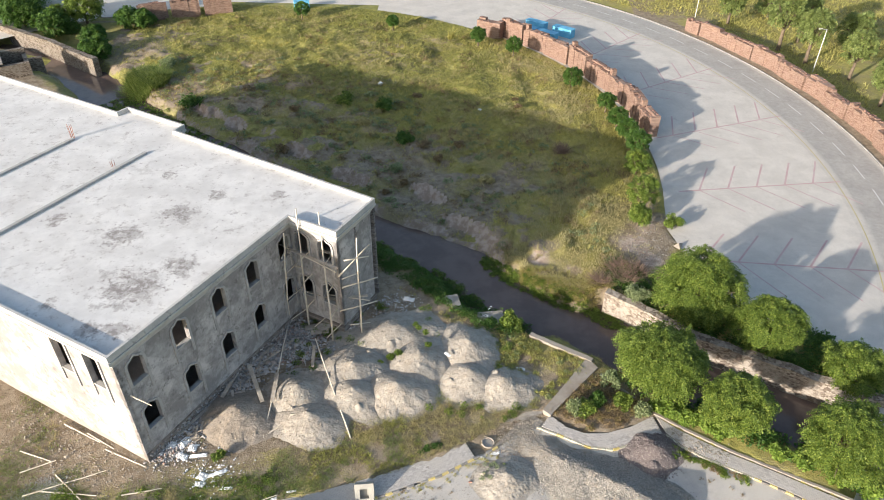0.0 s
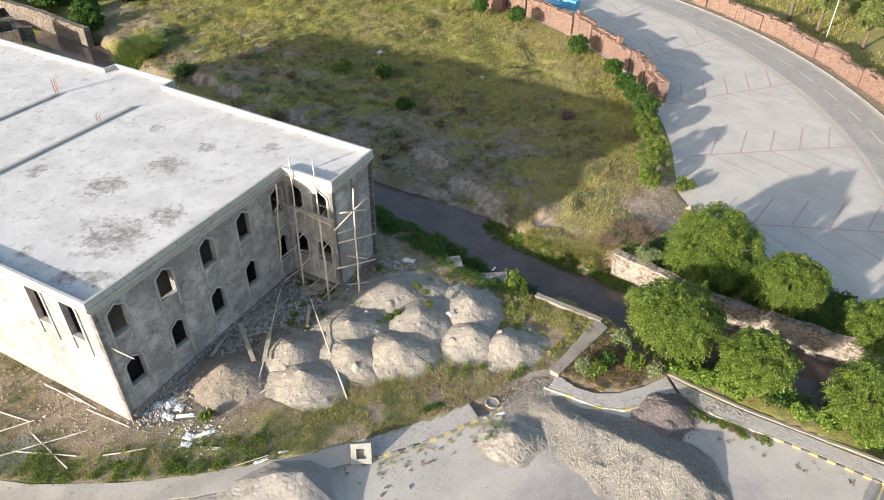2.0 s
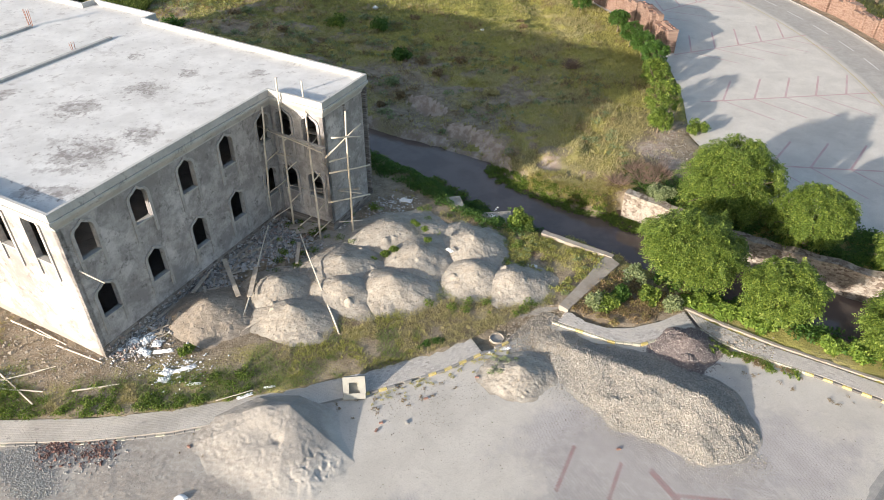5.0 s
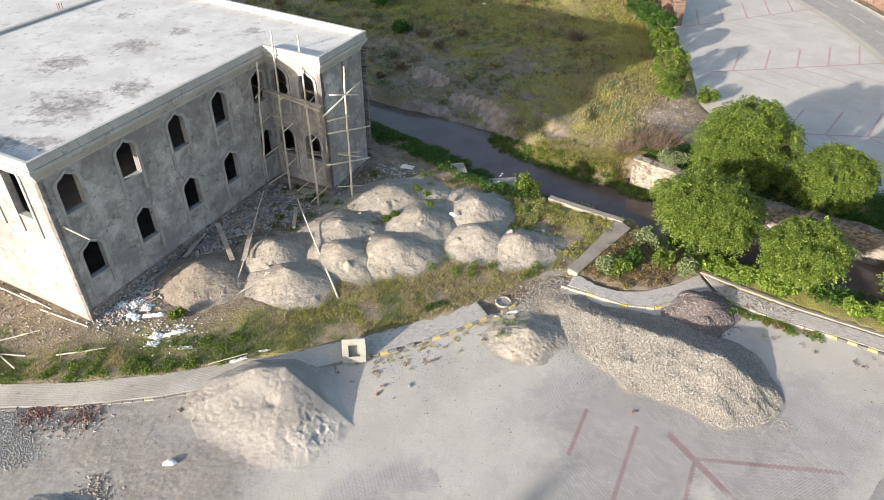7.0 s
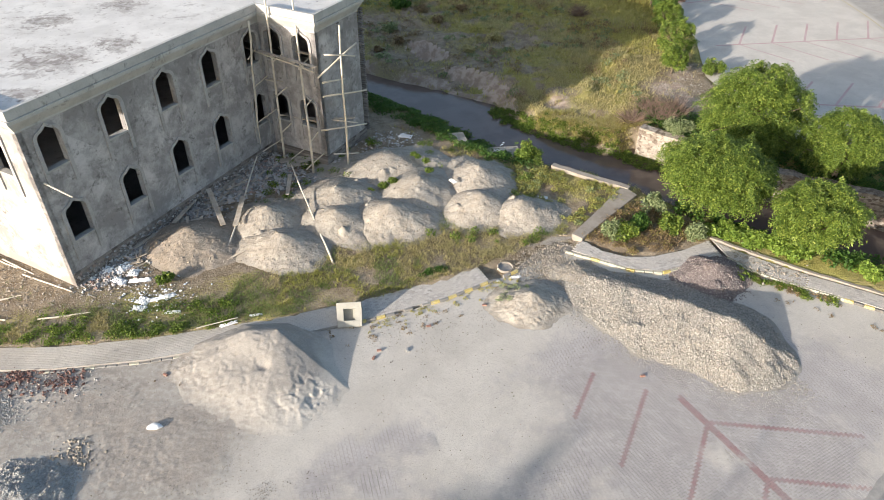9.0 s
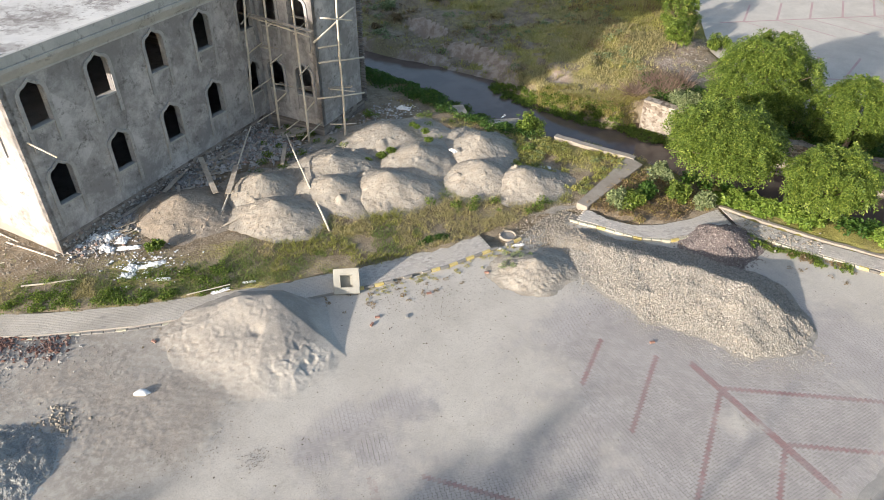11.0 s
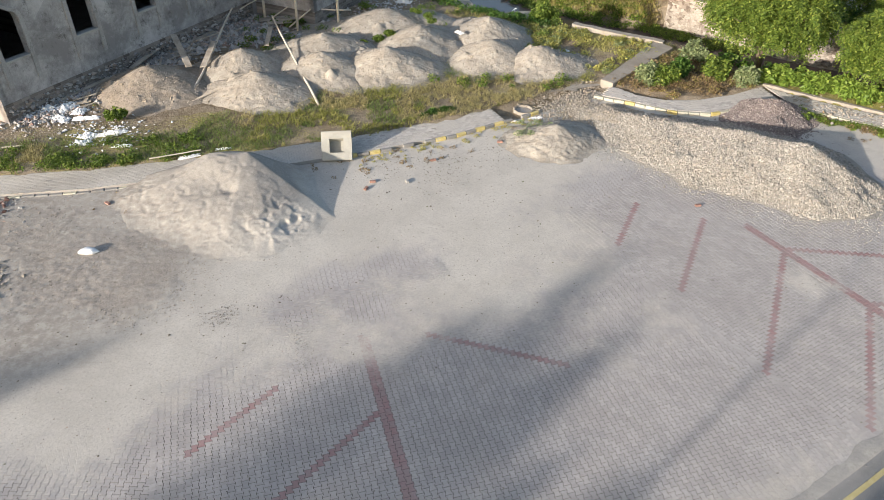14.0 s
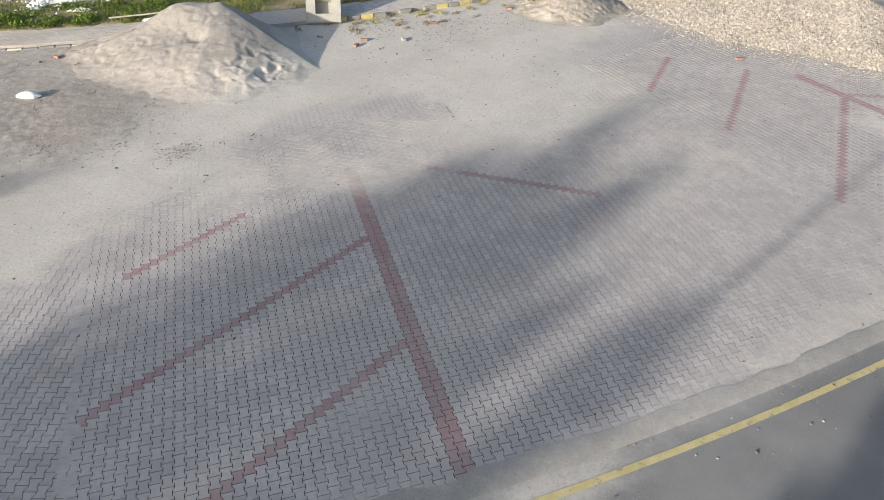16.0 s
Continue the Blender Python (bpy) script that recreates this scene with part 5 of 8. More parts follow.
def block_verts(c, d, n, l, w, z0, z1, tilt=0.0):
    """Eight corners of a block of length l along d and width w along n."""
    out = []
    for z, k in ((z0, 1.0), (z1, 0.985)):
        for a, b in ((-1, -1), (1, -1), (1, 1), (-1, 1)):
            out.append((c[0] + d[0] * a * l / 2 * k + n[0] * b * w / 2 * k, c[1] + d[1] * a * l / 2 * k + n[1] * b * w / 2 * k, z + tilt * a))
    return out


BLOCK_FACES = np.array([(4, 5, 6, 7), (0, 1, 5, 4), (1, 2, 6, 5), (2, 3, 7, 6), (3, 0, 4, 7)])
PATH_BLOCK = Nodes("pale path block", 0.9, spec=0.2)
stone_c = PATH_BLOCK.mix(PATH_BLOCK.ramp(PATH_BLOCK.noise(0.8, 6, 0.7), 0.4, 0.65), PATH_BLOCK.mix(PATH_BLOCK.island(), (0.37, 0.342, 0.316), (0.56, 0.527, 0.49)), (0.50, 0.467, 0.425))
blown = PATH_BLOCK.math("ADD", PATH_BLOCK.attr("dust"), PATH_BLOCK.math("MULTIPLY", PATH_BLOCK.math("SUBTRACT", PATH_BLOCK.noise(1.5, 6, 0.7), 0.5), 1.1))
PATH_BLOCK.color(PATH_BLOCK.mix(PATH_BLOCK.ramp(blown, 0.3, 0.8), stone_c, dust_colour(PATH_BLOCK)))
PATH_BLOCK.bump(PATH_BLOCK.noise(40, 3), 0.3, 0.01)
PATH_BLOCK = PATH_BLOCK.m


def footpath(name, outer, inner, top, label, gaps=0.02, tilt=0.0, dust=0.1, bed=None):
    """A bed between two lines, with small blocks laid across it."""
    a, da, length = arc_points(outer, 0.215)
    inner = np.asarray(inner, float)
    seg = np.concatenate([[0], np.cumsum(np.hypot(*np.diff(inner, axis=0).T))])
    t = np.linspace(0, seg[-1], len(a))
    b = np.stack([np.interp(t, seg, inner[:, 0]), np.interp(t, seg, inner[:, 1])], 1)
    bed_v, bed_f = [], []
    for p, q in zip(a, b):
        bed_v += [(*p, -0.3), (*p, top - 0.008), (*q, top - 0.008), (*q, -0.3)]
    for i in range(len(a) - 1):
        for k in range(3):
            bed_f.append((4 * i + k, 4 * i + k + 1, 4 * i + k + 5, 4 * i + k + 4))
    ob = tagged(new(name, mesh_of(name, bed_v, bed_f, bed or SAND)), label, "footpath", kind="structure")
    v, f = [], []
    rnd = random.Random(len(a))
    for i in range(len(a) - 1):
        w = b[i] - a[i]
        m = max(int(np.hypot(*w) / 0.107), 1)
        d = da[i]
        n = w / np.hypot(*w)
        for j in range(m):
            if rnd.random() < gaps:
                continue
            c = a[i] + w * ((j + 0.5) / m) + d * (0.1075 if j % 2 else 0)
            base = len(v)
            v += block_verts(c, d, n, 0.203, np.hypot(*w) / m * 0.93, top - 0.03, top + rnd.uniform(-0.002, 0.002) + (rnd.uniform(-tilt, tilt) if tilt else 0), rnd.uniform(-1, 1) * (0.0008 + tilt * 0.4))
            f += [tuple(base + k for k in q) for q in BLOCK_FACES]
    me = fast_mesh("paving_block", v, np.array(f), PATH_BLOCK)
    vx = np.array(v)[:, 0]
    attribute(me, "dust", dust + 0.75 * fade((-5.0 - vx) / 3.0))
    attribute(me, "soil", 0.4 * fade((-8.0 - vx) / 4.0) * fade((turned_fbm(vx * 0.8, np.array(v)[:, 1] * 0.8, 3, 82) - 0.36) / 0.2))
    blocks = new("paving_block", me)
    blocks.parent = ob
    tagged(blocks, kind="stuff")
    return ob


def kerb(line, colours, label, lost=0.0, seed=1, h=0.13):
    """Kerb stones laid end to end, each painted in turn."""
    pts, d, _ = arc_points(line, 0.5)
    ob = tagged(new("kerb"), label, "kerb", kind="structure")
    ob.empty_display_size = 0.1
    meshes = {}
    rnd = random.Random(seed)
    for i, (p, e) in enumerate(zip(pts, d)):
        if rnd.random() < lost:
            continue
        mat = colours[i % len(colours)]
        if mat.name not in meshes:
            me = bpy.data.meshes.new("kerb_stone")
            bm = boxed(-0.235, 0.235, -0.075, 0.075, -0.15, h, 0.018)
            bm.to_mesh(me)
            bm.free()
            me.materials.append(mat)
            meshes[mat.name] = me
        o = new("kerb_stone", meshes[mat.name])
        o.parent = ob
        o.matrix_basis = pose(p[0], p[1], rnd.uniform(-0.015, 0.01), rnd.uniform(-3, 3), rnd.uniform(-1.5, 1.5), math.degrees(math.atan2(e[1], e[0])) + rnd.uniform(-2, 2))
    return ob


def kerb_line(x0, x1, off=0.0):
    xs = np.concatenate([[x0], KERB[(KERB[:, 0] > x0) & (KERB[:, 0] < x1), 0], [x1]])
    return np.stack([xs, kerb_y(xs) + off], 1)


left_line = kerb_line(-45, 1.6)
nrm = np.stack([np.gradient(left_line[:, 1]), -np.gradient(left_line[:, 0])], 1)
nrm = -nrm / np.hypot(*nrm.T)[:, None]
footpath("footpath", left_line + nrm * 0.08, left_line + nrm * 1.55, 0.11, "block-paved footpath with sand blown over it", 0.01)
footpath("footpath", [(6.3, 31.65), (7.8, 30.95), (9.3, 30.2), (11.0, 30.05), (13.1, 30.85), (14.9, 31.6)],
         [(6.9, 32.7), (7.9, 31.75), (9.2, 31.25), (10.65, 31.3), (12.5, 31.95), (14.3, 33.0)], 0.14, "curved block-paved footpath round a planted bed", 0.01)
footpath("footpath", [(15.0, 31.6), (15.9, 30.6), (17.1, 29.8), (18.5, 29.05)], [(14.6, 33.0), (16.1, 31.8), (17.6, 30.85), (19.0, 30.05)], 0.12,
         "broken footpath with sunken and tilted blocks", 0.04, 0.003, 0.45, DIRT)
footpath("footpath", kerb_line(18.5, 40, 0.1), [(19.0, 30.0), (21.8, 28.6), (24.1, 27.35), (27.6, 25.5), (40.5, 18.6)], 0.14, "block-paved footpath along the canal wall", 0.01)
GREY_KERB = varied("dusty grey kerb", (0.21, 0.20, 0.188), (0.30, 0.29, 0.272), 1.0, 25, 0.9, 0.3, 0.01)
PALE_KERB = varied("faded cream kerb paint", (0.42, 0.395, 0.30), (0.52, 0.495, 0.40), 3.0, 30, 0.8, 0.25, 0.01, spot=(0.38, 0.36, 0.33))
kerb(kerb_line(-5.0, 3.0), [YELLOW, GREY_KERB], "kerb of stones painted yellow and grey", 0.10, 1)
kerb(kerb_line(-40, -13.4), [GREY_KERB, GREY_KERB, PALE_KERB, GREY_KERB], "sunken kerb with faded yellow paint", 0.12, 2, 0.035)
kerb(kerb_line(6.1, 14.8), [PALE_KERB, PALE_KERB, PALE_KERB, YELLOW], "kerb with faded cream and yellow paint", 0.03, 3)
kerb(kerb_line(15.1, 20.2), [PALE_KERB], "kerb with faded cream paint", 0.04, 4)
kerb(kerb_line(20.3, 40), [YELLOW, BLACK], "kerb of stones painted yellow and black", 0.0, 5)
kerb([(CX + (R_OUT + 0.1) * math.cos(radians(a)), CY + (R_OUT + 0.1) * math.sin(radians(a))) for a in np.arange(-20, 60, 1.5)], [GREY_KERB], "long grey concrete road kerb", 0.0, 6)


# ---- canal walls ----
def long_wall(name, line, thick, z0, z1, mat, label, category="wall", rough=0.03, cap=None, seed=1):
    """An upright wall along a line of plan points, its faces and top a little uneven."""
    pts, d, _ = arc_points(line, 0.6)
    rnd = random.Random(seed)
    v, f = [], []
    for p, e in zip(pts, d):
        n = np.array([-e[1], e[0]])
        top = z1 + rnd.uniform(-rough, rough)
        for o, z in ((-thick / 2, z0), (-thick / 2, (z0 + top) / 2), (-thick / 2, top), (thick / 2, top), (thick / 2, (z0 + top) / 2), (thick / 2, z0)):
            k = o + rnd.uniform(-rough, rough) * 0.6
            v.append((p[0] + n[0] * k, p[1] + n[1] * k, z))
    m = len(pts)
    for i in range(m - 1):
        for k in range(6):
            f.append((6 * i + k, 6 * i + (k + 1) % 6, 6 * i + 6 + (k + 1) % 6, 6 * i + 6 + k))
    f += [tuple(range(6)), tuple(6 * (m - 1) + k for k in range(6))[::-1]]
    me = mesh_of(name, v, f, mat)
    bm = bmesh.new()
    bm.from_mesh(me)
    bmesh.ops.recalc_face_normals(bm, faces=bm.faces)
    bm.to_mesh(me)
    bm.free()
    return tagged(new(name, me), label, category)


long_wall("canal_wall", [(5.9, 40.9), (10.6, 38.2)], 0.42, -2.4, 0.42, SLAB_BROWN, "low weathered concrete wing wall above the canal", seed=2)
long_wall("canal_wall", [(10.9, 37.2), (14.5, 33.35)], 0.3, -2.4, 0.12, CONCRETE, "low grey canal wall behind shrubs", seed=3)
long_wall("canal_wall", [(14.5, 33.3), (16.2, 32.05), (19.1, 30.25), (24.3, 27.55), (41, 18.8)], 0.2, -2.4, 0.22, SLAB_BROWN, "long low canal wall beside the footpath", seed=4)
long_wall("retaining_wall", [(12.9, 46.6), (14.4, 45.6), (20.0, 41.0), (27.6, 37.2), (40, 31.2)], 0.8, -2.6, 0.55, MASONRY, "pale rough stone retaining wall of the canal", "wall", 0.09, seed=5)
long_wall("retaining_wall", [(-54.8, 95.0), (-65.0, 101.9), (-75.4, 107.8), (-100, 122)], 0.9, -2.6, 1.0, MASONRY_DARK, "weathered stone canal wall under trees", "wall", 0.08, seed=6)


def slab():
    ob = thing("culvert_slab", 0, 0, 0, label="flat brown concrete culvert slab with broken edges", category="slab")
    pts = [(10.95, 37.45), (10.2, 38.55), (8.3, 35.75), (6.35, 33.0), (6.9, 32.55), (9.0, 35.1)]
    v = [(x, y, z) for z in (-0.35, 0.36) for x, y in pts]
    n = len(pts)
    me = mesh_of("slab", v, [tuple(range(n)), tuple(range(n, 2 * n))] + [(i, (i + 1) % n, n + (i + 1) % n, n + i) for i in range(n)], SLAB_BROWN)
    bm = bmesh.new()
    bm.from_mesh(me)
    bmesh.ops.recalc_face_normals(bm, faces=bm.faces)
    bmesh.ops.bevel(bm, geom=bm.edges[:], offset=0.03, segments=1, affect="EDGES")
    bm.to_mesh(me)
    bm.free()
    part("slab_body", me, None, ob)
    return ob


slab()


# ---- concrete box, manhole, sack ----
BOX_CONCRETE = varied("cream precast concrete", (0.33, 0.315, 0.275), (0.40, 0.385, 0.34), 1.5, 25, 0.9, 0.3, 0.01)


def concrete_box():
    """A precast chamber tipped on its edge, so that its square opening looks forwards and up."""
    ob = thing("concrete_box", label="pale precast concrete box with a square opening, tipped on edge", category="concrete box")
    ob.matrix_basis = pose(-5.6, 25.45, 0.40, 46, 0, 8)
    w, t, d = 0.62, 0.33, 0.5
    bm = bmesh.new()
    box(bm, -w, w, -w, -w + t, -d, 0.22, 0.02)
    box(bm, -w, w, w - t, w, -d, 0.22, 0.02)
    box(bm, -w, -w + t, -w + t - 0.02, w - t + 0.02, -d + 0.004, 0.216)
    box(bm, w - t, w, -w + t - 0.02, w - t + 0.02, -d + 0.004, 0.216)
    part("shell", bm, BOX_CONCRETE, ob)
    part("base_panel", boxed(-w + 0.1, w - 0.1, -w + 0.1, w - 0.1, -d + 0.02, -0.12), BOX_CONCRETE, ob)
    return ob


def manhole():
    ob = thing("manhole", 2.4, 30.2, 0.0, 0, "open round manhole in a broken concrete collar", "manhole")
    bm = bmesh.new()
    n = 20
    rings_ = [(0.47, -0.2), (0.45, 0.02), (0.40, 0.02), (0.36, -0.12)]
    loops = [[bm.verts.new((r * math.cos(2 * math.pi * k / n) * (1 + 0.08 * math.sin(3 * k)), r * math.sin(2 * math.pi * k / n), z)) for k in range(n)] for r, z in rings_]
    for a, b in zip(loops, loops[1:]):
        for k in range(n):
            bm.faces.new((a[k], a[(k + 1) % n], b[(k + 1) % n], b[k]))
    part("collar", bm, SLAB_BROWN, ob)
    bm = bmesh.new()
    bmesh.ops.create_circle(bm, cap_ends=True, radius=0.40, segments=20, matrix=Matrix.Translation((0, 0, -0.07)))
    part("silt", bm, SAND, ob, "grey silt in the shaft")
    return ob


def crumpled(name, x, y, z, sx, sy, h, rz, mat, label, category, seed, group=""):
    """A crumpled sheet or slumped sack: a lumpy closed skin with folds."""
    n = 18
    g = np.linspace(-1, 1, n)
    X, Y = np.meshgrid(g, g)
    R = np.maximum(np.abs(X), np.abs(Y))
    edge = 1 - 0.3 * fbm(X * 2 + seed, Y * 2, 3, seed)
    fold = fbm(X * 2.4 + seed, Y * 3.1, 4, seed)
    Z = h * np.clip(1 - R ** 2.5, 0, 1) ** 0.6 * (0.25 + 1.5 * np.abs(fold - 0.5) * 2) + 0.02
    V = np.stack([X * sx * edge, Y * sy * edge, Z], -1).reshape(-1, 3)
    ob = new(name, fast_mesh(name, V, grid_faces(n, n), mat))
    ob.matrix_basis = pose(x, y, z, 0, 0, rz)
    return tagged(ob, label, category, group)


concrete_box()
manhole()


def sack(x, y, rz):
    """A half-full sack: a slumped tube, pinched at its open end."""
    rows, cols = 22, 16
    v = []
    for i in range(rows):
        f = i / (rows - 1)
        w = 0.21 * (math.sin(math.pi * min(max(f * 0.93 + 0.05, 0), 1)) ** 0.55) * (1 if f < 0.72 else 1 - 0.55 * (f - 0.72) / 0.28)
        for k in range(cols):
            a = 2 * math.pi * k / cols
            wrinkle = 1 + 0.12 * (float(fbm(f * 5, math.cos(a) * 1.5 + 3, 3, 8)) - 0.5) * 2 + 0.05 * math.sin(5 * a + 9 * f)
            v.append(((f - 0.5) * 0.82, w * math.cos(a) * wrinkle + 0.06 * math.sin(4 * f), max(0.13 + 0.62 * w * math.sin(a) * wrinkle - 0.04 * f, 0.0)))
    f = [(i * cols + k, i * cols + (k + 1) % cols, (i + 1) * cols + (k + 1) % cols, (i + 1) * cols + k) for i in range(rows - 1) for k in range(cols)]
    f += [tuple(range(cols))[::-1], tuple((rows - 1) * cols + k for k in range(cols))]
    ob = new("sack", mesh_of("sack", v, f, PLASTIC, True))
    ob.matrix_basis = pose(x, y, -0.01, 0, 0, rz) @ Matrix.Scale(0.82, 4)
    return tagged(ob, "slumped white woven sack on the dusty paving", "sack")


sack(-12.95, 18.4, 15)
for i, (x, y, sx, sy, h, rz) in enumerate([(-19.4, 28.6, 0.55, 0.4, 0.4, 20), (-18.6, 28.9, 0.7, 0.4, 0.35, 60), (-18.4, 27.8, 0.6, 0.35, 0.3, -20), (-17.3, 27.9, 0.8, 0.2, 0.2, 12),
                                           (-17.9, 28.5, 0.4, 0.4, 0.3, 5), (-16.5, 26.3, 0.4, 0.5, 0.3, 70), (-15.6, 26.6, 0.9, 0.18, 0.22, 24), (-16.5, 25.7, 0.5, 0.3, 0.25, 0),
                                           (-14.7, 25.5, 0.6, 0.14, 0.15, 8), (-11.6, 24.8, 0.6, 0.16, 0.14, 28), (-10.4, 25.5, 0.45, 0.12, 0.12, 14), (-16.6, 31.4, 0.4, 0.25, 0.25, 0),
                                           (-20.0, 28.0, 0.4, 0.35, 0.3, 0), (-0.75, 37.75, 0.2, 0.42, 0.2, 40), (4.9, 37.2, 0.55, 0.2, 0.2, -10), (2.3, 43.3, 0.5, 0.3, 0.25, 0),
                                           (0.3, 41.1, 0.5, 0.25, 0.3, 10), (-4.4, 44.9, 0.7, 0.35, 0.3, -15), (2.9, 29.3, 0.5, 0.16, 0.16, 20), (1.9, 28.9, 0.35, 0.15, 0.14, -10),
                                           (-9.4, 38.6, 0.3, 0.2, 0.2, 0)]):
    crumpled("plastic_sheet", x, y, max(float(ground_z(x, y)), -0.02) - 0.02 + (0.7 if i == 13 else 0), sx * 0.85, sy * 0.85, h * 0.6, rz, PLASTIC, "crumpled torn white plastic sheet among rubbish", "plastic", 30 + i, "torn plastic sheets")


# ---- scaffold ----
def scaffold():
    ob = thing("bamboo_scaffold", label="rough scaffold of lashed bamboo poles and planks", category="scaffold")
    poles = [((-14.05, 41.1, 0.1), (-13.15, 40.55, 9.9)), ((-12.35, 41.0, 0.1), (-12.2, 41.35, 11.6)), ((-10.1, 39.55, 0.1), (-10.5, 41.1, 11.5)), ((-7.85, 40.3, 0.1), (-7.7, 40.45, 9.8))]
    for a, b in poles:
        part("upright_pole", rod(bmesh.new(), a, b, 0.08, 0.06, 7, 0.04, 8), BAMBOO, ob, smooth=True)
    for a, b, r in [((-14.6, 42.6, 7.6), (-9.3, 39.6, 7.15), 0.045), ((-14.3, 42.7, 5.5), (-9.6, 41.2, 5.3), 0.045), ((-12.6, 42.0, 3.1), (-7.2, 41.3, 3.0), 0.045),
                    ((-13.6, 40.6, 7.5), (-13.4, 43.0, 7.7), 0.04), ((-12.2, 41.0, 7.2), (-11.0, 42.6, 7.9), 0.04), ((-10.4, 40.2, 7.1), (-9.6, 42.6, 7.5), 0.04),
                    ((-14.0, 40.9, 5.2), (-12.9, 42.6, 5.8), 0.04), ((-12.3, 40.9, 4.9), (-11.2, 42.4, 5.5), 0.04), ((-10.3, 40.0, 4.6), (-9.4, 41.9, 5.2), 0.04),
                    ((-13.9, 41.0, 2.9), (-12.6, 42.4, 3.5), 0.04), ((-12.3, 41.0, 2.3), (-11.2, 42.2, 3.0), 0.04), ((-10.2, 39.8, 2.2), (-9.2, 41.9, 2.9), 0.04),
                    ((-13.8, 41.0, 0.8), (-12.4, 42.1, 1.4), 0.035), ((-11.8, 40.6, 0.5), (-10.4, 41.9, 1.2), 0.035), ((-10.6, 39.6, 0.3), (-9.2, 40.9, 1.2), 0.035),
                    ((-9.1, 39.4, 6.9), (-7.0, 41.9, 8.2), 0.05), ((-8.6, 39.6, 8.3), (-7.0, 41.0, 7.7), 0.045), ((-8.9, 39.6, 6.5), (-7.7, 40.8, 6.3), 0.045),
                    ((-9.0, 39.8, 5.5), (-6.5, 41.6, 5.2), 0.05), ((-9.3, 39.7, 3.2), (-6.6, 41.4, 2.9), 0.05), ((-8.8, 40.4, 1.1), (-7.2, 41.0, 0.9), 0.04)]:
        part("cross_pole", rod(bmesh.new(), a, b, r * 1.3, r * 1.05, 6, 0.02, 4), BAMBOO, ob, smooth=True)
    for a, b in [((-13.2, 41.5, 7.72), (-9.2, 39.75, 7.4)), ((-12.9, 42.3, 5.55), (-9.5, 41.0, 5.45)), ((-12.2, 41.9, 3.18), (-9.6, 41.0, 3.1)), ((-10.6, 41.1, 3.2), (-7.4, 41.7, 3.15)),
                 ((-11.9, 41.9, 7.8), (-9.4, 41.1, 7.6))]:
        a, b = Vector(a), Vector(b)
        d = b - a
        m = Matrix.Translation(a) @ d.to_track_quat("X", "Z").to_matrix().to_4x4()
        part("plank", boxed(0, d.length, -0.13, 0.13, 0, 0.045, 0.008, m), WOOD, ob)
    return ob


scaffold()


# ---- loose timber ----
def timber(a, b, width, thick, mat, label, name="plank"):
    a, b = Vector(a), Vector(b)
    d = b - a
    ob = new(name)
    me = bpy.data.meshes.new(name)
    bm = boxed(0, d.length, -width / 2, width / 2, -thick / 2, thick / 2, 0.006)
    bm.to_mesh(me)
    bm.free()
    me.materials.append(mat)
    bpy.data.objects.remove(ob)
    ob = new(name, me)
    ob.matrix_basis = Matrix.Translation(a) @ d.to_track_quat("X", "Z").to_matrix().to_4x4()
    return tagged(ob, label, "plank", "loose timber")


def pole(a, b, r, label):
    me = bpy.data.meshes.new("bamboo_pole")
    bm = rod(bmesh.new(), a, b, r, r * 0.75, 7, 0.003 * (Vector(b) - Vector(a)).length, 8)
    bm.to_mesh(me)
    bm.free()
    me.materials.append(BAMBOO)
    return tagged(new("bamboo_pole", me), label, "pole", "loose bamboo poles")


pole((-7.2, 29.9, 0.16), (-11.2, 38.4, 1.35), 0.06, "long pale bamboo pole leaning over the heaps")
pole((-13.27, 29.6, 0.16), (-13.6, 39.1, 1.5), 0.06, "long bamboo pole leaning over the brown heap")
pole((-20.35, 27.6, 6.45), (-18.95, 27.4, 5.75), 0.05, "short bamboo pole stuck out of the hall wall")
for a, b in [((-27.6, 30.0), (-24.4, 28.6)), ((-25.6, 29.3), (-23.2, 28.1)), ((-23.8, 28.05), (-20.5, 26.8)), ((-26.2, 25.9), (-22.9, 23.6)), ((-27.5, 24.2), (-23.0, 26.4)),
             ((-21.2, 24.6), (-18.8, 25.25)), ((-26.5, 24.6), (-22.8, 24.5)), ((-29.5, 27.6), (-27.0, 26.9)), ((-28.6, 25.9), (-26.7, 27.0))]:
    pole((*a, 0.22), (*b, 0.20), 0.05, "pale peeled pole lying on the ground beside the hall")
for a, b, w in [((-19.2, 29.5, 0.3), (-17.9, 31.9, 0.35), 0.25), ((-18.0, 28.9, 0.2), (-17.1, 29.8, 0.25), 0.12), ((-17.1, 32.8, 0.5), (-16.6, 35.5, 0.6), 0.28), ((-15.7, 35.4, 1.3), (-13.9, 32.2, 0.9), 0.3),
                ((-13.2, 32.2, 0.9), (-13.4, 34.8, 1.2), 0.3), ((-13.1, 29.9, 0.2), (-11.8, 30.9, 0.5), 0.14), ((-11.6, 30.4, 0.3), (-11.4, 31.3, 0.75), 0.6), ((-16.6, 36.0, 0.35), (-15.1, 39.0, 0.4), 0.25),
                ((-16.1, 35.8, 0.3), (-14.7, 38.6, 0.35), 0.22), ((-11.1, 36.2, 0.5), (-11.3, 38.2, 0.8), 0.24), ((-15.0, 36.4, 0.6), (-13.9, 37.6, 0.7), 0.12)]:
    timber(a, b, w, 0.05, WOOD, "weathered grey plank lying on rubble")
strewn = random.Random(9)
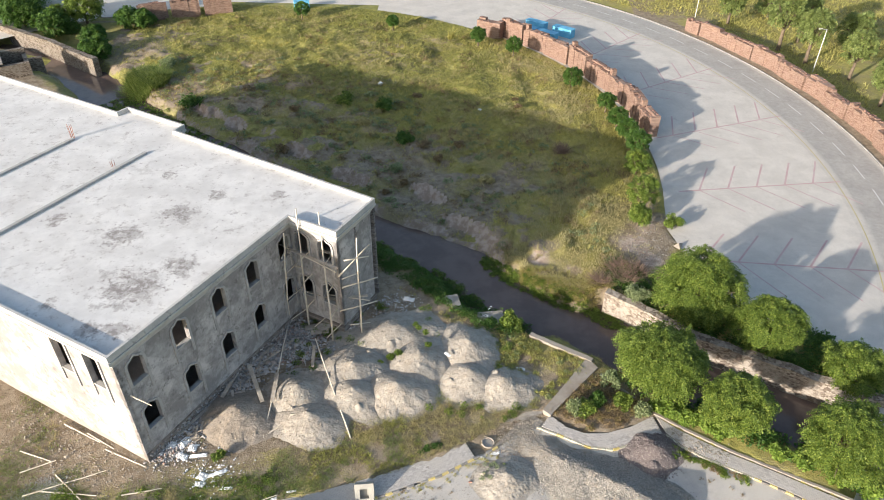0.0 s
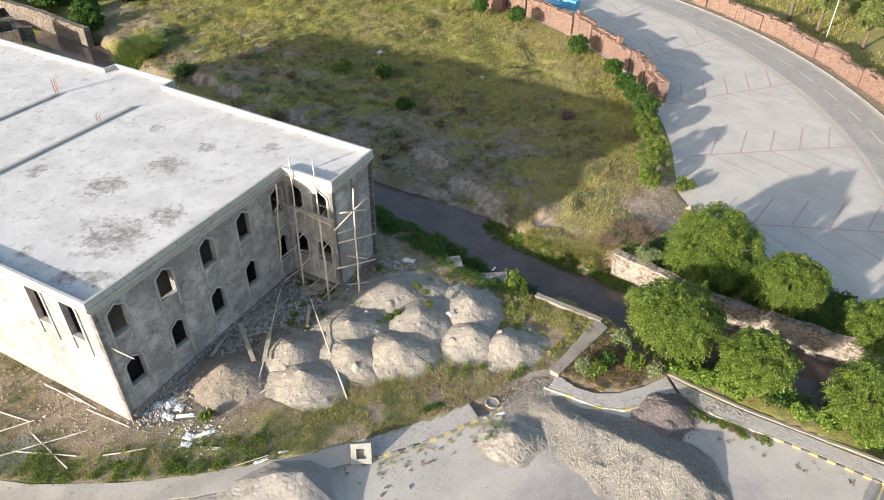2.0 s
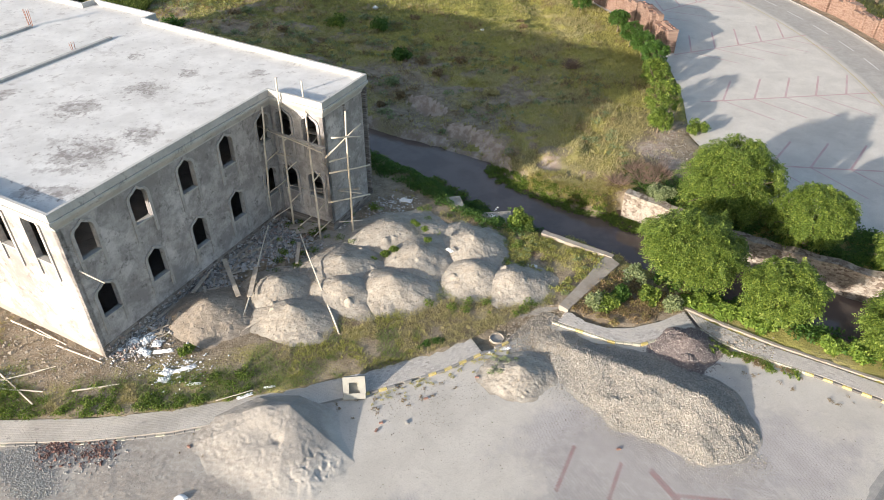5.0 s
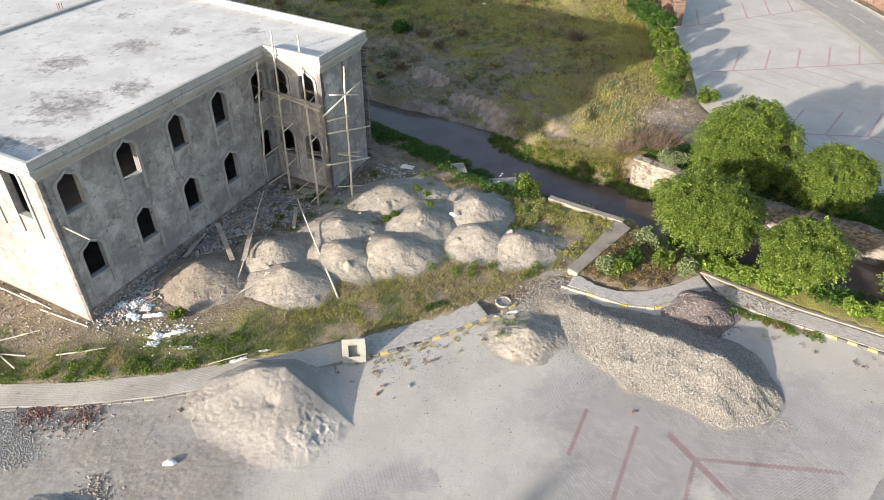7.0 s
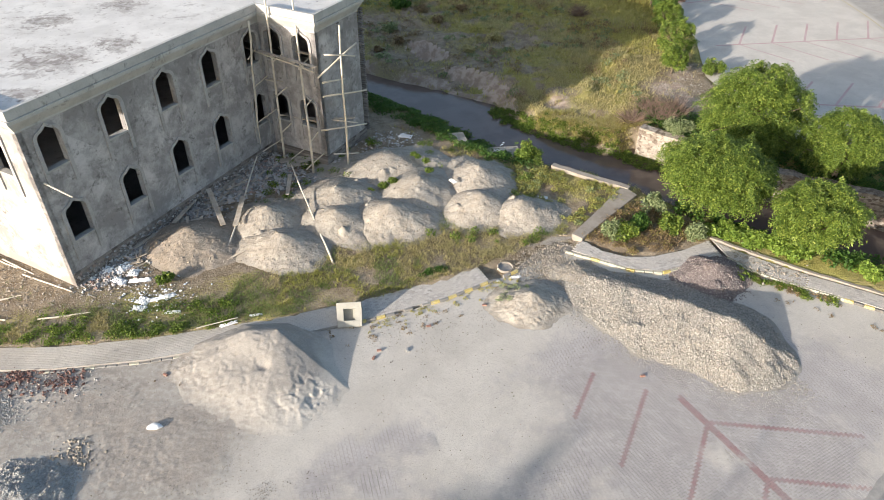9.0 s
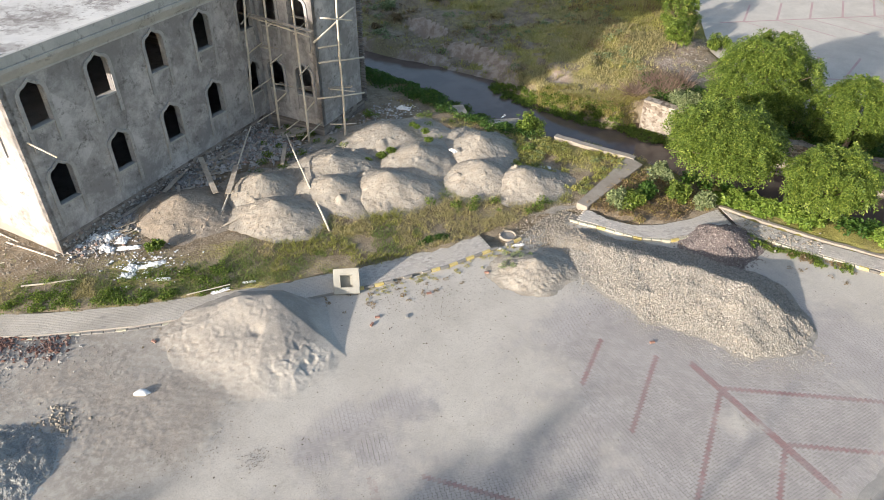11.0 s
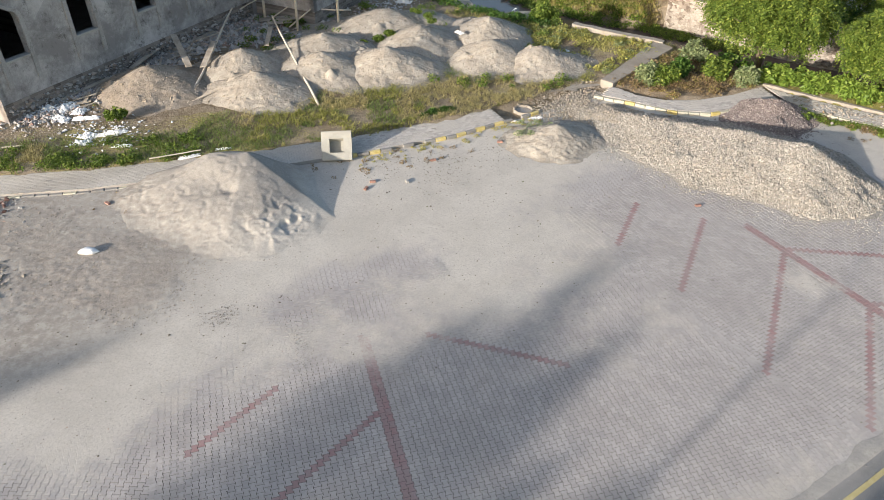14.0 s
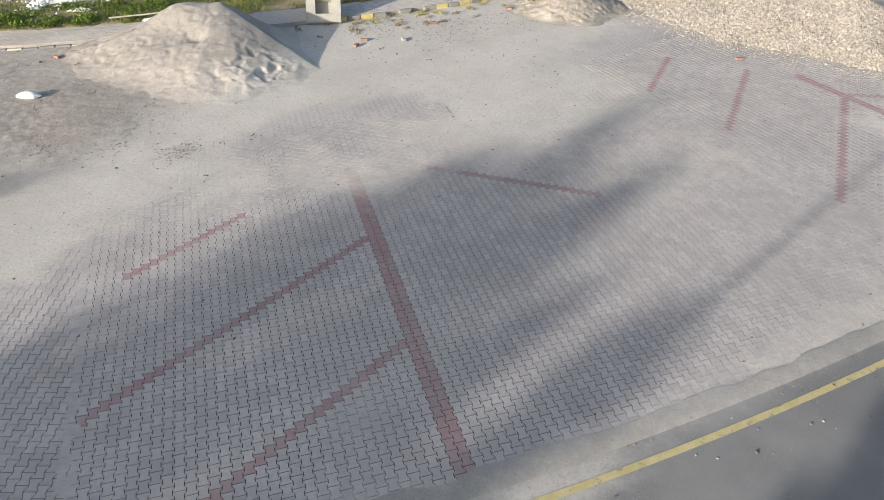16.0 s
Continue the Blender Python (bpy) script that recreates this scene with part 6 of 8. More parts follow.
for k in range(30):
    f = strewn.random()
    x, y = -19.0 + 5.2 * f + strewn.uniform(0.0, 1.2), 29.4 + 10.4 * f - strewn.uniform(0.0, 0.6)
    turn, half = radians(64 + strewn.uniform(-50, 50)), strewn.uniform(0.35, 1.0)
    z = 0.24 + 0.1 * strewn.random()
    timber((x - half * math.cos(turn), y - half * math.sin(turn), z), (x + half * math.cos(turn), y + half * math.sin(turn), z + strewn.uniform(-0.06, 0.14)), strewn.uniform(0.08, 0.2), 0.04, WOOD, "short grey offcut of timber among rubble")
for a, b in [((-12.6, 40.6), (-11.0, 41.0)), ((-12.0, 40.1), (-10.6, 40.4)), ((-11.5, 40.7), (-10.2, 41.1))]:
    timber((*a, 0.35), (*b, 0.4), 0.6, 0.03, WOOD, "grey shuttering board below the scaffold", "board")
pole((-13.0, 24.2, 0.35), (-11.2, 25.1, 0.3), 0.03, "dark crooked stick on the sand")


# ---- stones, rubble, gravel ----
def stones(name, xyz, size, mat, seed, squash=0.7):
    """Many small angular stones in one mesh."""
    g = np.random.default_rng(seed)
    n = len(xyz)
    base = np.array([(1, 0, 0), (-1, 0, 0), (0, 1, 0), (0, -1, 0), (0, 0, 1), (0, 0, -1)], float)
    tri = np.array([(0, 2, 4), (2, 1, 4), (1, 3, 4), (3, 0, 4), (2, 0, 5), (1, 2, 5), (3, 1, 5), (0, 3, 5)])
    jig = base[None] * (0.6 + 0.8 * g.random((n, 6, 1))) + g.normal(size=(n, 6, 3)) * 0.22
    a = g.random(n) * 6.283
    c, s = np.cos(a), np.sin(a)
    rot = np.stack([np.stack([c, -s, 0 * c], -1), np.stack([s, c, 0 * c], -1), np.stack([0 * c, 0 * c, np.full(n, squash)], -1)], 1)
    jig = np.einsum("nij,nkj->nki", rot, jig)
    size = np.broadcast_to(size, (n,)) * (0.55 + 0.9 * g.random(n) ** 2)
    V = np.asarray(xyz)[:, None] + jig * size[:, None, None]
    F = (np.arange(n) * 6)[:, None, None] + tri[None]
    return fast_mesh(name, V.reshape(-1, 3), F.reshape(-1, 3), mat)


def island_material(name, a, b, c):
    n = Nodes(name, 0.93, spec=0.15)
    k = n.island()
    n.color(n.mix(n.ramp(k, 0.75, 0.95), n.mix(k, a, b), c))
    return n.m


RUBBLE = island_material("grey and brick rubble", (0.21, 0.20, 0.19), (0.53, 0.512, 0.49), (0.33, 0.225, 0.18))
RUBBLE_BIG = island_material("broken concrete chunks", (0.17, 0.162, 0.155), (0.55, 0.535, 0.515), (0.32, 0.25, 0.21))
CHIPS = island_material("pale gravel stones", (0.19, 0.175, 0.153), (0.47, 0.44, 0.396), (0.33, 0.292, 0.248))
CHIPS_PURPLE = island_material("purple-brown gravel stones", (0.13, 0.108, 0.104), (0.27, 0.225, 0.21), (0.36, 0.32, 0.29))
CHIPS_GREY = island_material("grey gravel stones", (0.24, 0.24, 0.232), (0.39, 0.385, 0.37), (0.33, 0.31, 0.28))
LUMPS = island_material("earth lumps", (0.25, 0.215, 0.17), (0.38, 0.335, 0.28), (0.33, 0.30, 0.26))
BROKEN_BRICK = island_material("broken red bricks", (0.12, 0.072, 0.062), (0.25, 0.145, 0.12), (0.27, 0.235, 0.215))


def on_heap(index, kind, count, seed, lo=0.02):
    """Random places on the surface of the heap of that name."""
    g = np.random.default_rng(seed)
    ob = bpy.data.objects[kind]
    me = ob.data
    co = np.zeros(len(me.vertices) * 3)
    me.vertices.foreach_get("co", co)
    co = co.reshape(-1, 3)
    fs = np.array([p.vertices[:] for p in me.polygons])
    fs = fs[co[fs][:, :, 2].min(1) > lo]
    q = co[fs[g.integers(0, len(fs), count)]]
    u, v = g.random((2, count, 1))
    p = (q[:, 0] * (1 - u) + q[:, 1] * u) * (1 - v) + (q[:, 3] * (1 - u) + q[:, 2] * u) * v
    m = np.array(ob.matrix_basis)
    return p @ m[:3, :3].T + m[:3, 3]


def scatter(points, spread, count, seed, lift=0.02):
    """Places strewn round the points, on the ground."""
    g = np.random.default_rng(seed)
    points = np.asarray(points, float)
    p = points[g.integers(0, len(points), count)] + g.normal(size=(count, 2)) * spread
    z = np.maximum(ground_z(p[:, 0], p[:, 1]), -0.01)
    return np.c_[p, z + lift]


def strew(name, xyz, size, mat, seed, label, parent=None):
    return tagged(new(name, stones(name, xyz, size, mat, seed)), label, "stones", kind="stuff")


strew("gravel", on_heap(0, "gravel_mound", 36000, 1), 0.05, CHIPS, 1, "pale crushed stones on the gravel heap")
strew("gravel", on_heap(0, "gravel_mound.001", 3600, 2, 0.0), 0.042, LUMPS, 2, "pale crushed stones spilled beside the kerb")
strew("gravel", on_heap(0, "gravel_mound.002", 8000, 3), 0.045, CHIPS_PURPLE, 3, "purple-brown crushed stones beside the path")
strew("gravel", scatter([(12.0, 30.2), (12.6, 29.0), (13.6, 28.3), (14.6, 28.9), (15.2, 30.0), (13.4, 27.6)], 0.5, 2600, 33, 0.0), 0.04, CHIPS_PURPLE, 33, "purple-brown crushed stones strewn round their heap")
strew("gravel", on_heap(0, "gravel_mound.003", 9000, 4), 0.034, CHIPS_GREY, 4, "grey crushed stones in a heap")
strew("earth_lump", scatter([(-16.1, 17.0), (-15.6, 16.8), (-15.2, 16.5), (-15.9, 17.4)], 0.4, 110, 57, 0.02), 0.075, LUMPS, 57, "pale clods of earth beside the grey stones")
strew("gravel", scatter([(6.3, 26.6), (7.6, 25.2), (8.8, 23.8), (10.2, 22.4), (12.0, 21.4), (13.8, 21.2), (15.2, 21.8)], 0.55, 5200, 25, 0.0), 0.035, CHIPS, 25, "pale crushed stones strewn round the gravel heap")
strew("gravel", scatter([(4.8, 30.2), (5.4, 29.4), (6.0, 28.8), (7.0, 27.4), (9.0, 24.6)], 0.7, 3000, 5, 0.0), 0.04, LUMPS, 5, "pale crushed stones strewn on the paving")
strew("gravel", scatter([(-18.6, 17.4), (-17.6, 18.5), (-16, 17.5), (-19.5, 19.5), (-15.2, 14.6)], 0.9, 6000, 6, -0.005), 0.022, CHIPS_GREY, 6, "grey crushed stones strewn on the paving")
line = np.array([(-19.6, 28.3), (-18.2, 31.2), (-16.8, 34.2), (-15.6, 36.8), (-14.3, 39.5), (-13.2, 40.6)])
strew("rubble", scatter(line[:5], 0.7, 3600, 7), 0.09, RUBBLE, 7, "broken plaster and bricks along the hall")
g = np.random.default_rng(59)
foot = np.array(HALL)[None] + np.outer(g.uniform(0.6, 16.6, 900), np.array(E1)) + np.outer(g.uniform(0.24, 0.34, 900), np.array(E2)) + np.outer(g.random(900) ** 1.6 * 0.85, (0, 0, 1.0))
strew("rubble", foot, 0.10, RUBBLE_BIG, 59, "rough dark stones standing out of the bare plinth")
strew("rubble", scatter(line[1:5] + (0.35, -0.2), 0.75, 900, 60, 0.06), 0.13, RUBBLE_BIG, 60, "broken blocks and mortar at the foot of the hall")
strew("rubble", scatter([(-14.6, 38.4), (-13.9, 39.4), (-13.0, 40.2), (-12.2, 39.0), (-13.2, 38.2)], 0.9, 2600, 8), 0.12, RUBBLE, 8, "broken concrete and bricks below the scaffold")
strew("rubble", scatter([(-6.6, 43.0), (-5.9, 44.2), (-8.3, 41.2), (-9.0, 38.2), (-8.2, 38.9)], 0.7, 420, 9), 0.09, RUBBLE, 9, "stones and lumps below the wing of the hall")
strew("rubble", scatter([(3.6, 30.6), (4.6, 31.6), (4.6, 29.9), (3.6, 29.3), (5.6, 31.6), (5.2, 33.0), (6.0, 32.6)], 0.6, 1300, 10), 0.05, LUMPS, 10, "pale broken stones beside the manhole")
strew("rubble", scatter([(15.6, 31.3), (16.4, 30.8), (17.2, 30.3), (18.1, 29.8)], 0.4, 110, 26, 0.13), 0.08, LUMPS, 26, "broken blocks on the collapsed footpath")
strew("rubble", scatter([(-22, 26.4), (-19, 26.0), (-16.8, 27.2), (-25, 27.5), (-17.5, 30)], 1.4, 1400, 11, 0.0), 0.04, LUMPS, 11, "small stones on the bare earth beside the hall")
strew("rubble", scatter([(-14.9, 37.6), (-14.3, 38.8), (-13.4, 39.6), (-12.6, 38.6), (-15.6, 36.4), (-16.2, 35.2)], 0.75, 230, 27, 0.08), 0.22, RUBBLE_BIG, 27, "large chunks of broken concrete below the scaffold")
strew("rubble", scatter([(-18.9, 29.6), (-18.2, 31.0), (-17.3, 33.0), (-16.5, 34.6), (-9.6, 37.6), (-10.4, 36.6)], 0.6, 150, 28, 0.04), 0.16, RUBBLE_BIG, 28, "chunks of broken plaster along the hall")
strew("rubble", scatter([(-27, 29), (-25, 28), (-23, 27), (-29, 30.5), (-26, 26.4), (-22, 25.4), (-30, 27.5)], 1.5, 320, 51, 0.0), 0.075, LUMPS, 51, "lumps of plaster and brick on the bare earth")
strew("rubble", scatter([(-27, 29), (-25, 28), (-23.5, 27.3), (-29, 30.5), (-26, 26), (-20.5, 25.8), (-17.5, 29.0)], 1.5, 3000, 52, 0.0), 0.03, LUMPS, 52, "crumbs of earth and mortar beside the hall")
strew("gravel", scatter([(-26.6, 24.4), (-26.0, 25.0), (-27.2, 23.8)], 0.55, 3200, 53, 0.02), 0.04, CHIPS_GREY, 53, "grey crushed stone tipped beside the hall")
strew("gravel", scatter([(-21.6, 20.4), (-21.0, 19.4), (-20.2, 18.8), (-22.4, 19.8)], 0.5, 4200, 54, 0.01), 0.04, CHIPS_GREY, 54, "grey crushed stone beside the broken bricks")
strew("rubble", scatter([(-27, 29.5), (-25, 27.6), (-29, 29), (-26.4, 26.4), (-23.4, 25.8), (-30.5, 31.5)], 1.1, 150, 64, 0.02), 0.11, LUMPS, 64, "broken blocks strewn on the bare earth beside the hall")
SCRAPS = island_material("pale scraps", (0.55, 0.55, 0.54), (0.75, 0.75, 0.74), (0.45, 0.50, 0.55))
strew("litter", scatter([(-19.4, 28.4), (-18.3, 28.4), (-17.0, 27.2), (-16.2, 26.2), (-15.2, 26.8), (-17.2, 30.4), (-15.8, 33.8), (-14.2, 38.0), (-5.6, 44.2), (-4.2, 44.6), (2.6, 43.0), (-19.0, 29.6), (-18.6, 30.4)], 0.75, 760, 21), 0.065, SCRAPS, 21,
      "white scraps of plastic and paper on the ground")
strew("earth_lump", np.concatenate([on_heap(0, "earth_mound" + (f".{k:03d}" if k else ""), 420, 60 + k, 0.06) for k in range(11)]), 0.045, LUMPS, 12, "small lumps on the earth mounds")
strew("broken_brick", scatter([(-20.6, 20.8), (-20.2, 21.1)], 0.4, 230, 13, 0.05), 0.07, BROKEN_BRICK, 13, "heap of broken dark red bricks")
strew("broken_brick", scatter([(-18.6, 20.7), (-18.0, 20.9)], 0.4, 190, 14, 0.04), 0.065, BROKEN_BRICK, 14, "heap of broken dark red bricks beside the kerb")
strew("rubble", scatter([(-20.5, 20.9), (-18.4, 20.7), (-17.6, 20.5), (-19.4, 20.4)], 0.6, 420, 58, 0.02), 0.05, RUBBLE, 58, "grey rubble among broken bricks")
strew("grit", scatter([(x, y) for x in range(-16, 14, 3) for y in range(9, 27, 3)], 2.2, 5200, 15, 0.0), 0.016, RUBBLE, 15, "grit and small stones on the paving")
DARK_LUMPS = island_material("dark brown earth lumps", (0.20, 0.172, 0.142), (0.30, 0.27, 0.235), (0.25, 0.225, 0.195))
LITTER = island_material("dry dark leaf litter", (0.09, 0.075, 0.055), (0.19, 0.16, 0.12), (0.14, 0.15, 0.08))
strew("leaf_litter", scatter([(x, y) for x in range(-14, 20, 3) for y in range(10, 27, 3) if y < kerb_y(x) - 1.5], 1.8, 1700, 17, 0.0), 0.028, LITTER, 17, "dry leaves and twigs on the paving")
strew("leaf_litter", scatter([(-3.8, 24.4), (-2.9, 24.9), (-2.0, 25.4), (-0.6, 25.0), (0.4, 26.2), (1.4, 25.8), (-1.2, 23.8), (5.8, 22.8), (14.5, 20.5)], 0.6, 900, 18, 0.0), 0.022, LITTER, 18, "dry weeds and leaves beside the kerb")
strew("sand_lump", on_heap(0, "sand_mound", 420, 55, 0.02), 0.02, SAND, 55, "crumbs and clods on the trodden sand mound")
strew("sand_lump", scatter([(-12.5, 20.6), (-11, 19.6), (-9.6, 18.8), (-13.8, 21.2), (-8, 18.7)], 0.9, 700, 19, -0.01), 0.028, SAND, 19, "crumbs of sand at the foot of the sand mound")
strew("earth_lump", scatter([(-10.7, 15.9), (-10.2, 17.2)], 0.5, 700, 41, 0.008), 0.02, DARK_LUMPS, 41, "dark brown crumbs of earth on the trodden crust")
strew("earth_lump", scatter([(-7.6, 15.5)], 0.3, 260, 42, 0.004), 0.018, DARK_LUMPS, 42, "dark crumbs of earth on the paving")
strew("earth_lump", scatter([(-11.0, 18.2), (-12.4, 17.2), (-10.4, 16.6), (-13.6, 18.6), (-15.2, 19.4), (-12.0, 19.6), (-14.2, 16.4), (-9.6, 17.8), (-17.0, 19.6)], 1.0, 2600, 61, 0.012), 0.017, LUMPS, 61, "pale crumbs of earth on the trodden crust")
strew("earth_lump", scatter([(-11.6, 17.6), (-13.0, 18.0), (-10.6, 16.2), (-15.8, 20.0), (-14.6, 17.4)], 0.8, 1500, 62, 0.012), 0.022, DARK_LUMPS, 62, "dark crumbs of earth on the trodden crust")
strew("earth_lump", scatter([(17.8, 52.4), (18.6, 55.2), (17.2, 50.0), (16.6, 54.4), (19.6, 58.2), (18.4, 53.6)], 0.9, 300, 63, 0.0), 0.09, DARK_LUMPS, 63, "broken brown earth lumps on the bare bank")
strew("sand_lump", scatter([(-11.2, 17.6), (-9.6, 16.8), (-14.0, 16.5), (-12, 14.8)], 1.2, 900, 20, -0.005), 0.018, LUMPS, 20, "crumbs of trodden earth on the paving")
strew("sand_lump", scatter([(-5.25, 15.4), (-5.1, 14.9), (-4.95, 14.4), (-4.8, 14.0), (-4.6, 13.6)], 0.2, 420, 16, 0.0), 0.026, SAND, 16, "trodden lumps of sand on the paving")


def loose_brick(x, y, rz, mat, label):
    me = bpy.data.meshes.new("brick")
    bm = boxed(-0.115, 0.115, -0.055, 0.055, 0, 0.075, 0.008)
    bm.to_mesh(me)
    bm.free()
    me.materials.append(mat)
    ob = new("brick", me)
    ob.matrix_basis = pose(x, y, 0.0, 0, 0, rz)
    return tagged(ob, label, "brick", "loose bricks on the paving")


RED_BRICK = varied("loose red brick", (0.26, 0.14, 0.108), (0.36, 0.22, 0.175), 8, 60, 0.9, 0.3, 0.006, True)
for x, y, rz in [(-1.6, 25.2, 20), (-4.1, 22.9, 70), (-3.9, 23.4, 10), (-0.4, 27.6, 35), (1.2, 26.9, 0), (-2.55, 23.5, 110), (8.5, 22.3, 15), (-13.6, 21.4, -30)]:
    loose_brick(x, y, rz, RED_BRICK if rz not in (110, 35) else CONCRETE, "loose brick lying on the sandy paving")


# ---- brick boundary walls ----
def brick_wall(x, y, rz, length, height, thick, seed, label, steps=True, pier=False):
    """A thick panel of rough brickwork with a worn, stepped top, laid in two leaves."""
    rnd = random.Random(seed)
    n = max(int(length / 0.36), 2)
    ob = thing("brick_wall", x, y, 0, rz, label, "wall", "brick boundary walls")
    tops = []
    for side in (-1, 1):
        z, v, f, prof = height - (0.0 if side < 0 else 0.085 * rnd.randint(0, 2)), [], [], []
        for k in range(n):
            if rnd.random() < 0.22:
                z = height + 0.085 * rnd.randint(-4, 1)
            prof.append(z)
            x0, x1 = -length / 2 + k * length / n, -length / 2 + (k + 1) * length / n
            b = len(v)
            o = rnd.uniform(-0.045, 0.045)
            for yy in ((-thick / 2 + o, 0.0) if side < 0 else (0.0, thick / 2 + o)):
                v += [(x0, yy, -0.3), (x1, yy, -0.3), (x1, yy, z), (x0, yy, z)]
            f += [(b, b + 1, b + 2, b + 3), (b + 7, b + 6, b + 5, b + 4), (b + 3, b + 2, b + 6, b + 7), (b + 1, b + 5, b + 6, b + 2), (b, b + 3, b + 7, b + 4)]
        tops.append(prof)
        part("brickwork", mesh_of("brickwork", v, f, BRICK), None, ob)
    bm = bmesh.new()
    for k in range(int(length * 2.0)):
        side = rnd.randint(0, 1)
        p = rnd.uniform(-length / 2 + 0.2, length / 2 - 0.2)
        q = tops[side][min(int((p + length / 2) / length * n), n - 1)]
        y0 = thick * rnd.uniform(0.1, 0.38) * (1 if side else -1)
        box(bm, -0.115, 0.115, -0.055, 0.055, q - 0.01, q + 0.075, 0.0, Matrix.Translation((p, y0, 0)) @ Matrix.Rotation(rnd.uniform(0, 3), 4, "Z"))
    part("coping", bm, RED_BRICK, ob, "loose bricks on the wall top")
    if pier:
        part("pier", boxed(length / 2 - 0.75, length / 2 - 0.1, -0.35, 0.35, height - 0.3, height + 0.62, 0.03), BRICK, ob)
    return ob


def on_ring(r, a):
    return CX + r * math.cos(radians(a)), CY + r * math.sin(radians(a)), a + 90


a = 33.6
i = 0
while a > -14:
    length = (3.0, 4.0, 7.5, 5.2, 6.4, 4.4, 5.0, 6.8)[i % 8]
    da = math.degrees(length / R_WALL)
    x, y, rz = on_ring(R_WALL + 0.35 + (0.25 if i % 2 else 0), a - da / 2)
    brick_wall(x, y, rz + (-2, 2, 0, 3)[i % 4], length * 0.97, (2.0, 2.3, 2.15, 2.4)[i % 4], 1.15, 200 + i, "thick worn red brick boundary wall beside the ring road")
    a -= da
    i += 1
a = 6.0
for i, length in enumerate((4.4, 5.0, 4.6, 5.4, 4.8, 5.6, 4.6, 5.2)):
    da = math.degrees(length / (R_IN + 0.6))
    x, y, rz = on_ring(R_IN + 1.0, a + da / 2)
    brick_wall(x, y, rz + (5, -4, 2)[i % 3], length * 0.93, (2.7, 3.1, 2.8)[i % 3], 1.2, 230 + i, "worn red brick wall between grass and car park", pier=i % 2 == 0)
    a += da
brick_wall(3.2, 111.2, 150, 4.2, 2.7, 1.5, 250, "short ruined block of red brickwork")
for i, (x0, y0, x1, y1) in enumerate([(-55.9, 113.6, -51.6, 116.2), (-51.2, 116.4, -46.8, 118.2), (-46.2, 118.5, -41.8, 120.2)]):
    brick_wall((x0 + x1) / 2, (y0 + y1) / 2, math.degrees(math.atan2(y1 - y0, x1 - x0)), 4.7, 2.9, 0.9, 260 + i, "tall red brick wall at the edge of the field")


# ---- blue steel boxes, lamp posts ----
def blue_box(x, y, rz, length, depth, height):
    ob = thing("steel_box", x, y, 0, rz, "sun-bleached blue painted steel box lying beside the wall", "container", "blue steel boxes")
    part("body", boxed(-length / 2, length / 2, -depth / 2, depth / 2, 0.0, height, 0.04), BLUE, ob)
    part("lid", boxed(-length / 2 - 0.05, length / 2 + 0.05, -depth / 2 - 0.05, depth / 2 + 0.05, height - 0.02, height + 0.10, 0.03), BLUE, ob)
    for k in (-1, 1):
        part("rib", boxed(k * length / 4 - 0.05, k * length / 4 + 0.05, -depth / 2 - 0.03, depth / 2 + 0.03, 0.04, height - 0.03, 0.01), BLUE, ob)
    return ob


for x, y, rz, l in [(9.4, 112.6, -38, 3.4), (11.0, 115.2, -38, 3.6), (12.4, 110.4, -38, 3.4), (15.2, 112.4, -38, 3.6)]:
    blue_box(x, y, rz, l, 1.3, 1.3)
blue_box(-30.2, 123.0, 20, 2.6, 1.4, 1.3)
STEEL = varied("pale painted steel", (0.55, 0.55, 0.53), (0.68, 0.68, 0.66), 1.0, 20, 0.4, 0.1, 0.005, metal=0.3)


def lamp_post(x, y, rz, h):
    ob = thing("street_lamp", x, y, 0, rz, "slender pale steel street lamp with a short arm", "street lamp", "street lamps")
    part("post", rod(bmesh.new(), (0, 0, -0.3), (0, 0, h), 0.09, 0.05, 9, 0, 4), STEEL, ob, smooth=True)
    part("arm", rod(bmesh.new(), (0, 0, h - 0.05), (1.0, 0, h + 0.18), 0.035, 0.03, 7, 0, 3), STEEL, ob, smooth=True)
    part("lamp_head", boxed(0.85, 1.45, -0.1, 0.1, h + 0.13, h + 0.24, 0.03), STEEL, ob)
    return ob


for a in (33.5, 18.6, 3.5):
    x, y, rz = on_ring(R_WALL + 5.4 if a < 30 else R_WALL + 1.6, a)
    lamp_post(x, y, rz + 90, 6.5)
lamp_post(-12.8, -6.4, 60, 8.6)


# ---- shrubs, hedges, weeds ----
def shrub(x, y, r, h, count, leaf, mat, seed, label, name="shrub", group="", z=None, clumps=14):
    """Thin stems that carry small leaves in uneven clumps."""
    g = np.random.default_rng(seed)
    z = float(ground_z(x, y)) if z is None else z
    ob = thing(name, x, y, z - 0.03, 0, label, "shrub", group)
    ang, rr = g.random(clumps) * 6.283, r * 0.75 * np.sqrt(g.random(clumps))
    cen = np.stack([rr * np.cos(ang), rr * np.sin(ang), h * (0.35 + 0.5 * g.random(clumps)) * (1 - 0.35 * (rr / r) ** 2)], -1)
    bm = bmesh.new()
    for c in cen[::2]:
        rod(bm, (c[0] * 0.15, c[1] * 0.15, -0.1), tuple(c), 0.025, 0.008, 4, 0, 3)
    part("stems", bm, BARK, ob)
    part("foliage", leaf_cloud("foliage", cen, np.full(clumps, r * 0.38), count, leaf, mat, seed, 0.2), None, ob)
    return ob


def weeds(name, centres, radii, count, leaf, mat, seed, label):
    return tagged(new(name, leaf_cloud(name, centres, radii, count, leaf, mat, seed, 0.0, 0.5)), label, "weeds", kind="stuff")


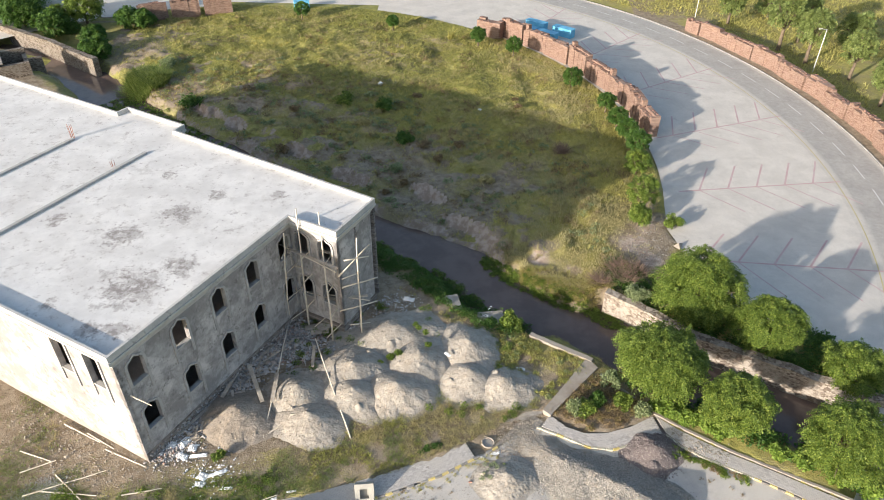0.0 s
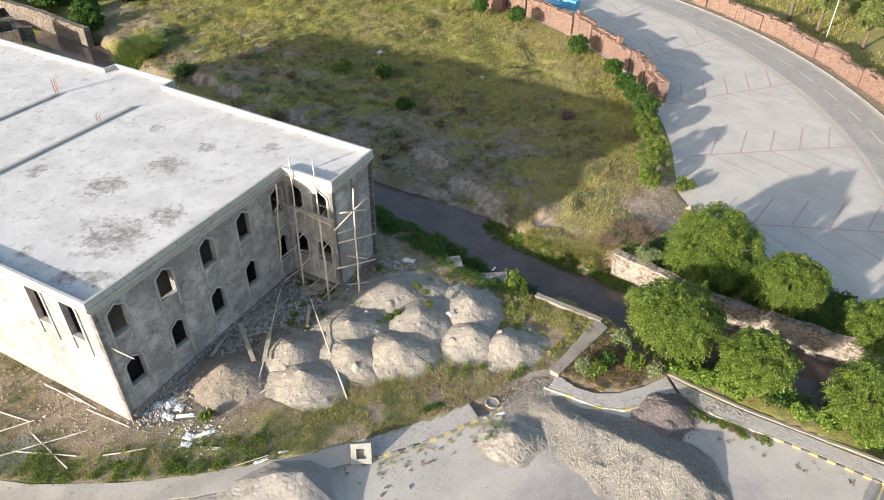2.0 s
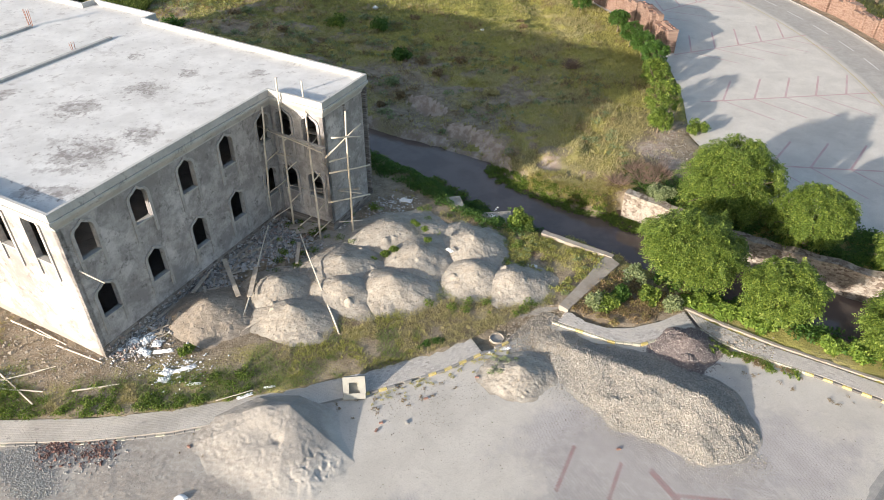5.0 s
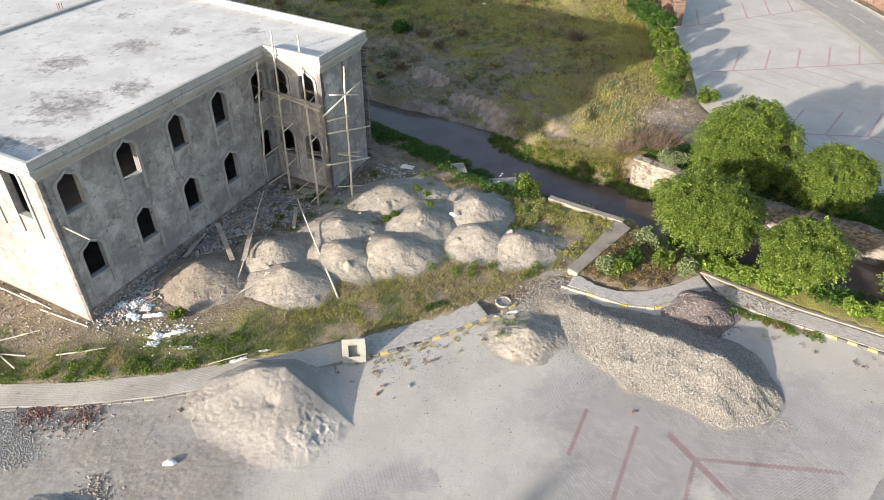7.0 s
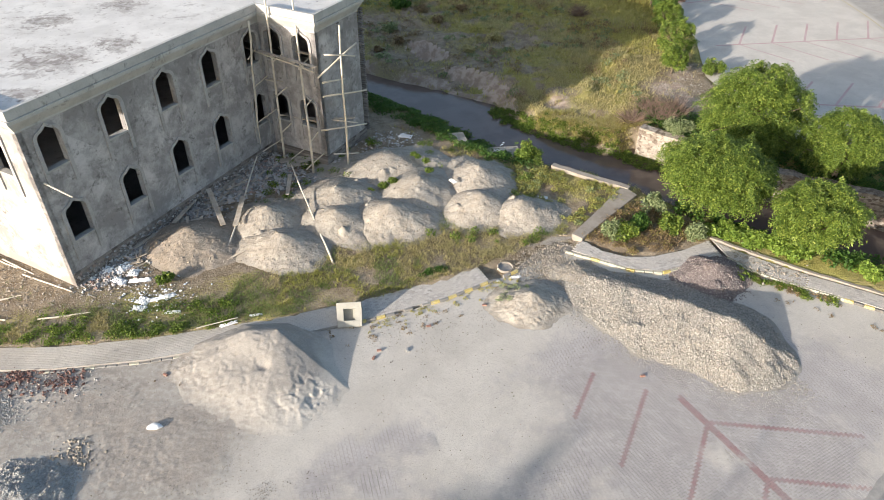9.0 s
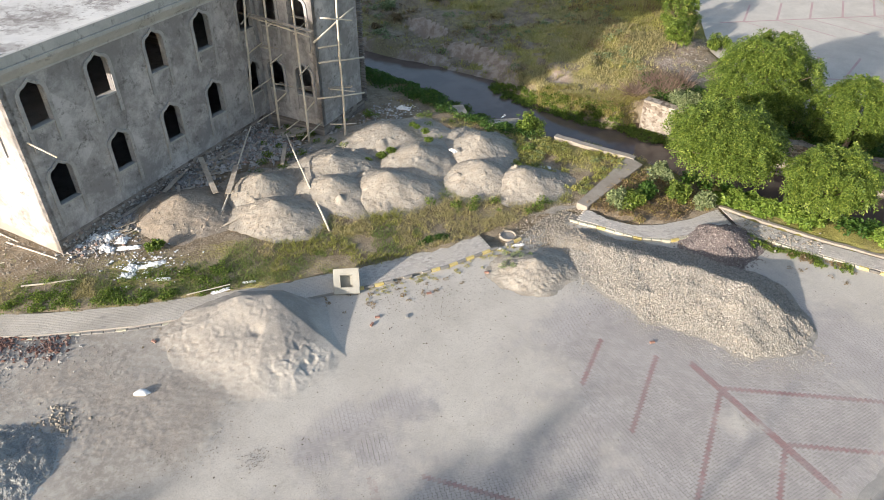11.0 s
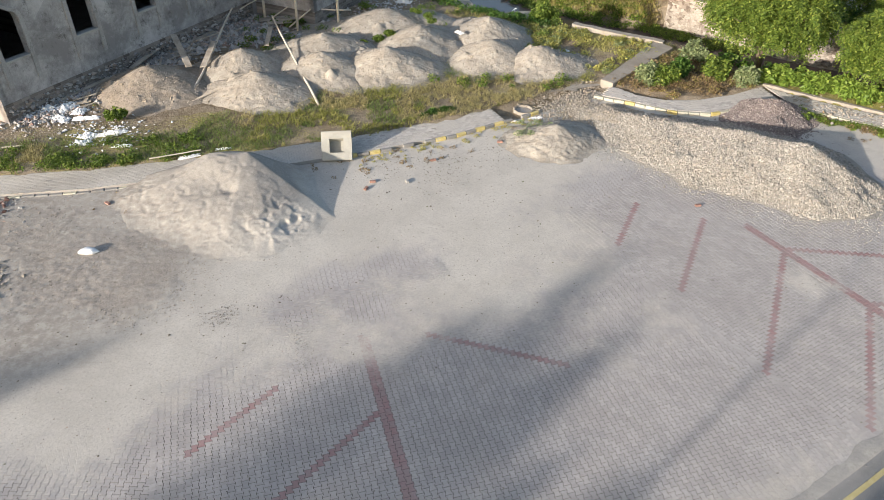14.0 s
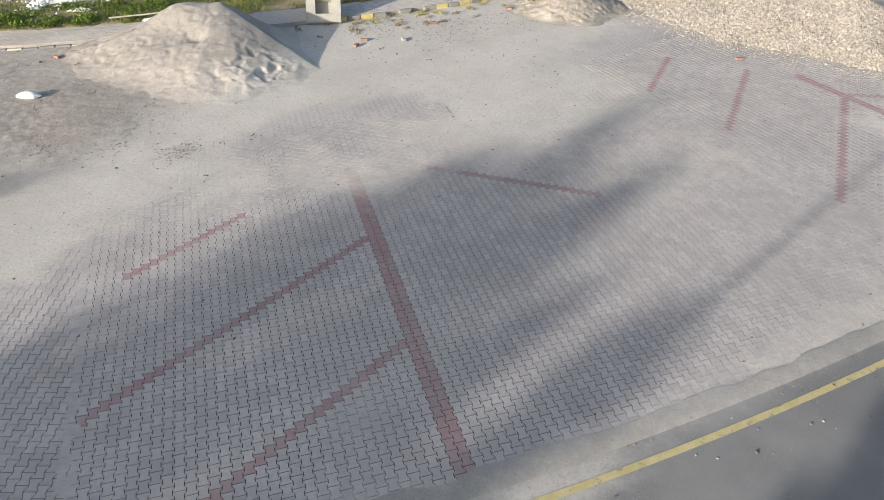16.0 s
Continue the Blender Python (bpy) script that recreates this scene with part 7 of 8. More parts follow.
for i, (x, y, r, h, mat, lab) in enumerate([(8.8, 33.2, 0.6, 1.1, LEAF_PALE, "pale grey-green shrub in the planted bed"), (9.5, 33.1, 0.7, 1.1, LEAF, "bright green shrub in the planted bed"),
                                            (10.3, 33.9, 0.6, 1.2, LEAF_DARK, "deep green shrub in the planted bed"), (11.7, 36.0, 0.75, 1.2, LEAF_PALE, "pale grey-green shrub beside the canal"),
                                            (12.2, 33.9, 0.65, 1.3, LEAF, "green shrub with pale flower heads"), (13.6, 33.3, 0.6, 1.1, LEAF_PALE, "pale grey-green shrub beside the footpath")]):
    shrub(x, y, r * 1.25, h * 1.15, 1500, 0.15, mat, 300 + i, lab, group="shrubs in the planted bed", z=-0.1)
shrub(4.4, 42.4, 1.15, 1.9, 2600, 0.17, LEAF, 310, "bright green bush on the canal bank", "bush")
shrub(-15.85, 27.8, 0.5, 0.6, 700, 0.14, LEAF, 311, "low green weed among torn plastic", "bush")
shrub(21.2, 57.6, 1.15, 1.6, 1500, 0.17, LEAF, 312, "low green bush at the edge of the car park", "bush")
shrub(15.2, 29.9, 0.6, 0.6, 800, 0.14, LEAF, 313, "low green weeds beside the broken kerb", "bush")
shrub(15.4, 46.2, 1.2, 1.8, 2200, 0.14, LEAF_PALE, 314, "pale shrub beside the stone retaining wall", "bush")
for i, (x, y, r, h, mat) in enumerate([(-10.7, 83.0, 1.3, 1.4, LEAF_DARK), (-7.4, 74.6, 1.2, 0.9, LEAF_DARK), (-16.3, 85.4, 1.8, 0.9, LEAF), (-37.0, 84.2, 1.6, 1.2, LEAF_DARK), (-44.6, 96.5, 1.4, 0.9, LEAF_PALE)]):
    shrub(x, y, r, h, 1100, 0.25, mat, 320 + i, "dark bush in the rough field", "bush", "bushes in the field")
rnd = random.Random(11)
for i in range(26):
    x, y = rnd.uniform(-30, 8), rnd.uniform(60, 92)
    if canal_distance(np.array(x), np.array(y)) > 4:
        shrub(x, y, rnd.uniform(0.5, 1.1), rnd.uniform(0.4, 0.9), 420, 0.2, rnd.choice((DRY_WEED, LEAF_PALE, GRASS_DRY)), 700 + i, "low scrubby bush in the rough field", "bush", "bushes in the field")
g = np.random.default_rng(19)
SX, SY = g.uniform(-44, 14, 3200), g.uniform(52, 100, 3200)
SD = canal_distance(SX, SY)
ok = (SD > 3.2) & (SD < 24) & (fbm(SX * 0.25, SY * 0.25, 3, 90) > 0.47) & (near_spots(SX, SY, CLIFFS) < 0.5) & (np.hypot(SX - CX, SY - CY) < R_IN - 2)
SCRUB = np.c_[SX, SY, ground_z(SX, SY) + 0.1][ok]
n0 = len(SCRUB) // 2
weeds("scrub", SCRUB[:n0], g.uniform(0.2, 0.65, n0), 18000, 0.17, LEAF_PALE, 71, "grey-green scrub in the rough field")
weeds("scrub", SCRUB[n0:], g.uniform(0.2, 0.6, len(SCRUB) - n0), 15000, 0.15, DRY_WEED, 72, "dry brown scrub in the rough field")
# hedge along the canal wall
HEDGE = np.array([(14.9, 33.6), (15.8, 33.0), (16.7, 32.5), (17.6, 32.0), (18.5, 31.4), (22.0, 29.9), (23.6, 29.1), (25.4, 28.2), (27.2, 27.3), (30, 25.9), (33, 24.4)])
for i, (x, y) in enumerate(HEDGE):
    shrub(x + 0.15, y + 0.3, 0.95, 1.35, 1300, 0.2, LEAF_BRIGHT, 340 + i, "bright leafy hedge plant behind the canal wall", "hedge_plant", "hedge along the canal wall", z=-0.25)
g = np.random.default_rng(7)


def along_canal(off0, off1, i0, i1, n, seed, lift):
    """Random places beside the canal between two of its corner points."""
    g = np.random.default_rng(seed)
    pts, d, _ = arc_points(CANAL[i0:i1], 0.25)
    k = g.integers(0, len(pts), n)
    nrm = np.stack([d[k][:, 1], -d[k][:, 0]], 1)
    p = pts[k] + nrm * (off0 + (off1 - off0) * g.random(n))[:, None] + g.normal(size=(n, 2)) * 0.15
    z = np.maximum(ground_z(p[:, 0], p[:, 1]), WATER_Z)
    return np.c_[p, z + lift]


weeds("bank_weeds", along_canal(-6.2, -2.2, 7, 14, 640, 1, 0.12), np.full(640, 0.5), 56000, 0.14, LEAF_DARK, 1, "thick dark green weeds on the canal bank")
weeds("bank_weeds", along_canal(1.9, 3.3, 5, 10, 260, 2, 0.06), np.full(260, 0.36), 24000, 0.12, LEAF, 2, "green weeds at the foot of the field bank")
weeds("bank_weeds", along_canal(-3.4, -1.7, 8, 14, 120, 3, 0.08), np.full(120, 0.45), 9000, 0.15, LEAF, 3, "green weeds at the water's edge")
weeds("water_plants", along_canal(-2.4, 2.4, 12, 17, 520, 4, 0.0), np.full(520, 0.5), 28000, 0.18, LEAF, 4, "bright green water plants covering the canal")
weeds("bank_weeds", along_canal(-5.5, -1.5, 2, 6, 150, 5, 0.25), np.full(150, 0.5), 9000, 0.2, LEAF_DARK, 5, "dark green undergrowth below the trees")
weeds("mound_weeds", [(-3.5, 40.9, 1.0), (-2.6, 40.0, 1.0), (-2.3, 38.3, 1.3), (-4.6, 37.9, 0.7), (-5.2, 37.6, 0.5), (-6.0, 36.9, 0.5), (-3.2, 40.4, 1.1)], [0.25, 0.3, 0.3, 0.35, 0.35, 0.3, 0.25], 1800, 0.11, LEAF, 6, "green weeds growing on the earth mounds")
vw = np.random.default_rng(76)
vx, vy = vw.uniform(3.0, 10.4, 300), vw.uniform(33.5, 40.6, 300)
kept = (vy < np.interp(vx, [3, 5.9, 10.6], [41.5, 40.4, 37.8])) & (vy > np.interp(vx, [3, 6.5, 10.4], [34.5, 34.0, 37.0])) & (fbm(vx * 0.6, vy * 0.6, 3, 83) > 0.4)
weeds("bank_weeds", np.c_[vx, vy, ground_z(vx, vy) + 0.1][kept], vw.uniform(0.15, 0.4, int(kept.sum())), 9000, 0.1, GRASS_OLIVE, 84, "olive weeds beside the low wing wall")
weeds("bank_weeds", np.c_[vx, vy, ground_z(vx, vy) + 0.1][kept][::3], vw.uniform(0.12, 0.32, len(vx[kept][::3])), 3600, 0.1, LEAF_PALE, 85, "grey-green weeds beside the low wing wall")
fx, fy = vw.uniform(7.0, 14.5, 260), vw.uniform(44.0, 49.5, 260)
off = (canal_distance(fx, fy) > 2.4) & (canal_distance(fx, fy) < 5.6)
weeds("bank_weeds", np.c_[fx, fy, ground_z(fx, fy) + 0.12][off], vw.uniform(0.15, 0.35, int(off.sum())), 2200, 0.1, DRY_WEED, 86, "dry brown weeds on the field bank")
uw = np.random.default_rng(77)
ux = uw.uniform(13.5, 33, 420)
uy = np.interp(ux, [12.3, 14.4, 20.0, 27.6, 40], [46.9, 45.6, 41.0, 37.2, 31.2]) + uw.uniform(0.6, 6.5, 420)
weeds("undergrowth", np.c_[ux, uy, np.maximum(ground_z(ux, uy), 0) + 0.15], uw.uniform(0.25, 0.7, 420), 30000, 0.16, LEAF_DARK, 78, "dark undergrowth behind the retaining wall")
mw = np.random.default_rng(79)
mx, my = mw.uniform(-13, 5, 120), mw.uniform(32, 44, 120)
weeds("mound_weeds", np.c_[mx, my, np.full(120, 0.3)], mw.uniform(0.15, 0.45, 120), 9500, 0.1, LEAF, 80, "green weeds between the earth mounds")
weeds("mound_weeds", [(2.6 + 0.7 * math.sin(k * 2.4) + 0.02 * k, 27.6 + 0.6 * math.cos(k * 1.7), 0.32 + 0.1 * math.sin(k)) for k in range(34)], [0.12 + 0.05 * (k % 3) for k in range(34)], 1600, 0.06, LEAF_PALE, 16, "thin grey-green weeds on the small mound")
qw = np.random.default_rng(41)
qx = qw.uniform(-4.8, 3.2, 70)
weeds("kerb_weeds", np.c_[qx, kerb_y(qx) - 0.15 - qw.uniform(0, 1.0, 70) ** 2, np.full(70, 0.02)], qw.uniform(0.05, 0.17, 70), 1500, 0.055, GRASS, 18, "thin weeds along the kerb foot")
hw = np.random.default_rng(43)
hx = hw.uniform(-26, -11.5, 260)
hy = kerb_y(hx) + 1.75 + 2.2 * hw.random(260) ** 1.4
thick = fbm(hx * 0.6, hy * 0.6, 3, 89) > 0.46
weeds("verge_weeds", np.c_[hx, hy, ground_z(hx, hy) + 0.06][thick], hw.uniform(0.15, 0.38, int(thick.sum())), 11000, 0.085, LEAF, 44, "dark green leafy weeds on the verge behind the footpath")
weeds("path_weeds", [(-1.8, 29.3, 0.2), (-1.3, 29.5, 0.2), (-1.0, 29.6, 0.15), (-2.2, 29.0, 0.15)], [0.3, 0.3, 0.3, 0.25], 900, 0.12, LEAF_DARK, 7, "dark green weeds beside the footpath")
kw = np.random.default_rng(31)
kx = kw.uniform(15.2, 19.6, 46)
weeds("kerb_weeds", np.c_[kx, kerb_y(kx) - kw.uniform(0.1, 0.9, 46), np.full(46, 0.05)], kw.uniform(0.1, 0.32, 46), 3200, 0.085, LEAF, 8, "green weeds in front of the kerb")
weeds("kerb_weeds", np.c_[kx[:24] - 0.3, kerb_y(kx[:24] - 0.3) - kw.uniform(0.0, 0.8, 24), np.full(24, 0.05)], kw.uniform(0.1, 0.25, 24), 1200, 0.08, DRY_WEED, 9, "dry orange-brown weeds in front of the kerb")
bx, by = kw.uniform(6.8, 14.0, 520), kw.uniform(31.2, 36.8, 520)
inb = (by > np.interp(bx, [7, 9, 11, 14], [33.0, 31.5, 31.5, 33.0])) & (by < np.interp(bx, [7, 9.5, 11, 14], [33.4, 36.0, 37.0, 33.9]))
weeds("bed_weeds", np.c_[bx, by, ground_z(bx, by) + 0.1][inb], kw.uniform(0.15, 0.35, int(inb.sum())), 11000, 0.09, DRY_WEED, 19, "dry brown weeds in the planted bed")
weeds("bed_weeds", np.c_[bx, by, ground_z(bx, by) + 0.08][inb][::2], kw.uniform(0.12, 0.3, len(np.flatnonzero(inb)[::2])), 2600, 0.08, GRASS, 20, "thin yellow-green weeds in the planted bed")
kx = kw.uniform(-14, 26, 90)
weeds("path_weeds", np.c_[kx, kerb_y(kx) - kw.uniform(0.2, 1.6, 90) ** 1.5, np.full(90, 0.01)], kw.uniform(0.05, 0.2, 90), 2200, 0.06, DRY_WEED, 21, "dry weeds in front of the kerbs")


# ---- grass ----
def tufts(name, xyz, height, blades, mat, seed, label, width=0.009, spread=0.12, plain=False):
    """Many bent grass blades, a few to a tuft."""
    g = np.random.default_rng(seed)
    n = len(xyz)
    base = np.repeat(np.asarray(xyz), blades, 0)
    h = np.repeat(np.broadcast_to(height, (n,)), blades) * (0.55 + 0.75 * g.random(n * blades))
    a = g.random(n * blades) * 6.283
    out = np.stack([np.cos(a), np.sin(a), np.zeros_like(a)], -1)
    side = np.stack([-np.sin(a), np.cos(a), np.zeros_like(a)], -1)
    root = base + out * (g.random(n * blades) * spread)[:, None]
    bend = (0.45 + 0.8 * g.random(n * blades))[:, None] * h[:, None]
    w = (width * (0.7 + 0.6 * g.random(n * blades)))[:, None]
    if plain:
        tip = root + out * bend * 0.8 + np.array([0, 0, 1.0]) * h[:, None] * 0.95
        V = np.stack([root - side * w * 1.2, root + side * w * 1.2, tip], 1)
        return tagged(new(name, fast_mesh(name, V.reshape(-1, 3), np.arange(n * blades * 3).reshape(-1, 3), mat)), label, "grass", kind="stuff")
    mid = root + out * bend * 0.35 + np.array([0, 0, 1.0]) * h[:, None] * 0.6
    tip = root + out * bend + np.array([0, 0, 1.0]) * h[:, None] * 0.95
    V = np.stack([root - side * w, root + side * w, mid + side * w * 0.8, tip, mid - side * w * 0.8], 1)
    k = np.arange(n * blades)[:, None] * 5
    F = np.concatenate([k + np.array([[0, 1, 2]]), k + np.array([[0, 2, 4]]), k + np.array([[4, 2, 3]])], 0)
    return tagged(new(name, fast_mesh(name, V.reshape(-1, 3), F, mat)), label, "grass", kind="stuff")


def sow(n, x0, x1, y0, y1, seed, keep):
    g = np.random.default_rng(seed)
    x, y = x0 + (x1 - x0) * g.random(n), y0 + (y1 - y0) * g.random(n)
    k = keep(x, y) > g.random(n)
    x, y = x[k], y[k]
    return np.c_[x, y, ground_z(x, y) - 0.01]


def verge(x, y):
    """Grass between the footpath and the heaps, thinning towards the hall."""
    k = y - kerb_y(x)
    inside = fade((k - 1.5) / 0.3) * np.where(x > -12.2, fade((8.5 - k + 0.25 * np.clip(x + 3, -9, 6)) / 2.5), fade((4.6 - k) / 1.2))
    patch = fade((fbm(x * 0.55, y * 0.55, 4, 31) - np.where(x < -12.2, 0.34, 0.30)) / 0.12)
    west = near_spots(x, y, [(-28.4, 28.8, 1.3), (-27.0, 31.4, 1.0), (-30.5, 32.0, 1.4), (-25.4, 25.7, 0.8), (-24.0, 24.0, 1.6), (-29.5, 26.0, 1.5), (-17.0, 30.0, 0.5)])
    return np.maximum(inside * patch, 0.9 * west * patch) * (x < 6.2) * (x > -34)


VERGE = sow(54000, -34, 6.5, 20, 41, 1, verge)
dryness = fbm(VERGE[:, 0] * 0.5, VERGE[:, 1] * 0.5, 3, 40) + np.clip((VERGE[:, 0] + 8) / 30, 0, 0.2)
green = dryness < np.where(VERGE[:, 0] < -12.2, 0.74, 0.60)
lush = green & ((VERGE[:, 0] < -9.5) | (fbm(VERGE[:, 0] * 0.7, VERGE[:, 1] * 0.7, 3, 43) > 0.56))
tufts("grass", VERGE[lush], 0.14, 6, GRASS_LUSH, 22, "lush green grass on the verge behind the footpath")
green = green & ~lush
tufts("grass", VERGE[green], 0.15, 10, GRASS_OLIVE, 2, "green grass on the verge behind the footpath")
tufts("grass", VERGE[~green & ~lush], 0.15, 8, GRASS_DRY, 3, "drying yellow grass on the verge behind the footpath")


def bank_grass(x, y):
    d = canal_distance(x, y)
    return ((d < -1.8) & (d > -7.5) & (y > kerb_y(x) + 1.8) & (x > -9)) * fade((fbm(x * 0.4, y * 0.4, 4, 17) - 0.36) / 0.12)


BANK = sow(26000, -12, 14, 32, 60, 4, bank_grass)
half = fbm(BANK[:, 0] * 0.4, BANK[:, 1] * 0.4, 3, 41) < 0.5
tufts("grass", BANK[half], 0.18, 5, GRASS, 5, "green grass above the canal")
tufts("grass", BANK[~half], 0.16, 4, DRY_WEED, 6, "drying grass above the canal")


def field(x, y):
    d, r = canal_distance(x, y), np.hypot(x - CX, y - CY)
    bare = fade((fbm(x * 0.13, y * 0.13, 4, 8) - 0.33) / 0.15)
    return (d > 2.3) * (r < R_IN - 0.4) * np.where(d < 15, 0.35 + 0.5 * bare, 0.85) * np.where((d < 12) & (x < 2), 0.6, 1.0) * (1 - 0.85 * near_spots(x, y, BARE)) * (1 - near_spots(x, y, RAW)) * (1 - 0.8 * bald(x, y)) * (1 - 0.8 * near_spots(x, y, CLIFFS))


SLOPE = sow(9000, 5.5, 15, 43.5, 51, 12, lambda x, y: (canal_distance(x, y) > 2.5) * fade((6.5 - canal_distance(x, y)) / 2) * fade((fbm(x * 0.8, y * 0.8, 3, 88) - 0.36) / 0.12))
tufts("grass", SLOPE[::2], 0.28, 6, GRASS_DRY, 13, "long straw-coloured grass on the field bank", 0.022, 0.16)
tufts("grass", SLOPE[1::2], 0.26, 6, GRASS, 14, "long green grass on the field bank", 0.022, 0.16)
FIELD = sow(150000, -56, 23, 48, 124, 7, field)
dry = fbm(FIELD[:, 0] * 0.11, FIELD[:, 1] * 0.11, 4, 50) + 0.12 * fade((np.hypot(FIELD[:, 0] - CX, FIELD[:, 1] - CY) - 36) / 12) + 0.06 * fade((9 - canal_distance(FIELD[:, 0], FIELD[:, 1])) / 5) + 0.2 * fade((7 - canal_distance(FIELD[:, 0], FIELD[:, 1])) / 3) * (FIELD[:, 0] > 2)
far = lushness(FIELD[:, 0], FIELD[:, 1]) > np.random.default_rng(37).random(len(FIELD))
tufts("grass", FIELD[far], 0.22, 4, GRASS_OLIVE, 15, "olive green grass at the far end of the field", 0.03, 0.3, True)
FIELD, dry = FIELD[~far], dry[~far]
tufts("grass", FIELD[dry < 0.57], 0.22, 4, GRASS, 8, "long green grass in the rough field", 0.03, 0.3, True)
tufts("grass", FIELD[dry >= 0.57], 0.22, 4, GRASS_DRY, 9, "long yellowing grass in the rough field", 0.03, 0.3, True)


def tussock(x, y):
    """Coarse clumps stand in loose drifts, mostly towards the canal."""
    drift = fade((fbm(x * 0.33, y * 0.33, 4, 58) - 0.44) / 0.14)
    return field(x, y) * drift * (canal_distance(x, y) > 3.2)


CLUMPS = sow(15000, -52, 21, 48, 120, 17, tussock)
sort = fbm(CLUMPS[:, 0] * 0.2, CLUMPS[:, 1] * 0.2, 3, 59)
tufts("tussock", CLUMPS[sort < 0.47], 0.42, 11, GRASS, 27, "coarse green tussocks in the rough field", 0.028, 0.28, True)
tufts("tussock", CLUMPS[(sort >= 0.47) & (sort < 0.56)], 0.4, 11, DRY_WEED, 28, "coarse brown tussocks in the rough field", 0.028, 0.28, True)
tufts("tussock", CLUMPS[sort >= 0.56], 0.42, 11, GRASS_DRY, 29, "coarse straw-coloured tussocks in the rough field", 0.028, 0.28, True)


def outside(x, y):
    r = np.hypot(x - CX, y - CY)
    return (r > R_WALL + 1.5) * fade((fbm(x * 0.1, y * 0.1, 3, 9) - 0.38) / 0.15) * (y > 55)


tufts("grass", sow(26000, 22, 95, 60, 165, 10, outside), 0.4, 4, GRASS, 10, "rough scrub grass beyond the boundary wall", 0.05, 0.35, True)
# reeds beside the far bend of the canal
tufts("reeds", sow(1500, -50, -42, 86, 95, 11, lambda x, y: (np.hypot(x + 46, y - 90.5) < 3.4) * 1.0), 1.1, 9, GRASS_LUSH, 11, "tall green reeds on the canal bank", 0.04, 0.5)

# ---- trees beyond the walls ----
for i, (x, y, hgt, cr) in enumerate([(48.4, 108.0, 10.5, 3.3), (50.6, 102.6, 9.5, 3.0), (44.0, 120.0, 8.0, 2.8), (54.9, 97.0, 8.0, 2.4), (55.2, 88.0, 8.0, 2.8), (54, 78, 7.5, 3.0), (60.5, 110, 7.0, 3.0), (52.8, 112, 9.0, 2.8),
                                     (66, 96, 6, 3), (60, 84, 6, 2.6), (52, 124, 7, 3), (72, 112, 7, 3.2)]):
    tree(x, y, hgt, cr, 9000, 0.27, LEAF_FAR, 400 + i, "feathery pale green tree beyond the boundary wall", group="trees beyond the wall", squash=1.25, clumps=60, base=1.4)
for i, (x, y, hgt, cr, mat) in enumerate([(-73.8, 110.6, 6.6, 4.6, LEAF_DARK), (-83, 117, 7.0, 5.0, LEAF_DARK), (-64.2, 112.4, 6.6, 3.7, LEAF), (-92, 124, 8, 6, LEAF_DARK), (-56.9, 99.6, 3.8, 2.4, LEAF_DARK), (-67.2, 107.4, 5.0, 2.9, LEAF_DARK),
                                          (-56.8, 112.2, 3.9, 2.4, LEAF_DARK), (-54.0, 111.6, 3.4, 1.9, LEAF_DARK), (-67.4, 109.6, 4.2, 1.6, LEAF), (-78, 121, 8.4, 5, LEAF_DARK), (-60.2, 106.2, 3.0, 2.0, LEAF_DARK)]):
    tree(x, y, hgt, cr, int(2600 * cr), 0.32, mat, 420 + i, "dark leafy tree above the stone canal wall", group="trees above the canal wall", clumps=60, base=0.5, squash=0.85)
weeds("undergrowth", [(-58.6 - 2.1 * k + (k % 3), 102.5 + 1.45 * k + 1.8 * (k % 2), 0.5) for k in range(13)], np.full(13, 1.7), 9000, 0.25, LEAF_DARK, 17, "dark undergrowth below the trees above the canal wall")
tufts("palm_tuft", np.array([(-3.2, 106.9, 0.9), (-3.0, 107.1, 1.0)]), 1.6, 40, GRASS, 12, "young palm at the edge of the field", 0.05, 0.3)


# ---- dead brush, stone annex, stones in the field ----
def dead_brush(x, y, r, h, seed):
    rnd = random.Random(seed)
    bm = bmesh.new()
    for k in range(230):
        a, t = rnd.uniform(0, 6.283), rnd.uniform(0.2, 1.25)
        p = Vector((rnd.uniform(-r, r) * 0.5, rnd.uniform(-r, r) * 0.5, 0))
        q = p + Vector((math.cos(a) * math.sin(t), math.sin(a) * math.sin(t), math.cos(t) * 0.8)) * h * rnd.uniform(0.7, 1.4)
        rod(bm, p, q, 0.022, 0.006, 3, 0.04, 3)
    me = bpy.data.meshes.new("dead_brush")
    bm.to_mesh(me)
    bm.free()
    me.materials.append(DRY_TWIG)
    ob = new("dead_brush", me)
    ob.matrix_basis = pose(x, y, float(ground_z(x, y)) - 0.05)
    return tagged(ob, "tangle of dry brown brushwood", "brushwood", "heaps of brushwood")


DRY_TWIG = varied("dry brown twigs", (0.14, 0.098, 0.075), (0.24, 0.175, 0.135), 3, 20, 0.95, 0.2, 0.01)
for i, (x, y, r) in enumerate([(14.4, 50.6, 1.3), (14.9, 48.8, 1.2), (12.6, 48.6, 1.0), (11.4, 72.8, 1.0), (16.2, 50.0, 1.2)]):
    dead_brush(x, y, r, 1.3, 500 + i)


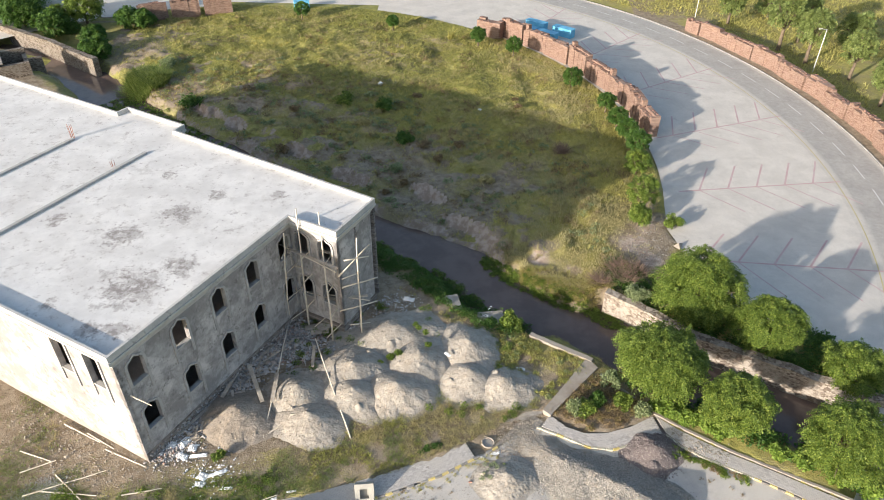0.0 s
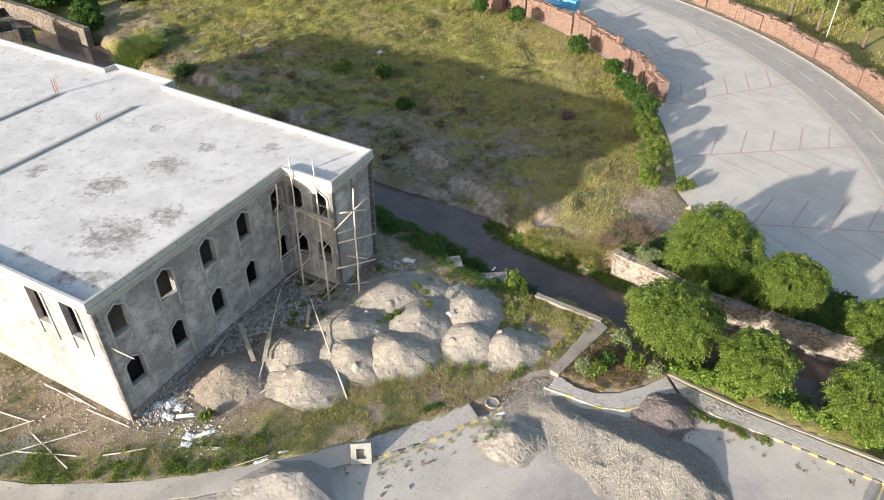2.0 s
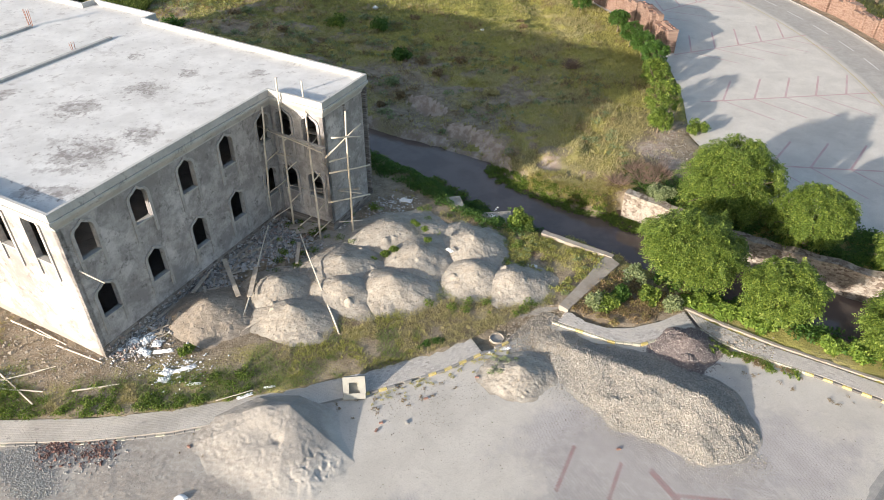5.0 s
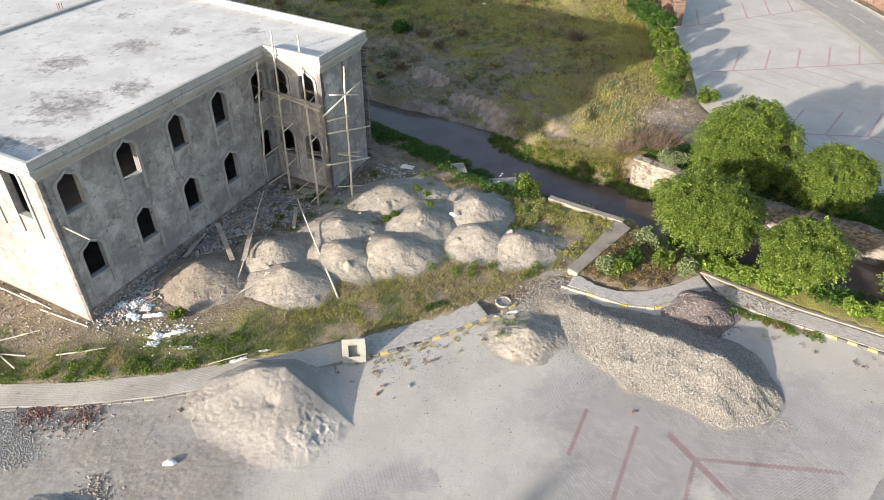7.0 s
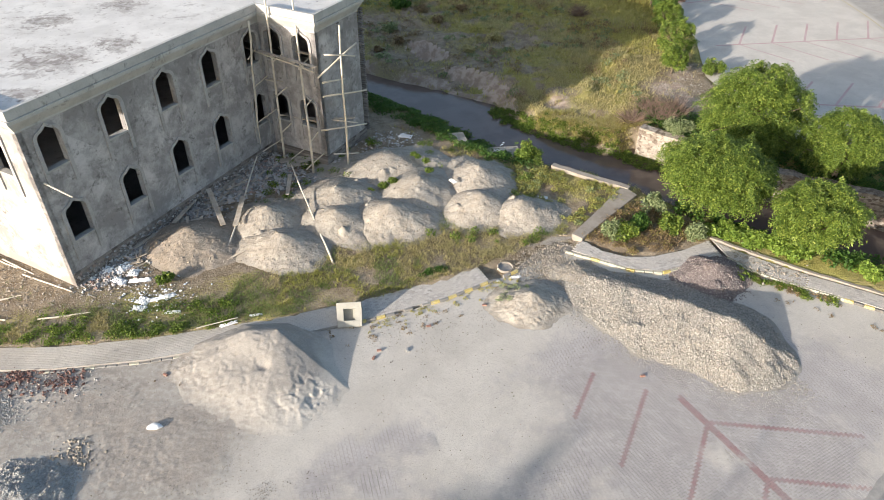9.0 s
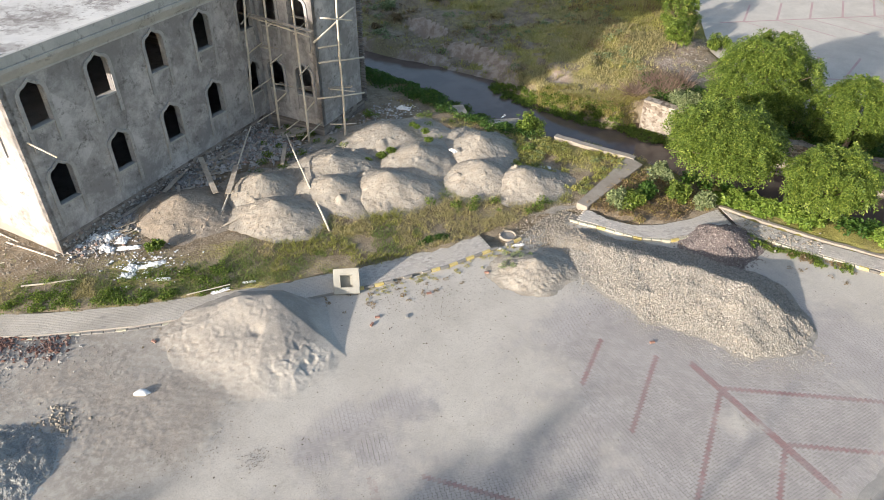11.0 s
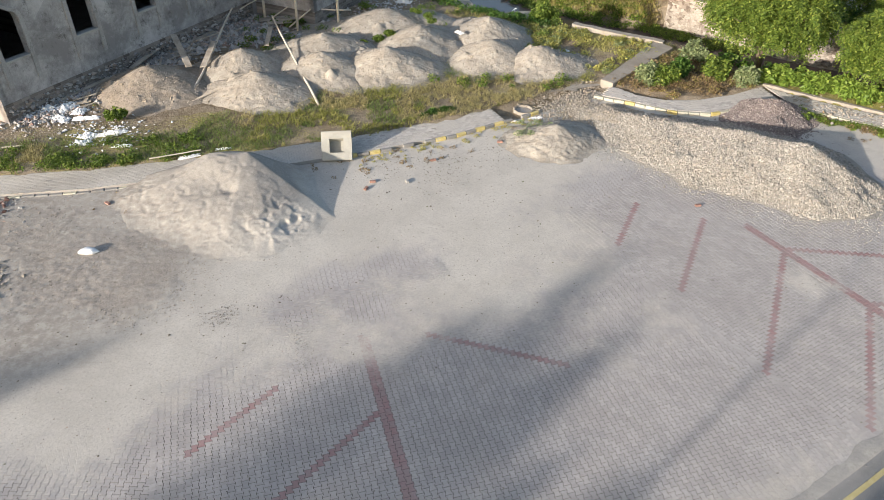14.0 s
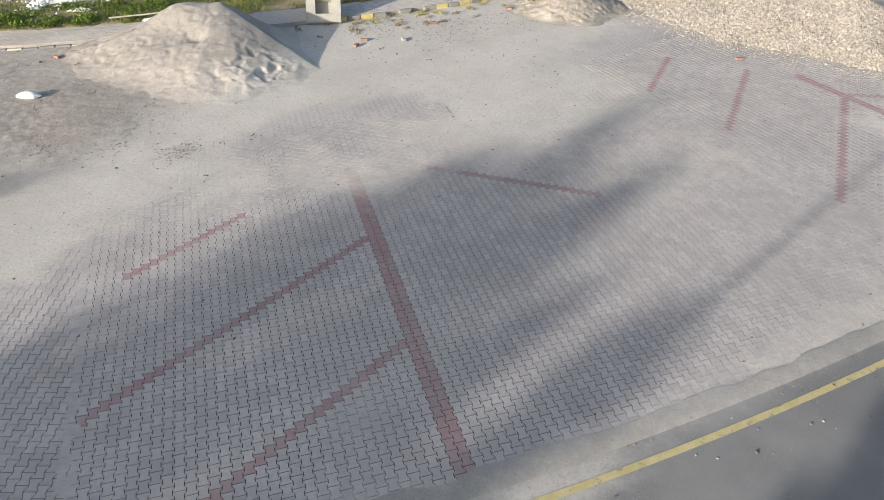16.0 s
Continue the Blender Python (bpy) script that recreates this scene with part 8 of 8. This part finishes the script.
def stone_annex():
    ob = thing("stone_outbuilding", -65.6, 91.4, 0, 35, "roofless dark stone outbuilding with a broken slab", "outbuilding")
    for x0, x1, y0, y1, h in ((-4, 2.6, -3, -2.4, 2.1), (-4, 2.6, 2.4, 3, 2.4), (-4, -3.4, -2.4, 2.4, 2.3), (2.0, 2.6, -2.4, 2.4, 1.7), (2.6, 4.4, -0.3, 0.25, 1.6)):
        part("wall", boxed(x0, x1, y0, y1, -1.6, h, 0.03), MASONRY_DARK, ob)
    part("roof", boxed(-4.3, -0.6, -3.2, 3.2, 2.4, 2.58, 0.03), SLAB_BROWN, ob, "broken pale roof slab")
    return ob


stone_annex()
for i, (x, y, s) in enumerate([(-12.3, 91.0, 0.7), (1.6, 83.3, 0.5), (6.9, 34.6, 0.3), (4.4, 33.5, 0.28), (2.2, 34.0, 0.25), (2.7, 33.8, 0.25), (-5.6, 33.0, 0.2), (20.9, 54.3, 0.6)]):
    me = stones("stone", np.zeros((1, 3)), s, LUMPS if i > 1 else PLASTIC, 600 + i)
    ob = new("stone", me)
    ob.matrix_basis = pose(x, y, max(float(ground_z(x, y)), 0) + s * 0.2)
    tagged(ob, "pale boulder on rough ground" if i > 1 else "pale lump lying in the grass", "stone")


# ---- parking marks and paving blocks ----
RED_PAINT = varied("dusty red paving blocks", (0.46, 0.305, 0.295), (0.52, 0.40, 0.385), 0.9, 25, 0.9, 0.2, 0.01, spot=(0.46, 0.43, 0.40))


def mark_line(ob, p, q, w, z):
    p, q = np.array(p, float), np.array(q, float)
    d = (q - p) / np.hypot(*(q - p))
    n = np.array([-d[1], d[0]]) * w / 2
    part("mark_line", mesh_of("mark_line", [(*(p - n), z), (*(q - n), z), (*(q + n), z), (*(p + n), z)], [(0, 1, 2, 3)], RED_PAINT), None, ob)


def marks(spine, left, right, lv, rv, label):
    """A spine with slanting legs that start from points along it."""
    ob = tagged(new("parking_mark"), label, "parking mark", "red parking marks", kind="structure")
    ob.empty_display_size = 0.1
    mark_line(ob, *spine, 0.22, 0.008)
    for p in left:
        mark_line(ob, p, np.array(p) + np.array(lv), 0.2, 0.004)
    for p in right:
        mark_line(ob, p, np.array(p) + np.array(rv), 0.14, 0.004)
    return ob


for k in range(-1, 5):
    mid = radians(-4.6 + 12.8 * k)
    o = np.array([CX + 64.6 * math.cos(mid), CY + 64.6 * math.sin(mid)])
    u = np.array([math.cos(radians(9.8 + 12.8 * k)), math.sin(radians(9.8 + 12.8 * k))])
    v = np.array([u[1], -u[0]])
    along = [o + u * b for b in (-6.9, -3.6, -0.3, 3.0, 6.3)]
    marks((o - u * 9.2, o + u * 9.6), along, along, u * 3.0 - v * 4.6, u * 3.0 + v * 4.6, "faded red slanting parking lines in the far car park")



COL = np.array([-0.32, 0.947]) / math.hypot(0.32, 0.947)
PW, PL = 0.163, 0.216
# each sector's red lines: a spine two blocks wide along the columns, and legs that climb half a block a column
LINES = {
    "middle": (((-0.2, 6.0), (-3.2, 14.9)), [((-2.29, 12.2), (-6.45, 6.95)), ((-1.285, 9.22), (-5.4, 3.9)), ((-1.42, 15.03), (2.88, 13.59)), ((-5.2, 12.85), (-7.05, 10.55))]),
    "east": (((13.75, 14.8), (9.95, 21.15)), [((8.5, 21.5), (6.7, 17.2)), ((10.7, 19.5), (8.3, 13.8)), ((12.3, 16.85), (10.25, 11.9)), ((6.3, 22.5), (5.05, 19.6)),
                                               ((10.8, 19.8), (17.2, 19.4)), ((12.55, 16.95), (18.8, 16.6))]),
}


def red_block(x, y, lines, col, across, base, pl):
    """Whether a block at this place belongs to a red parking line."""
    spine, legs = lines
    p, q = np.array(spine[0]), np.array(spine[1])
    d = q - p
    k = ((x - p[0]) * d[0] + (y - p[1]) * d[1]) / (d @ d)
    c = x * across[0] + y * across[1]
    seam = base - PW / 2 + round(((p + q) / 2 @ across - base + PW / 2) / PW) * PW
    red = (np.abs(c - seam) < PW) & (k > 0) & (k < 1)
    for p, q in legs:
        p, q = np.array(p), np.array(q)
        pc, qc = p @ across, q @ across
        s = (c - pc) / (qc - pc)
        if abs((q - p) @ col) < 0.9 * abs(qc - pc):
            # the stairs follow the bond: half a block for each column
            first, last = round((pc - base) / PW), round((qc - base) / PW)
            start = 5.0 + (first % 2) * pl / 2
            start += round((p @ col - start) / pl) * pl
            rise = math.copysign(pl / 2, ((q - p) @ col)) * math.copysign(1, last - first)
            red |= (np.abs(x * col[0] + y * col[1] - start - rise * (np.round((c - base) / PW) - first)) < pl * 0.3) & (s > 0) & (s < 1)
        else:
            along = (p @ col) + s * ((q - p) @ col)
            red |= (np.abs(x * col[0] + y * col[1] - along) < pl * 0.52) & (s > 0) & (s < 1)
    return red


def block_outline(pl):
    """Outline of one interlocking block: broad at its ends and waisted between."""
    a = 0.015
    w, l = PW / 2 - 0.0065, pl / 2 - 0.005
    return np.array([(-w - a, -l), (w + a, -l), (w + a, -l * 0.66), (w - a, -l * 0.34), (w - a, l * 0.34), (w + a, l * 0.66), (w + a, l),
                     (-w - a, l), (-w - a, l * 0.66), (-w + a, l * 0.34), (-w + a, -l * 0.34), (-w - a, -l * 0.66)])


def block_mesh_verts(pl, z):
    o = block_outline(pl)
    low = np.c_[o, np.full(12, -0.03)]
    top = np.c_[o * 0.988, np.full(12, z)]
    return np.concatenate([low, top])


SIDE = np.array([(i, (i + 1) % 12, 12 + (i + 1) % 12, 12 + i) for i in range(12)])
CAP = np.array([(12, 13, 14, 23), (23, 14, 15, 22), (22, 15, 16, 21), (21, 16, 17, 20), (20, 17, 18, 19)])
BLOCK_F = np.concatenate([SIDE, CAP])


def sector_blocks(col, th0, th1, r0, seed, single_at=None, drop=0.0, lines=None, pl=PL):
    """Interlocking blocks of one sector of the ring, laid in columns along col; those round
    single_at are pieces of their own, the rest one mesh."""
    host = bpy.data.objects["pavement_near"]
    across = np.array([col[1], -col[0]])
    C, R = (k.ravel() for k in np.meshgrid(np.arange(-150, 171), np.arange(-90, 150)))
    base = (np.array((-0.2, 6.0)) @ across) + PW / 2
    p = base + C * PW
    q = 5.0 + R * pl + (C % 2) * pl / 2
    x, y = across[0] * p + col[0] * q, across[1] * p + col[1] * q
    r = np.hypot(x - CX, y - CY)
    th = np.degrees(np.arctan2(y - CY, x - CX))
    g = np.random.default_rng(seed)
    dust = dust_at(x, y)
    ok = (r > r0) & (r < R_PAVE + bulge(th) - 0.05) & (th > th0) & (th < th1) & (y > 1.5)
    C, x, y, dust = C[ok], x[ok], y[ok], dust[ok]
    red = red_block(x, y, LINES[lines], np.array(col), across, base, pl) if lines else np.zeros(len(x), bool)
    turn = Matrix(((across[0], col[0], 0, 0), (across[1], col[1], 0, 0), (0, 0, 1, 0), (0, 0, 0, 1)))
    single = np.hypot(x - single_at[0], y - single_at[1]) < 1.75 if single_at else np.zeros(len(x), bool)
    sink = -drop - 0.012 * fade((dust - 0.5) / 0.18)
    shared = {}
    for k in np.flatnonzero(single):
        key = int(red[k])
        if key not in shared:
            me = fast_mesh("paver", block_mesh_verts(pl, 0.0), BLOCK_F, PAVER)
            attribute(me, "red", np.full(24, float(key)))
            attribute(me, "dust", np.full(24, 0.22))
            shared[key] = me
        ob = new("paver", shared[key])
        ob.parent = host
        ob.matrix_basis = Matrix.Translation((x[k], y[k], g.uniform(-0.0015, 0.0015))) @ turn
    rest = np.flatnonzero(~single)
    t = np.array([[across[0], col[0]], [across[1], col[1]]])
    V = np.zeros((len(rest), 24, 3), np.float32)
    b = block_mesh_verts(pl, 0.0)
    V[:] = np.c_[b[:, :2] @ t.T, b[:, 2]][None]
    V[:, :, 0] += x[rest][:, None]
    V[:, :, 1] += y[rest][:, None]
    V[:, 12:, 2] += (g.uniform(-0.0015, 0.0015, len(rest)) + sink[rest])[:, None]
    F = (np.arange(len(rest)) * 24)[:, None, None] + BLOCK_F[None]
    me = fast_mesh("paver_field", V.reshape(-1, 3), F.reshape(-1, 4), PAVER)
    attribute(me, "red", np.repeat(red[rest].astype(float), 24))
    attribute(me, "dust", np.repeat(dust[rest], 24))
    ob = tagged(new("paver_field", me), "grey interlocking paving blocks with red lines" if lines else "", kind="stuff")
    ob.parent = host


sector_blocks(tuple(COL), -68.4, -54.85, 61.0, 3, (-1.6, 8.2), lines="middle")
sector_blocks((-0.05, 0.99875), -75.0, -68.28, 62.5, 4, drop=0.001)
sector_blocks((-0.516, 0.8566), -55.0, -46.5, 61.0, 5, drop=0.001, lines="east", pl=0.23)
